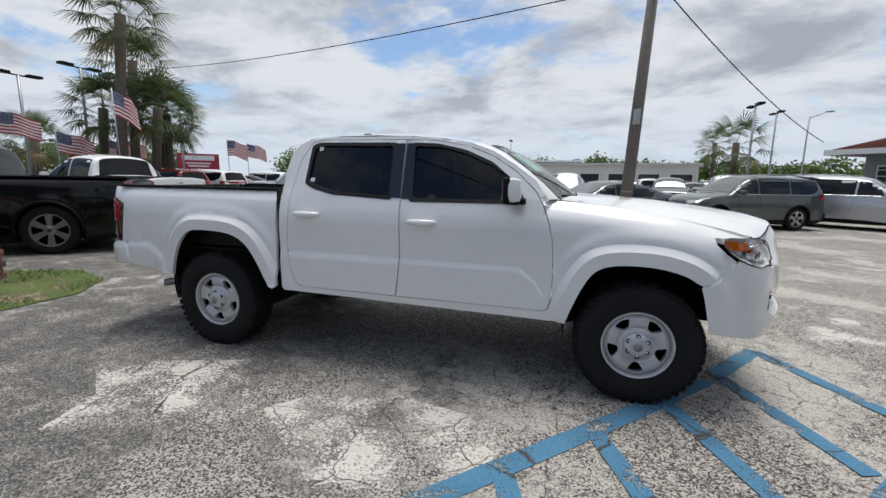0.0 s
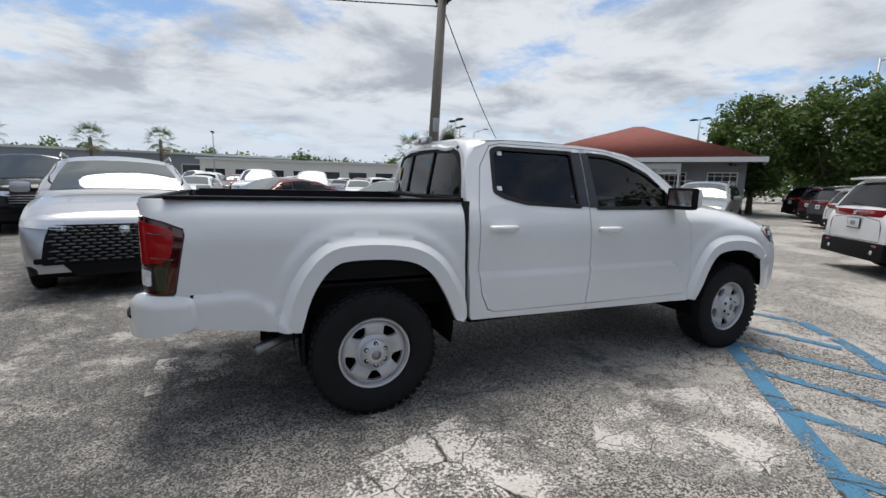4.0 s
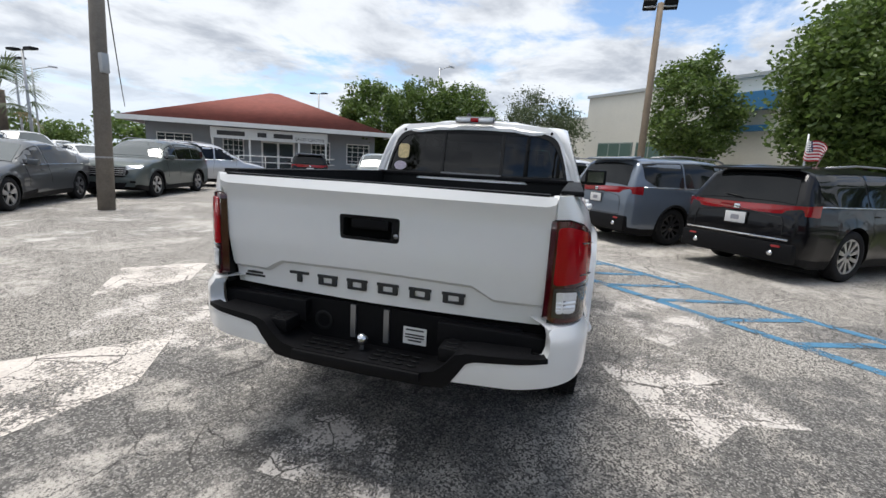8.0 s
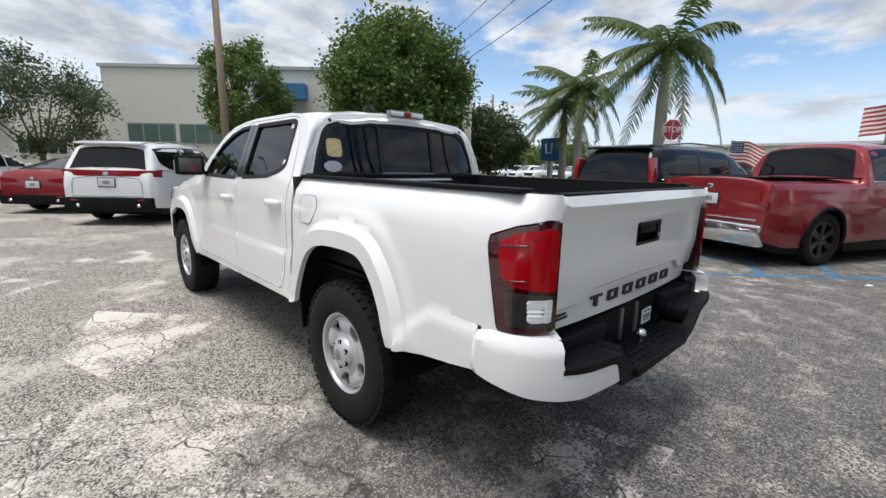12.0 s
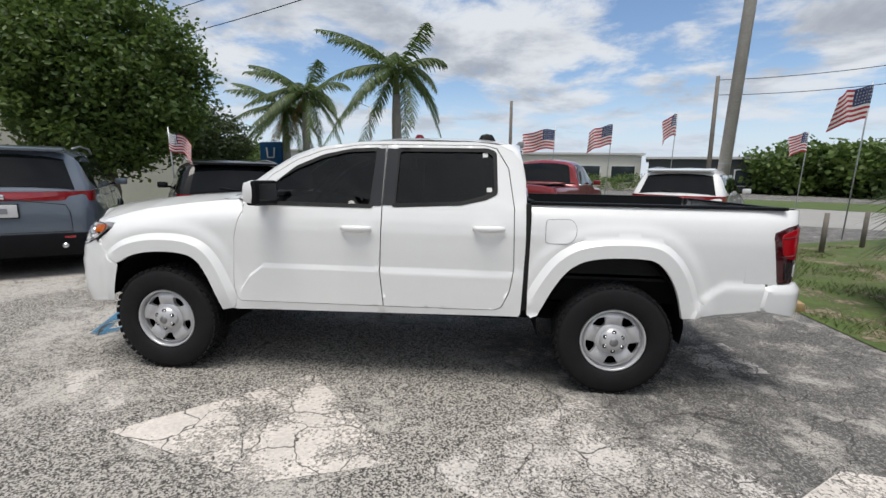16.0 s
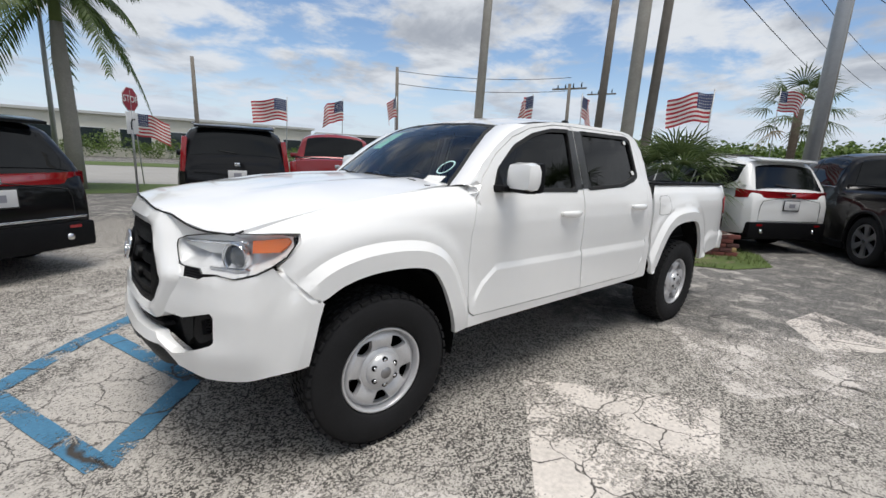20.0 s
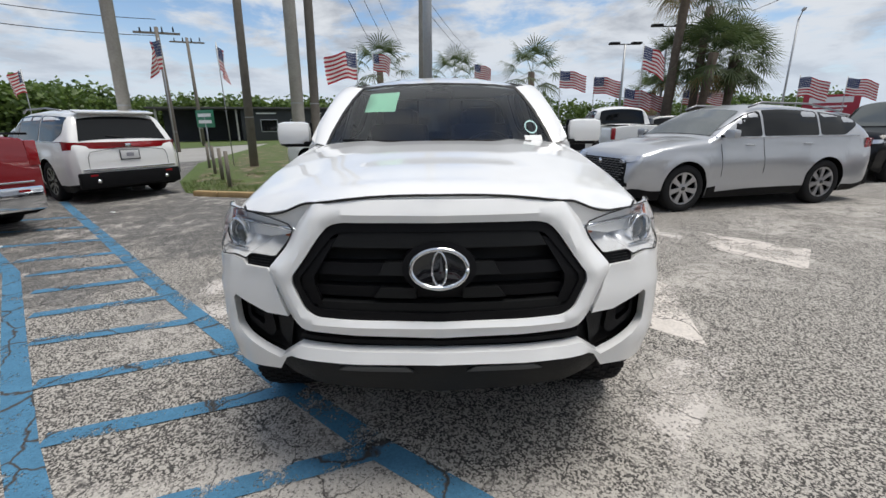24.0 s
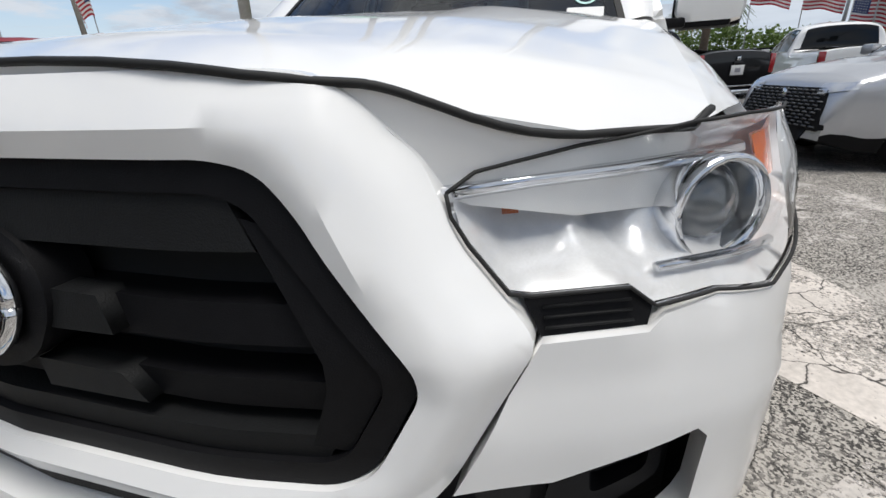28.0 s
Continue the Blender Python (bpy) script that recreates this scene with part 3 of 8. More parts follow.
BED = [(-1.008, 1.297), (-2.43, 1.300), (-2.43, 0.86), (-2.52, 0.835), (-2.555, 0.815), (-2.545, 0.64), (-2.06, 0.572)] + ARCH_R[::-1] + [(-1.05, 0.535), (-0.99, 0.56)]
BED[0], BED[-1] = (-1.034, 1.297), (-1.024, 0.555)
FUEL = rounded([(-1.13, 1.20), (-1.30, 1.205), (-1.335, 1.15), (-1.325, 1.09), (-1.285, 1.045), (-1.13, 1.04)], 0.03)
bed = both("bed_side", BED, on_side(0, False), WHITE, 0.026, creases=arch_lines(ARCH_R))
part("fuel_door_gap", tube([on_side(0.001, False)(x, z) for x, z in resample(FUEL, 0.03)] + [on_side(0.001, False)(*FUEL[0])], 0.0022, 4), SEAL, truck)
part("fuel_door", panel(FUEL, on_side(0.0025, False), 0.04, back=(0, -0.004, 0)), WHITE, truck, "flush fuel filler door")
for s in (1, -1):
    bm = bmesh.new()
    add_box(bm, (-1.85, s * 0.785, 1.303), (1.64, 0.085, 0.020), bevel=0.006)
    part("bed_rail_cap", bm, BLACKPL, truck)
    part("cab_gap", box((-1.012, s * 0.80, 0.93), (0.03, 0.12, 0.74)), SEAL, truck)

# bed box
liner = part("bed_liner", box((-1.86, 0, 0.80), (1.66, 1.54, 0.04)), DARKPL, truck, "dark composite bed liner")
part("liner_front", box((-1.03, 0, 1.05), (0.03, 1.54, 0.5)), DARKPL, liner)
for s in (1, -1):
    part("liner_side", box((-1.86, s * 0.755, 1.05), (1.66, 0.03, 0.5)), DARKPL, liner)
    part("liner_arch", box((-1.62, s * 0.63, 0.93), (0.95, 0.26, 0.24), bevel=0.03), DARKPL, liner)
part("bulkhead_cap", box((-1.03, 0, 1.305), (0.06, 1.56, 0.03), bevel=0.008), BLACKPL, truck)


# roof, windscreen and back wall
def roof_z(x, y):
    return lerp(x, [(-1.02, 1.66), (-0.985, 1.70), (-0.93, 1.73), (-0.85, 1.75), (-0.7, 1.768), (-0.4, 1.778), (-0.04, 1.77), (0.25, 1.748), (0.45, 1.715), (0.56, 1.688), (0.62, 1.668)]) - 0.055 * (y / 0.57) ** 2 + 0.006 * (1 - sm(0.03, 0.05, abs(abs(y) - 0.28)))


def scr_x(y, z):
    return lerp(z, [(1.24, 1.185), (1.27, 1.14), (1.39, 0.985), (1.51, 0.825), (1.61, 0.66), (1.68, 0.49), (1.71, 0.40)]) + 0.11 * (1 - (y / 0.62) ** 2)


def back_x(y, z):
    return lerp(z, [(1.25, -1.055), (1.35, -1.045), (1.66, -0.985), (1.72, -0.965)]) + 0.06 * (y / 0.75) ** 4


roof_out = [(0.585, 0.0), (0.575, 0.2), (0.535, 0.40), (0.47, 0.54), (0.44, 0.61), (0.2, 0.668), (-0.03, 0.675), (-0.63, 0.675), (-0.80, 0.66), (-0.90, 0.63), (-0.96, 0.58), (-0.995, 0.45), (-1.0, 0.0)]
roof = part("roof", panel(roof_out + [(x, -y) for x, y in roof_out[-2:0:-1]], lambda x, y: Vector((x, y, roof_z(x, y))), 0.05, back=(0, 0, -0.02)), WHITE, truck)
SCR = [(0.0, 1.255), (0.40, 1.258), (0.715, 1.275), (0.69, 1.36), (0.645, 1.47), (0.585, 1.585), (0.545, 1.648), (0.40, 1.668), (0.0, 1.682)]
SCR = SCR + [(-y, z) for y, z in SCR[-2:0:-1]]
scr = part("windscreen", panel(SCR, lambda y, z: Vector((scr_x(y, z), y, z)), 0.07, back=(-0.002, 0, 0)), WSGLASS, truck, "clear green-tinted windscreen")
scr.visible_shadow = False
part("windscreen_seal", panel(SCR, lambda y, z: Vector((scr_x(y, z) + 0.004, y, z)), 0.05, [[(y * 0.968, 1.28 + (z - 1.28) * 0.955 + 0.004) for y, z in SCR]], (-0.02, 0, 0)), SEAL, scr)
for s in (1, -1):
    edge = SCR[2:7]
    a = [Vector((scr_x(y, z), s * y, z)) for y, z in edge]
    edge2 = [(1.02, 1.283), (0.93, 1.405), (0.78, 1.515), (0.63, 1.605), (0.47, 1.66)]
    b = [Vector((x, s * cab_y(x, z), z)) for x, z in edge2]
    part("windscreen_pillar", strip(a, b, 5, Vector((0.012, s * 0.012, 0.008))), WHITE, truck)
    a = [Vector((x, s * cab_y(x, z), z)) for x, z in ((-0.995, 1.28), (-0.985, 1.45), (-0.955, 1.57), (-0.90, 1.65), (-0.80, 1.695))]
    b = [Vector((back_x(y, z), s * y, z)) for y, z in ((0.775, 1.28), (0.725, 1.45), (0.675, 1.58), (0.62, 1.66), (0.55, 1.70))]
    part("cab_corner", strip(a, b, 5, Vector((-0.012, s * 0.012, 0.004))), WHITE, truck)
    part("roof_drip_strip", tube([(x, s * 0.585, roof_z(x, 0.585) + 0.003) for x in (-0.97, -0.9, -0.8, -0.6, -0.3, 0.0, 0.25, 0.42)], 0.010, 6), SEAL, roof)
BACK = [(0.0, 1.27), (0.775, 1.275), (0.725, 1.45), (0.675, 1.58), (0.62, 1.66), (0.55, 1.70), (0.0, 1.735)]
BACK = BACK + [(-y, z) for y, z in BACK[-2:0:-1]]
RGL = [(0.0, 1.30), (0.725, 1.315), (0.69, 1.45), (0.64, 1.575), (0.60, 1.62), (0.52, 1.645), (0.0, 1.66)]
RGL = rounded(RGL[:-1] + [(0.0, 1.66)] + [(-y, z) for y, z in RGL[-2:0:-1]], 0.02, 2)
wall_b = part("cab_back", panel(BACK, lambda y, z: Vector((back_x(y, z), y, z)), 0.05, [RGL], (0.03, 0, 0)), WHITE, truck)
rg = part("rear_window", panel(RGL, lambda y, z: Vector((back_x(y, z) + 0.006, y, z)), 0.06, back=(0.002, 0, 0)), TINT, truck, "dark tinted sliding rear window")
for y in (0.235, -0.235):
    part("window_divider", box((back_x(0, 1.48) + 0.0, y, 1.475), (0.012, 0.022, 0.33), ry=11), SEAL, rg)
part("window_border", panel(grow(RGL, 0.008), lambda y, z: Vector((back_x(y, z) - 0.002, y, z)), 0.05, [grow(RGL, -0.02)]), SEAL, rg)
part("slider_rail", box((back_x(0, 1.32) - 0.004, 0, 1.325), (0.008, 0.48, 0.012)), SATIN, rg)
lamp3 = part("high_brake_lamp", box((-1.0, 0, 1.735), (0.05, 0.31, 0.05), bevel=0.015), mat("grey_lamp_housing", (0.22, 0.22, 0.22), 0.3, coat=0.5), truck)
for y in (0.09, -0.09):
    part("lamp_lens", box((-1.022, y, 1.735), (0.012, 0.11, 0.03), bevel=0.004), CLEARREF, lamp3)
part("brake_lens", box((-1.022, 0, 1.735), (0.012, 0.06, 0.03), bevel=0.004), REDLENS, lamp3)
part("aerial_fin", lathe([(0.001, 0.065), (0.02, 0.055), (0.035, 0.0)], 12, "Z"), BLACKPL, truck).matrix_basis = Matrix.Translation((-0.72, 0.12, 1.762)) @ Matrix.Diagonal((2.2, 0.7, 0.9, 1))
# stickers on the rear and side glass
dec = mat("worn_decal", (0.52, 0.42, 0.22), 0.6, vary=0.5, scale=60)
dec2 = mat("pale_decal", (0.42, 0.38, 0.46), 0.6, vary=0.45, scale=80)
part("round_decal", panel(rounded([(0.63, 1.425), (0.63, 1.54), (0.53, 1.54), (0.53, 1.425)], 0.03), lambda y, z: Vector((back_x(y, z) - 0.006, y, z)), 0.05, back=(0.002, 0, 0)), dec, rg, "weathered yellow sticker")
part("oval_decal", panel([(0.60 + 0.058 * math.cos(a * 0.393), 1.365 + 0.036 * math.sin(a * 0.393)) for a in range(16)], lambda y, z: Vector((back_x(y, z) - 0.006, y, z)), 0.05, back=(0.002, 0, 0)), dec2, rg, "small pale oval sticker")
for s, i in ((1, 0), (-1, 1)):
    for x, z in ((-0.71, 1.62), (-0.745, 1.385)):
        part("glass_label", box((x, s * (cab_y(x, z) - 0.006), z), (0.035, 0.004, 0.03), rx=s * 20), PAPER, rdoors[i])

# hood
HOODC = [(1.1, 1.318), (1.5, 1.308), (1.8, 1.288), (2.1, 1.246), (2.3, 1.209), (2.46, 1.193)]


def hood_z(x, y):
    y = abs(y)
    z = lerp(x, HOODC) - (0.045 + 0.085 * max(0, x - 1.1) / 1.1) * (y / 0.77) ** 2.5
    z -= (0.18 + 0.42 * sm(0.45, 0.62, y)) * max(0.0, x - (2.36 - 0.35 * max(0.0, y - 0.3)))
    return z - 0.014 * (1 - sm(0.30, 0.44, y)) * sm(2.25, 1.9, x)


HOOD = [(1.20, 0.0), (1.18, 0.3), (1.12, 0.60), (1.06, 0.70), (1.5, 0.762), (1.8, 0.768), (2.0, 0.768), (2.195, 0.768), (2.232, 0.745), (2.303, 0.64), (2.364, 0.54), (2.386, 0.50), (2.407, 0.455), (2.427, 0.42), (2.446, 0.365), (2.458, 0.30), (2.470, 0.0)]
part("hood", panel([(x, y - 0.003) for x, y in HOOD] + [(x, -y + 0.003) for x, y in HOOD[-2:0:-1]], lambda x, y: Vector((x, y, hood_z(x, y))), 0.04, back=(-0.006, 0, -0.09)), WHITE, truck)
edge_line = HOOD[7:] + [(x, -y) for x, y in HOOD[-2:6:-1]]
fe = [(a[0] + (b[0] - a[0]) * k / 4, a[1] + (b[1] - a[1]) * k / 4) for a, b in zip(edge_line, edge_line[1:]) for k in range(4)]
part("hood_gap", tube([(x + 0.003, y, hood_z(x, y) - 0.002) for x, y in fe], 0.0045, 5), SEAL, truck)
part("cowl", box((1.16, 0, 1.262), (0.16, 1.38, 0.03), bevel=0.01), BLACKPL, truck)
for y0, y1 in ((0.55, -0.05), (-0.02, -0.6)):
    part("wiper", tube([(1.215, y0, 1.29), (scr_x((y0 + y1) / 2, 1.30) + 0.015, (y0 + y1) / 2, 1.30), (scr_x(y1, 1.315) + 0.012, y1, 1.305)], 0.008, 6), BLACKPL, truck)


# nose: grille ring, bumper cover, lamps, all wrapped round one plan curve
def nose(s, z, off=0.0):
    p, n = curve_at(abs(s), NOSE)
    k = lerp(abs(s), [(0, 0.22), (0.45, 0.30), (0.60, 0.52), (0.85, 0.52), (1.05, 0.30), (1.3, 0.15)])
    back = k * max(0.0, z - 0.90) + 0.22 * max(0.0, 0.60 - z)
    n = Vector((abs(n.x), abs(n.y)))
    p = p + n * (off - back)
    return Vector((p.x, p.y if s >= 0 else -p.y, z))


def on_nose(off=0.0):
    return lambda s, z: nose(s, z, off)


def sym(half):
    """Closes a half outline (from the centre line round to the centre line) by its mirror image."""
    return half + [(-s, z) for s, z in half[-2:0:-1]]


GR = [(0.0, 1.085), (0.34, 1.083), (0.385, 1.072), (0.415, 1.04), (0.52, 0.895), (0.525, 0.865), (0.475, 0.775), (0.43, 0.752), (0.0, 0.748)]
RING = [(0.0, 1.160), (0.38, 1.156), (0.445, 1.148), (0.495, 1.122), (0.548, 1.075), (0.562, 1.04), (0.576, 0.995), (0.612, 0.945), (0.642, 0.905), (0.552, 0.745), (0.50, 0.698), (0.0, 0.690)]
ring = part("grille_surround", panel(rounded(sym(RING), 0.035, 4), lambda s, z: nose(s, z, 0.016 - 0.016 * sm(0.045, 0.0, line_dist((abs(s), z), RING)) - 0.014 * sm(0.022, 0.0, line_dist((abs(s), z), GR))), 0.02, [rounded(sym(GR), 0.03, 4)], (-0.06, 0, 0)), WHITE, truck)
grille = part("grille", panel(sym(GR), on_nose(-0.075), 0.06), mat("grille_void", (0.006, 0.006, 0.006), 0.8), truck, "black plastic grille with two cross bars")
GIN = [(0.0, 1.055), (0.335, 1.053), (0.37, 1.04), (0.49, 0.893), (0.492, 0.868), (0.45, 0.795), (0.42, 0.782), (0.0, 0.778)]
part("grille_frame", panel(rounded(sym(GR), 0.03, 4), on_nose(-0.006), 0.04, [rounded(sym(GIN), 0.025, 3)], (-0.07, 0, 0)), BLACKPL, grille)


def bar(z0, z1, s1, off, slant):
    return panel(sym([(0.0, z1), (s1, z1), (s1 + slant, z0), (0.0, z0)]), on_nose(off), 0.04, back=(-0.05, 0, -0.0))


part("grille_bar", bar(1.00, 1.052, 0.345, -0.012, 0.03), DARKPL, grille)
part("grille_bar", bar(0.905, 0.945, 0.43, -0.030, 0.02), BLACKPL, grille)
part("grille_bar", bar(0.83, 0.865, 0.46, -0.030, -0.02), BLACKPL, grille)
part("grille_bar", bar(0.782, 0.812, 0.44, -0.014, -0.015), DARKPL, grille)
for s in (1, -1):
    part("grille_bar_pad", panel([(s * 0.10, 0.952), (s * 0.185, 0.95), (s * 0.205, 0.912), (s * 0.10, 0.91)], on_nose(-0.012), 0.04, back=(-0.03, 0, 0)), DARKPL, grille)
    part("grille_bar_pad", panel([(s * 0.08, 0.868), (s * 0.20, 0.866), (s * 0.225, 0.832), (s * 0.08, 0.83)], on_nose(-0.012), 0.04, back=(-0.03, 0, 0)), DARKPL, grille)
    part("grille_end", panel([(s * 0.36, 1.03), (s * 0.395, 1.02), (s * 0.49, 0.893), (s * 0.492, 0.868), (s * 0.45, 0.795), (s * 0.41, 0.80), (s * 0.435, 0.87), (s * 0.435, 0.90)], on_nose(-0.012), 0.04, back=(-0.05, 0, 0)), BLACKPL, grille)
pad = [(0.125 * math.cos(a * math.pi / 16), 0.937 + 0.088 * math.sin(a * math.pi / 16)) for a in range(32)]
part("badge_mount", panel(pad, on_nose(-0.006), 0.04, back=(-0.05, 0, 0)), BLACKPL, grille)
pts = [nose(0.094 * math.cos(a * math.pi / 20), 0.938 + 0.064 * math.sin(a * math.pi / 20), 0.006) for a in range(41)]
badge = part("badge_ring", tube(pts, 0.0085, 8), CHROME, grille, "oval chrome badge")
part("badge_disc", panel([(0.09 * math.cos(a * math.pi / 16), 0.938 + 0.06 * math.sin(a * math.pi / 16)) for a in range(32)], on_nose(0.001), 0.03), mat("badge_black", (0.01, 0.01, 0.012), 0.08, coat=1.0), badge)
part("badge_bar", tube([nose(0.024 * math.cos(a * math.pi / 12), 0.938 + 0.056 * math.sin(a * math.pi / 12), 0.005) for a in range(25)], 0.0045, 6), CHROME, badge)

BUMP = [(0.0, 0.643), (0.50, 0.643), (0.60, 0.572), (0.66, 0.585), (0.815, 0.645), (0.83, 0.66), (0.835, 0.765), (0.82, 0.78), (0.66, 0.735), (0.5505, 0.742), (0.6435, 0.903), (0.66, 0.903), (0.752, 0.904), (0.772, 0.917), (0.835, 0.927), (0.92, 0.917), (1.01, 0.937), (1.075, 0.962), (1.222, 0.795), (1.20, 0.72), (1.165, 0.57), (1.155, 0.52), (0.95, 0.49), (0.78, 0.49), (0.62, 0.515), (0.56, 0.585), (0.53, 0.60), (0.0, 0.604)]


def bump_fn(s, z):
    # a shelf under the lamps and a proud lower lip
    off = 0.012 * sm(0.86, 0.80, z) + 0.022 * sm(0.66, 0.62, z) * sm(0.95, 0.7, abs(s))
    q = nose(s, z, off * sm(1.16, 0.98, abs(s)))
    # the flank runs into the fender and its flare
    k = sm(0.96, 1.10, abs(s))
    q.y = q.y * (1 - k) + math.copysign(side_y(q.x, z), s) * k
    return q


bumper = part("front_bumper", panel(sym(BUMP), bump_fn, 0.035, [], (-0.05, 0, 0)), WHITE, truck, "white bumper cover with black lower grille")
part("lower_grille", panel(sym([(0.0, 0.70), (0.55, 0.76), (0.86, 0.80), (0.87, 0.60), (0.62, 0.54), (0.5, 0.61), (0.0, 0.61)]), on_nose(-0.055), 0.06), BLACKPL, bumper)
part("lower_grille_bar", panel(sym([(0.0, 0.674), (0.51, 0.676), (0.52, 0.662), (0.0, 0.658)]), on_nose(-0.01), 0.06, back=(-0.04, 0, 0)), BLACKPL, bumper)
for s in (1, -1):
    fog = part("fog_lamp_bezel", panel(rounded([(s * 0.685, 0.745), (s * 0.815, 0.772), (s * 0.822, 0.67), (s * 0.70, 0.61), (s * 0.665, 0.64)], 0.02), on_nose(-0.028), 0.04, [rounded([(s * 0.72, 0.725), (s * 0.80, 0.745), (s * 0.80, 0.685), (s * 0.725, 0.655)], 0.015)], (-0.03, 0, 0)), BLACKPL, bumper)
    for k in range(6):
        z = 0.675 + 0.012 * k
        part("bezel_rib", tube([nose(s * (0.722 + 0.013 * j), z + 0.003 * j, -0.045) for j in range(7)], 0.0035, 5), DARKPL, fog)
    part("fog_backing", box((2.262, s * 0.692, 0.67), (0.03, 0.36, 0.27), rz=s * 28), UNDER, bumper)
    part("bezel_wedge", panel([(s * 0.57, 0.735), (s * 0.66, 0.735), (s * 0.65, 0.63), (s * 0.61, 0.585)], on_nose(-0.035), 0.05, back=(-0.02, 0, 0)), DARKPL, bumper)
VAL = [(0.0, 0.602), (0.53, 0.598), (0.585, 0.575), (0.61, 0.53), (0.585, 0.495), (0.48, 0.475), (0.0, 0.455)]
valance = part("skid_valance", panel(sym(VAL), lambda s, z: nose(s, z, 0.028 - 0.6 * max(0, 0.565 - z) * 0.5), 0.035, back=(-0.05, 0, 0)), DARKPL, bumper)
for c in (-0.22, 0.22):
    # the steps' lighter grey has the sky's reflection put into its colour
    part("valance_step", panel([(c - 0.13, 0.574), (c - 0.10, 0.592), (c + 0.10, 0.592), (c + 0.13, 0.574)], lambda s, z: nose(s, z, 0.036), 0.04, back=(-0.02, 0, 0)), mat("grey_plastic", (0.06, 0.062, 0.065), 0.5), valance)

HL = [(0.570, 1.040), (0.572, 1.02), (0.586, 0.993), (0.618, 0.949), (0.64, 0.945), (0.738, 0.945), (0.762, 0.927), (0.835, 0.933), (0.92, 0.923), (1.01, 0.944), (1.07, 0.969), (1.13, 1.005), (1.165, 1.045), (1.165, 1.084), (1.12, 1.093), (0.955, 1.092), (0.86, 1.088), (0.705, 1.073), (0.60, 1.055)]


def hl_off(s, z):
    return -0.012 * sm(0.06, 0.0, line_dist((abs(s), z), HL)) + 0.012


for s in (1, -1):
    lamp = part("headlight", panel([(s * a, z) for a, z in HL], lambda u, z: nose(u, z, hl_off(u, z)), 0.03, back=(-0.015, 0, 0)), LENS, truck, "clear wraparound headlight with amber side marker")
    lamp.visible_shadow = False
    part("lamp_seal", tube([nose(s * a, z, 0.003) for a, z in resample(HL, 0.015)] + [nose(s * HL[0][0], HL[0][1], 0.003)], 0.0022, 5), SEAL, lamp)

    def inner(u, z):
        a = abs(u)
        d = -0.055
        d += 0.006 * math.sin(a * 90) * sm(0.66, 0.70, a) * sm(0.82, 0.78, a)
        d -= 0.03 * max(0.0, 1 - ((a - 0.65) / 0.05) ** 2 - ((z - 1.0) / 0.045) ** 2)
        d -= 0.035 * max(0.0, 1 - ((a - 0.755) / 0.05) ** 2 - ((z - 1.005) / 0.055) ** 2)
        d += 0.02 * sm(1.05, 1.075, z)
        return nose(u, z, -0.004 + d * sm(0.0, 0.035, line_dist((a, z), HL + HL[:1])))
    part("lamp_reflector", panel([(s * (a + (0.84 - a) * 0.012), z + (0.98 - z) * 0.015) for a, z in HL], inner, 0.014), CLEARREF, lamp)
    c, n = nose(s * 0.90, 0.995, -0.03), (nose(s * 0.90, 0.99, 0.2) - nose(s * 0.90, 0.99, 0.1)).normalized()
    n = (n + Vector((0.5, 0, 0.0))).normalized()
    q = n.to_track_quat("Y", "Z").to_matrix().to_4x4()
    ringp = part("projector_ring", lathe([(0.058, -0.03), (0.062, 0.012), (0.056, 0.018), (0.050, 0.004), (0.047, -0.02)], 28), CHROME, lamp)
    ringp.matrix_basis = Matrix.Translation(c) @ q
    ball = part("projector_lens", lathe([(0.001, 0.012), (0.02, 0.009), (0.036, 0.0), (0.047, -0.018)], 24), mat("projector_glass", (0.10, 0.11, 0.12), 0.03, coat=1.0, spec=0.8), lamp)
    ball.matrix_basis = Matrix.Translation(c) @ q
    part("amber_marker", panel([(s * 0.985, 1.066), (s * 1.14, 1.076), (s * 1.155, 1.062), (s * 1.10, 1.02), (s * 0.985, 1.018)], on_nose(-0.014), 0.03, back=(-0.01, 0, 0)), AMBER, lamp)
    part("turn_bulb", panel([(s * 0.635, 1.012), (s * 0.652, 1.012), (s * 0.652, 0.999), (s * 0.635, 0.999)], on_nose(-0.06), 0.03), mat("amber_bulb", (0.5, 0.12, 0.03), 0.3), lamp)
    part("lamp_bar", tube([nose(s * a, 0.948 + 0.006 * math.sin(a * 9), -0.016) for a in (0.78, 0.82, 0.86, 0.9, 0.94, 0.98)], 0.006, 6), CHROME, lamp)
    part("lamp_bar", tube([nose(s * a, 1.035 + 0.05 * (a - 0.56), -0.018) for a in (0.56, 0.66, 0.76, 0.86, 0.96)], 0.008, 6), CHROME, lamp)
    gap_ = part("lamp_filler", panel([(s * 0.632, 0.946), (s * 0.742, 0.946), (s * 0.770, 0.928), (s * 0.755, 0.898), (s * 0.65, 0.898)], on_nose(-0.012), 0.03), BLACKPL, lamp)
    for k in range(3):
        part("filler_rib", tube([nose(s * (0.652 + 0.018 * j), 0.912 + 0.009 * k, -0.008) for j in range(6)], 0.0018, 5), DARKPL, gap_)
part("nose_backing", panel(sym([(0.0, 1.08), (0.40, 1.06), (0.55, 0.99), (0.9, 1.0), (1.10, 0.97), (1.12, 0.60), (0.9, 0.5), (0.0, 0.5)]), on_nose(-0.13), 0.08), UNDER, truck)


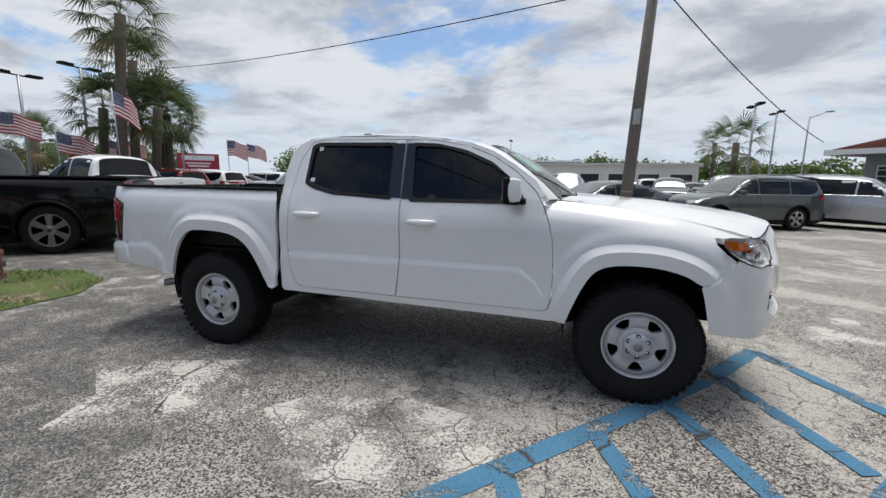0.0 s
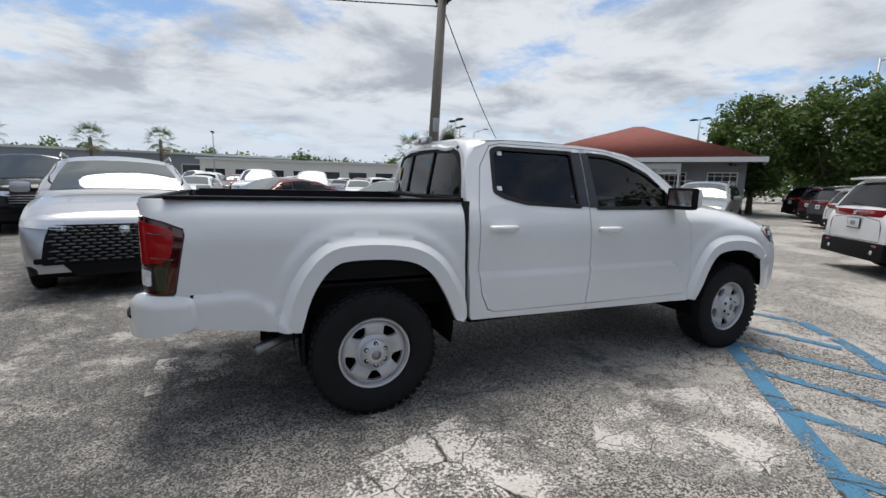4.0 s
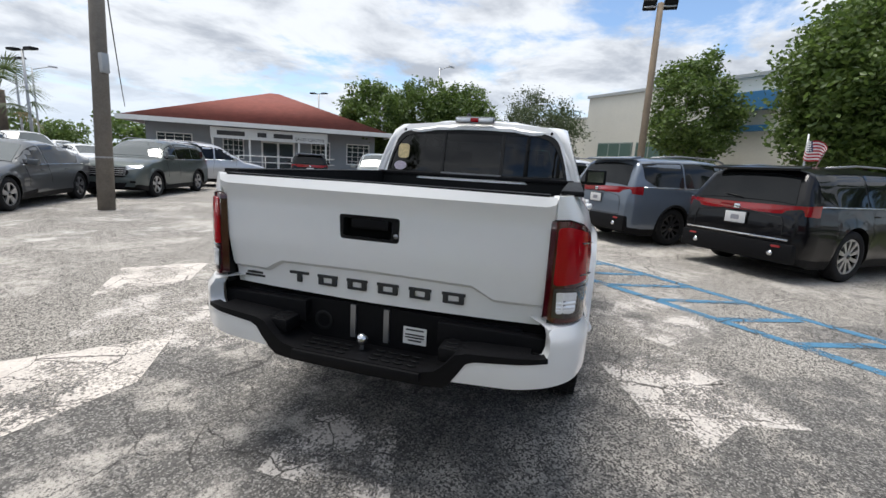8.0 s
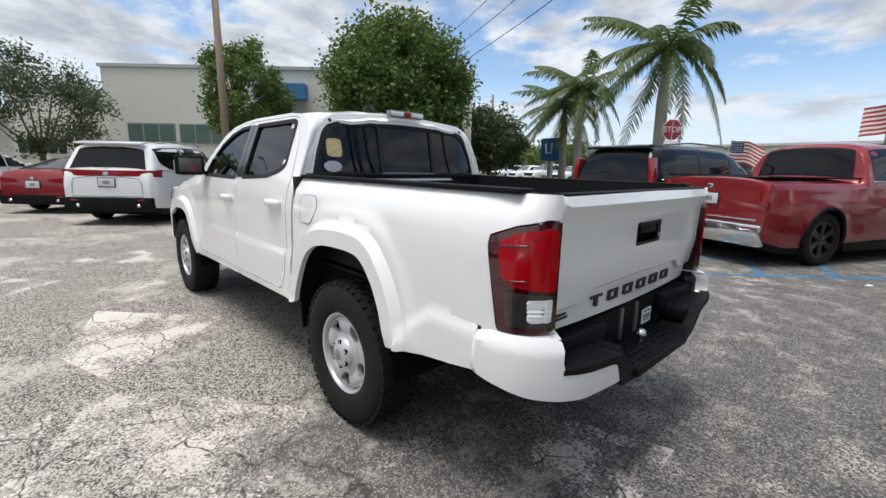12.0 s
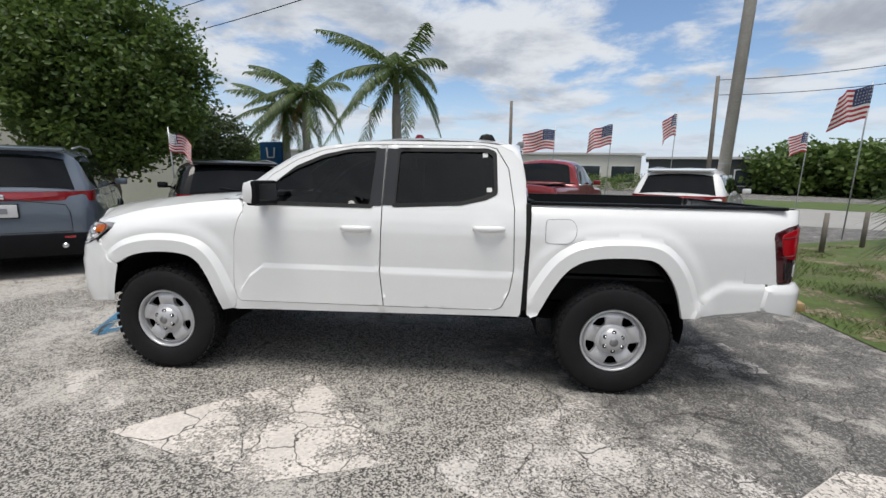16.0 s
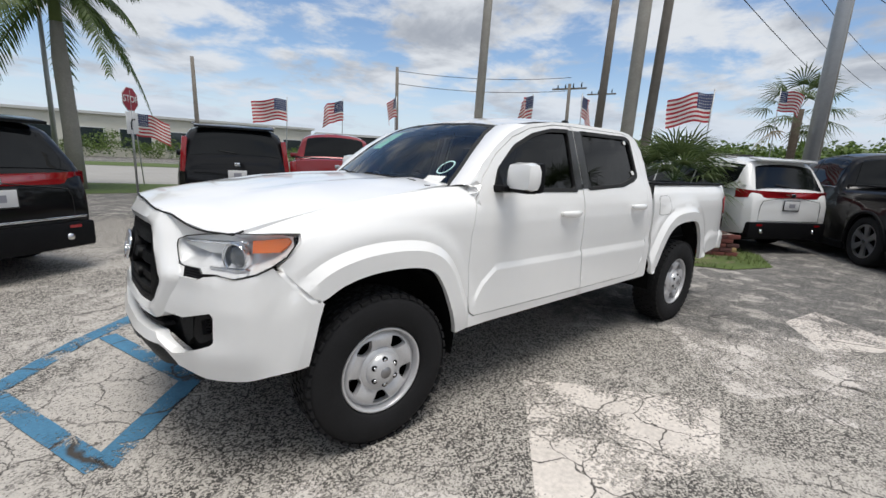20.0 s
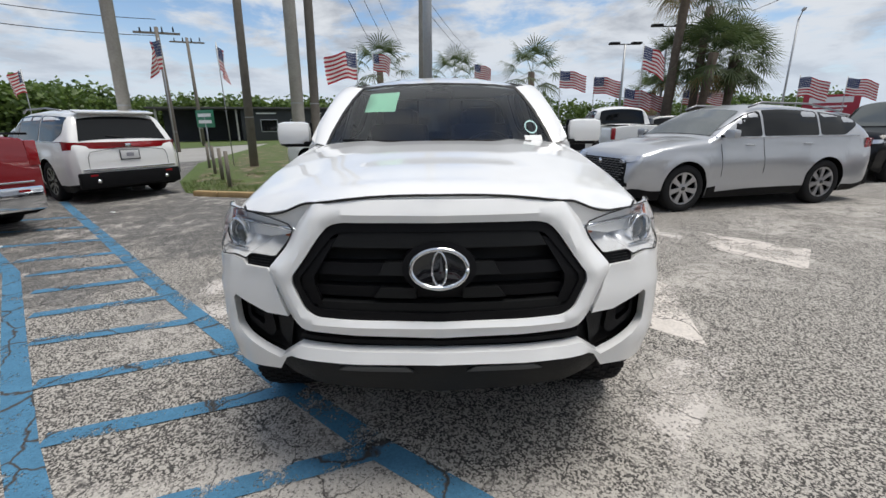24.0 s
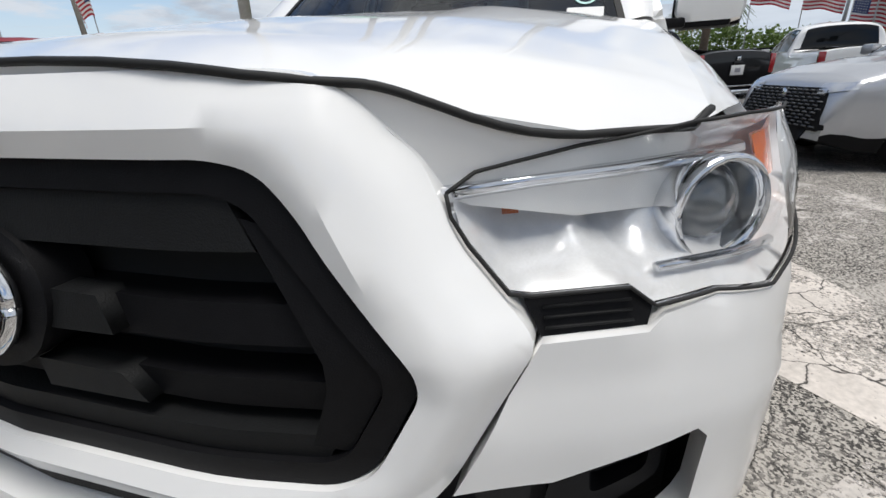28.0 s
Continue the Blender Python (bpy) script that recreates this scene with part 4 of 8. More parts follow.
# tail: gate, lamps, bumper
def gate_x(y, z):
    x = lerp(z, [(0.77, -2.732), (0.84, -2.736), (1.0, -2.762), (1.20, -2.768), (1.235, -2.785), (1.262, -2.796), (1.285, -2.790), (1.295, -2.775)])
    ck = lerp(abs(y), [(0.0, 0.922), (0.44, 0.915), (0.53, 0.866), (0.75, 0.866)])
    return x - 0.019 * sm(ck - 0.008, ck + 0.006, z) + 0.02 * (abs(y) / 0.75) ** 3


GATE = [(0.0, 1.295), (0.738, 1.29), (0.735, 1.22), (0.72, 0.83), (0.715, 0.785), (0.0, 0.775)]
HOLE = rounded([(0.137, 1.162), (-0.137, 1.162), (-0.133, 1.058), (0.133, 1.058)], 0.015, 3)
gate = part("tailgate", panel(sym(GATE), lambda y, z: Vector((gate_x(y, z), y, z)), 0.03, [HOLE], (0.05, 0, 0), False, [[(-0.9, 0.866 + d), (-0.53, 0.866 + d), (-0.44, 0.915 + d), (0.0, 0.922 + d), (0.44, 0.915 + d), (0.53, 0.866 + d), (0.9, 0.866 + d)] for d in (0.007, -0.009)] + [[(-0.9, 1.235), (0.9, 1.235)]]), WHITE, truck, "white tailgate with black handle and dark raised lettering bars")
hnd = part("tailgate_handle", panel(rounded([(0.145, 1.17), (-0.145, 1.17), (-0.141, 1.05), (0.141, 1.05)], 0.018, 3), lambda y, z: Vector((-2.782, y, z)), 0.04, [rounded([(0.12, 1.148), (-0.10, 1.148), (-0.10, 1.072), (0.12, 1.072)], 0.012, 3)], (0.03, 0, 0)), GLOSSBLK, gate)
part("handle_recess", box((-2.73, 0, 1.11), (0.02, 0.26, 0.10)), UNDER, hnd)
part("handle_lever", box((-2.765, 0.0, 1.128), (0.03, 0.17, 0.045), bevel=0.01), BLACKPL, hnd)
part("key_lock", cyl((-2.785, -0.12, 1.088), (-2.77, -0.12, 1.088), 0.010, None, 12), SATIN, hnd)
# raised dark model-name bars, one for each character
for k in range(6):
    y = 0.363 - 0.1455 * k
    bm = bmesh.new()
    add_box(bm, (gate_x(y, 0.85) - 0.004, y, 0.868), (0.012, 0.100, 0.013), bevel=0.003)
    if k:
        add_box(bm, (gate_x(y, 0.85) - 0.004, y + 0.034, 0.848), (0.012, 0.022, 0.040), bevel=0.003)
        add_box(bm, (gate_x(y, 0.85) - 0.004, y - 0.034, 0.848), (0.012, 0.022, 0.040), bevel=0.003)
        add_box(bm, (gate_x(y, 0.85) - 0.004, y, 0.832), (0.012, 0.080, 0.010), bevel=0.003)
    else:
        add_box(bm, (gate_x(y, 0.85) - 0.004, y, 0.846), (0.012, 0.024, 0.042), bevel=0.003)
    part("letter_bar", bm, PRINT, gate)
for z, w in ((0.838, 0.085), (0.822, 0.11)):
    part("dealer_decal_bar", box((gate_x(0.60, z) - 0.002, 0.615, z), (0.003, w, 0.010)), PRINT, gate)
part("gate_cap", box((-2.758, 0, 1.293), (0.05, 1.42, 0.014), bevel=0.005), BLACKPL, gate)
for y in (0.744, -0.744):
    part("gate_gap", box((-2.735, y, 1.04), (0.05, 0.006, 0.52)), SEAL, gate)

TAIL = [(-2.784, 0.742), (-2.770, 0.795), (-2.728, 0.842), (-2.65, 0.868), (-2.52, 0.8845), (-2.30, 0.888)]


def tail(s, z, off=0.0, flip=1):
    p, n = curve_at(s, TAIL)
    if n.x > 0 or n.y < 0:
        n = -n
    inset = 0.888 - lerp(z, [(0.95, 0.888), (1.08, 0.886), (1.16, 0.876), (1.24, 0.855), (1.30, 0.832)]) + 0.35 * max(0.0, z - 1.22)
    p = p + n * off + Vector((0.0, -inset * min(1.0, s / 0.20)))
    return Vector((p.x, flip * p.y, z))


for s in (1, -1):
    part("bed_corner", panel([(0.0, 1.296), (0.43, 1.298), (0.43, 0.80), (0.205, 0.80), (0.222, 0.832), (0.274, 1.12), (0.268, 1.153), (0.17, 1.191), (0.055, 1.214), (0.0, 1.211)], lambda u, z: tail(u, z, 0.0015, s), 0.03, back=(0.03, -0.02 * s, 0)), WHITE, truck)
    T_OUT = [(0.0, 1.205), (0.055, 1.208), (0.17, 1.185), (0.262, 1.148), (0.268, 1.12), (0.215, 0.835), (0.20, 0.822), (0.03, 0.822), (0.0, 0.835)]
    lamp = part("tail_lamp", panel(T_OUT, lambda u, z: tail(u, z, 0.006, s), 0.03, back=(0.02, -0.02 * s, 0)), SMOKE, truck, "red tail lamp with clear reversing lens")
    part("red_lens", panel(rounded([(0.012, 1.182), (0.055, 1.187), (0.15, 1.168), (0.218, 1.140), (0.224, 1.115), (0.205, 1.01), (0.17, 0.985), (0.012, 0.968)], 0.015), lambda u, z: tail(u, z, 0.011, s), 0.025, back=(0.010, -0.010 * s, 0)), REDLENS, lamp)
    for z0, z1 in ((1.128, 1.120), (1.008, 1.000)):
        part("lens_divider", tube([tail(0.115 + 0.012 * k, z0 + (z1 - z0) * k / 9, 0.013, s) for k in range(10)], 0.0035, 5), SMOKE, lamp)
    part("lower_lens", panel(rounded([(0.012, 0.958), (0.19, 0.962), (0.172, 0.842), (0.012, 0.845)], 0.01), lambda u, z: tail(u, z, 0.0095, s), 0.03, back=(0.006, 0, 0)), mat("grey_lamp_lens", (0.035, 0.03, 0.03), 0.1, coat=1.0), lamp)
    part("reversing_lens", panel(rounded([(0.022, 0.945), (0.110, 0.942), (0.104, 0.862), (0.026, 0.862)], 0.01), lambda u, z: tail(u, z, 0.011 + 0.0015 * math.sin(z * 420), s), 0.008, back=(0.006, 0, 0)), CLEARREF, lamp)
part("bed_back_wall", box((-2.69, 0, 0.92), (0.03, 1.62, 0.5)), UNDER, truck)

RB = [(-2.905, 0.0), (-2.905, 0.45), (-2.885, 0.68), (-2.84, 0.79), (-2.76, 0.868), (-2.65, 0.902), (-2.54, 0.905), (-2.4, 0.90)]


def rb(s, z, off=0.0):
    p, n = curve_at(abs(s), RB)
    if n.x > 0:
        n = -n
    n = Vector((-abs(n.x), abs(n.y)))
    p = p + n * (off - 0.4 * max(0, 0.66 - z) ** 1.5 - 0.03 * sm(0.77, 0.82, z))
    return Vector((p.x, p.y if s >= 0 else -p.y, z))


rbump = part("rear_bumper", box((-2.70, 0, 0.66), (0.06, 1.3, 0.20)), BLACKPL, truck, "black step bumper with white end caps")
for s in (1, -1):
    cap = [(s * 0.40, 0.567), (s * 0.46, 0.668), (s * 0.50, 0.675), (s * 0.72, 0.685), (s * 0.765, 0.70), (s * 0.775, 0.73), (s * 0.775, 0.800), (s * 0.80, 0.815), (s * 1.06, 0.812), (s * 1.105, 0.80), (s * 1.120, 0.66), (s * 1.10, 0.635), (s * 0.90, 0.60), (s * 0.65, 0.575)]
    part("bumper_end_cap", panel(cap, lambda u, z: rb(u, z), 0.035, back=(0.06, -0.02 * s, 0)), WHITE, rbump)
    part("cap_gap", box((-2.555, s * 0.862, 0.73), (0.03, 0.04, 0.17)), SEAL, rbump)
    edge_o = [rb(s * (0.775 + 0.041 * k), 0.809) for k in range(9)]
    part("cap_top", strip(edge_o, [Vector((min(-2.60, p.x + 0.13), p.y - s * 0.10, 0.815)) for p in edge_o], 3, Vector((0, 0, 0.004))), WHITE, rbump)
    bm = bmesh.new()
    add_box(bm, (-2.79, s * 0.525, 0.655), (0.15, 0.36, 0.06), bevel=0.012)
    add_box(bm, (-2.745, s * 0.53, 0.70), (0.05, 0.44, 0.10), bevel=0.010)
    step = part("step_pad", bm, BLACKPL, rbump)
    for i in range(3):
        for j in range(6):
            a, b = -2.765 - 0.040 * i, s * (0.365 + 0.065 * j)
            part("tread_rib", tube([(a - 0.008 * math.sin(math.pi * k / 4), b + s * (0.05 * k / 4 - 0.0), 0.687) for k in range(5)], 0.004, 4), DARKPL, step)
FASCIA = [(0.0, 0.585), (0.29, 0.585), (0.345, 0.60), (0.385, 0.635), (0.425, 0.685), (0.47, 0.697), (0.77, 0.708), (0.772, 0.69), (0.50, 0.668), (0.468, 0.655), (0.41, 0.562), (0.38, 0.532), (0.30, 0.522), (0.0, 0.518)]
part("bumper_fascia", panel(sym(FASCIA), lambda u, z: rb(u, z, 0.004), 0.03, back=(0.05, 0, 0)), BLACKPL, rbump)
for s in (1, -1):
    lip = [rb(s * u, z, 0.003) for u, z in ((0.70, 0.707), (0.58, 0.702), (0.47, 0.697), (0.425, 0.685), (0.385, 0.635), (0.345, 0.60), (0.29, 0.585), (0.0, 0.585))]
    part("notch_wall", strip(lip, [p + Vector((0.17, 0, -0.004)) for p in lip], 3), BLACKPL, rbump)
bm = bmesh.new()
add_box(bm, (-2.83, 0, 0.562), (0.17, 0.58, 0.04), bevel=0.01)
low = part("lower_step", bm, BLACKPL, rbump)
for i in range(3):
    for j in range(4):
        for q in (-1, 1):
            part("tread_rib", tube([(-2.79 - 0.04 * i - 0.006 * math.sin(math.pi * k / 4), q * (0.075 + 0.055 * j) + 0.042 * k / 4 - 0.02, 0.590) for k in range(5)], 0.004, 4), DARKPL, low)
bm = bmesh.new()
add_cyl(bm, (-2.80, 0.012, 0.59), (-2.80, 0.012, 0.615), 0.014, 0.012, 14)
bmesh.ops.create_uvsphere(bm, u_segments=18, v_segments=12, radius=0.027, matrix=Matrix.Translation((-2.80, 0.012, 0.632)))
part("hitch_ball", bm, CHROME, rbump, "chrome tow ball")
for y in (0.09, -0.07):
    part("plate_bracket", box((-2.725, y, 0.68), (0.03, 0.025, 0.15)), SATIN, rbump)
part("plate_recess", box((-2.72, 0.02, 0.70), (0.012, 0.30, 0.13)), UNDER, rbump)
stick = part("bumper_label", box((-2.735, -0.203, 0.657), (0.004, 0.105, 0.075)), PAPER, rbump)
for k, (w, z) in enumerate(((0.08, 0.684), (0.085, 0.662), (0.085, 0.65), (0.06, 0.636))):
    part("label_bar", box((-2.738, -0.203, z), (0.002, w, 0.006)), PRINT, stick)
part("fascia_hole", lathe([(0.03, 0.0), (0.042, 0.004), (0.046, 0.0)], 18), DARKPL, rbump).matrix_basis = pose(-2.735, 0.24, 0.66, 0, 0, 90)

# underside, wheel wells, exhaust
bm = bmesh.new()
add_box(bm, (-0.02, 0, 0.56), (2.1, 1.66, 0.08))
add_box(bm, (2.0, 0, 0.53), (0.6, 1.1, 0.08))
for s in (1, -1):
    add_box(bm, (-0.1, s * 0.45, 0.46), (4.3, 0.09, 0.14))
    add_box(bm, (0.05, s * 0.84, 0.525), (2.05, 0.06, 0.05))
for x in (1.618, -1.618):
    add_cyl(bm, (x, -0.75, 0.385), (x, 0.75, 0.385), 0.06)
add_cyl(bm, (-1.618, -0.14, 0.385), (-1.618, 0.14, 0.385), 0.15)
add_box(bm, (-1.4, 0, 0.70), (2.6, 1.5, 0.16))
add_box(bm, (1.62, 0, 0.80), (1.0, 1.1, 0.42))
part("underbody", bm, UNDER, truck)
for s in (1, -1):
    for cx, zc, rr, a0 in ((1.612, 0.46, 0.46, 0.06), (-1.585, 0.50, 0.49, -0.08)):
        bm = bmesh.new()
        ring_a, ring_b = [], []
        for k in range(17):
            a = math.pi * (a0 + (1.08 - a0) * k / 16)
            p = (cx + rr * math.cos(a), zc + rr * math.sin(a))
            ring_a.append(bm.verts.new((p[0], s * 0.885, p[1])))
            ring_b.append(bm.verts.new((p[0], s * 0.45, p[1])))
        for k in range(16):
            bm.faces.new((ring_a[k], ring_a[k + 1], ring_b[k + 1], ring_b[k]))
        bm.faces.new(ring_b)
        part("wheel_well", bm, UNDER, truck)
part("exhaust_pipe", tube([(-1.9, -0.62, 0.50), (-2.15, -0.70, 0.47), (-2.28, -0.80, 0.45)], 0.032, 10), SATIN, truck)
part("mud_flap", box((-2.03, -0.80, 0.46), (0.02, 0.2, 0.2), bevel=0.005), BLACKPL, truck)

# cabin
bm = bmesh.new()
add_box(bm, (0.93, 0, 1.16), (0.42, 1.45, 0.20), bevel=0.06)
dash = part("dashboard", bm, SEATM, truck)
part("cabin_floor", box((-0.05, 0, 0.62), (1.9, 1.55, 0.04)), SEATM, truck)
part("headliner", box((-0.2, 0, 1.66), (1.35, 1.15, 0.02)), mat("grey_headliner", (0.30, 0.30, 0.29), 0.9), truck)
for x in (0.25, -0.60):
    for s in (1, -1):
        bm = bmesh.new()
        add_box(bm, (x, s * 0.36, 0.82), (0.5, 0.5, 0.18), bevel=0.05)
        add_box(bm, (x - 0.24, s * 0.36, 1.12), (0.14, 0.48, 0.56), bevel=0.05, ry=-12)
        seat = part("seat", bm, SEATM, truck)
        part("head_rest", box((x - 0.32, s * 0.36, 1.45), (0.09, 0.26, 0.17), bevel=0.035), SEATM, seat)
whl = part("steering_wheel", tube([(0, 0.185 * math.cos(a * math.pi / 12), 0.185 * math.sin(a * math.pi / 12)) for a in range(25)], 0.014, 8), BLACKPL, truck)
whl.matrix_basis = pose(0.63, 0.37, 1.17, 0, -25, 0)


def scr_pt(y, z, off=-0.006):
    return Vector((scr_x(y, z) + off, y, z))


part("price_sheet", panel([(-0.49, 1.475), (-0.47, 1.60), (-0.265, 1.61), (-0.285, 1.478)], lambda y, z: scr_pt(y, z), 0.06), MINT, scr, "mint-green sales sheet behind the glass")
part("round_sticker", panel([(0.585 + 0.043 * math.cos(a * 0.393), 1.375 + 0.04 * math.sin(a * 0.393)) for a in range(16)], lambda y, z: scr_pt(y, z, 0.004), 0.03, [[(0.585 + 0.036 * math.cos(a * 0.393), 1.375 + 0.033 * math.sin(a * 0.393)) for a in range(16)]]), mat("teal_ink", (0.45, 0.68, 0.66), 0.6), scr)
part("bar_label", panel([(0.53, 1.29), (0.53, 1.325), (0.645, 1.325), (0.645, 1.29)], lambda y, z: scr_pt(y, z, 0.004), 0.04), PAPER, scr)
part("dash_card", panel([(0.28, 1.272), (0.28, 1.288), (0.47, 1.288), (0.47, 1.272)], lambda y, z: scr_pt(y, z, -0.01), 0.04), PAPER, scr)
part("camera_pod", box((0.50, 0, 1.655), (0.08, 0.10, 0.03), bevel=0.01), BLACKPL, truck)
part("rear_view_mirror", box((0.56, 0, 1.60), (0.02, 0.20, 0.055), bevel=0.01), BLACKPL, truck)

for x in (1.618, -1.618):
    for s in (1, -1):
        wheel(truck, x, s * 0.80, 0.385, 0.386, 0.222, 0.245, s)

# ---- the other cars in the lot ----
ALLOY = mat("alloy_wheel", (0.45, 0.45, 0.46), 0.3, metal=0.8)
DARKALLOY = mat("dark_alloy_wheel", (0.06, 0.06, 0.065), 0.3, metal=0.7, coat=0.4)
CARGLASS = mat("car_window_glass", (0.006, 0.007, 0.008), 0.03, spec=0.3)
CARSCREEN = mat("car_windscreen_glass", (0.07, 0.082, 0.08), 0.03, spec=1.0, coat=0.6)
REDCAR = mat("tail_lamp_red", (0.28, 0.008, 0.012), 0.12, coat=1.0)
LAMPC = mat("car_headlight", (0.55, 0.57, 0.6), 0.12, metal=0.5, coat=1.0)
PLATE = mat("dealer_plate", (0.62, 0.62, 0.62), 0.5, vary=0.05)
GREYLINK = mat("grey_grille_links", (0.10, 0.102, 0.108), 0.3, metal=0.5, coat=0.5)
PROFILES = {
    "coupe": [(-1.0, 0.42), (-0.995, 0.56), (-0.985, 0.635), (-0.965, 0.665), (-0.93, 0.70), (-0.86, 0.79), (-0.78, 0.875), (-0.74, 0.905), (-0.60, 0.945), (-0.35, 0.985), (-0.15, 1.0), (0.02, 0.99), (0.13, 0.952), (0.27, 0.845), (0.40, 0.715), (0.45, 0.685), (0.62, 0.668), (0.80, 0.63), (0.93, 0.575), (0.975, 0.50), (1.0, 0.36)],
    "suv": [(-1.0, 0.44), (-0.995, 0.56), (-0.985, 0.62), (-0.968, 0.655), (-0.94, 0.73), (-0.90, 0.85), (-0.875, 0.925), (-0.855, 0.955), (-0.70, 0.975), (-0.5, 0.988), (-0.2, 1.0), (0.02, 0.988), (0.14, 0.950), (0.28, 0.84), (0.42, 0.69), (0.47, 0.665), (0.70, 0.635), (0.86, 0.585), (0.94, 0.53), (0.98, 0.46), (1.0, 0.36)],
    "wagon": [(-1.0, 0.52), (-0.99, 0.62), (-0.975, 0.70), (-0.945, 0.86), (-0.92, 0.93), (-0.88, 0.968), (-0.7, 0.99), (-0.3, 1.0), (0.02, 0.99), (0.14, 0.955), (0.26, 0.84), (0.37, 0.705), (0.42, 0.68), (0.80, 0.645), (0.92, 0.60), (0.975, 0.52), (1.0, 0.38)],
    "sedan": [(-1.0, 0.50), (-0.985, 0.66), (-0.95, 0.735), (-0.80, 0.765), (-0.66, 0.84), (-0.46, 0.95), (-0.2, 1.0), (0.02, 0.985), (0.14, 0.94), (0.30, 0.80), (0.42, 0.69), (0.47, 0.665), (0.72, 0.61), (0.88, 0.55), (0.96, 0.47), (1.0, 0.36)],
    "van": [(-1.0, 0.5), (-0.99, 0.64), (-0.96, 0.78), (-0.91, 0.93), (-0.86, 0.965), (-0.7, 0.985), (-0.3, 1.0), (0.12, 0.975), (0.25, 0.93), (0.42, 0.76), (0.58, 0.62), (0.64, 0.60), (0.85, 0.54), (0.95, 0.46), (1.0, 0.34)],
    "box": [(-1.0, 0.56), (-0.985, 0.75), (-0.97, 0.93), (-0.94, 0.985), (-0.6, 1.0), (0.05, 0.995), (0.10, 0.98), (0.20, 0.80), (0.27, 0.67), (0.30, 0.66), (0.88, 0.62), (0.93, 0.58), (0.98, 0.50), (1.0, 0.4)],
    "pickup": [(-1.0, 0.60), (-0.995, 0.665), (-0.98, 0.675), (-0.30, 0.675), (-0.285, 0.70), (-0.26, 0.93), (-0.22, 0.975), (-0.05, 1.0), (0.12, 0.985), (0.20, 0.95), (0.33, 0.78), (0.42, 0.67), (0.46, 0.655), (0.80, 0.63), (0.93, 0.60), (0.98, 0.53), (1.0, 0.42)],
}


def car_shape(kind, L, W, H, clear):
    prof = [(u * L / 2, z * H) for u, z in PROFILES[kind]]
    belt = {"pickup": 0.655, "box": 0.655, "coupe": 0.675, "suv": 0.64, "wagon": 0.635}.get(kind, 0.62) * H

    def top(x):
        return lerp(x, prof)

    def half(x, z):
        u = abs(x) / (L / 2)
        w = W / 2 * lerp(u, [(0, 1), (0.72, 1.0), (0.88, 0.975), (0.95, 0.94), (1.0, 0.84 if kind not in ("pickup", "box") else 0.90)])
        w *= lerp(z / H, [(0.10, 0.90), (0.17, 0.955), (0.28, 0.99), (0.42, 1.0), (0.50, 0.99), (0.56, 0.965), (0.66, 0.945)])
        # a scooped door below the shoulder
        w -= 0.022 * math.exp(-((z / H - 0.31) / 0.06) ** 2) * sm(0.75, 0.45, u)
        zt = top(x)
        c = max(0.0, min(1.0, (zt - belt) / (0.25 * H)))
        zs = belt * c + (zt - 0.10 * H) * (1 - c)
        if z > zs:
            q = max(0.0, min(1.0, (z - zs) / (zt - zs)))
            w *= (1 - 0.20 * c * q) * math.sqrt(max(0.0, 1 - q ** (5 + 5 * c)))
        return w
    return top, half, belt, prof


CAR_WHEELS = {}


def car_wheel(parent, x, y, R, rimR, w, side, face, spokes):
    key = (round(R, 3), face.name, spokes)
    if key not in CAR_WHEELS:
        tyre = wheel(parent, x, y, R, R, rimR, w, side, steel=False, face=face, spokes=spokes, width=0.40, tread=False)
        CAR_WHEELS[key] = tyre
    else:
        src = CAR_WHEELS[key]
        tyre = src.copy()
        scene.collection.objects.link(tyre)
        tyre.parent = parent
        for c in src.children:
            d = c.copy()
            scene.collection.objects.link(d)
            d.parent = tyre
    tyre.matrix_basis = pose(x, y, R, 0, 0, 0 if side > 0 else 180)
    return tyre


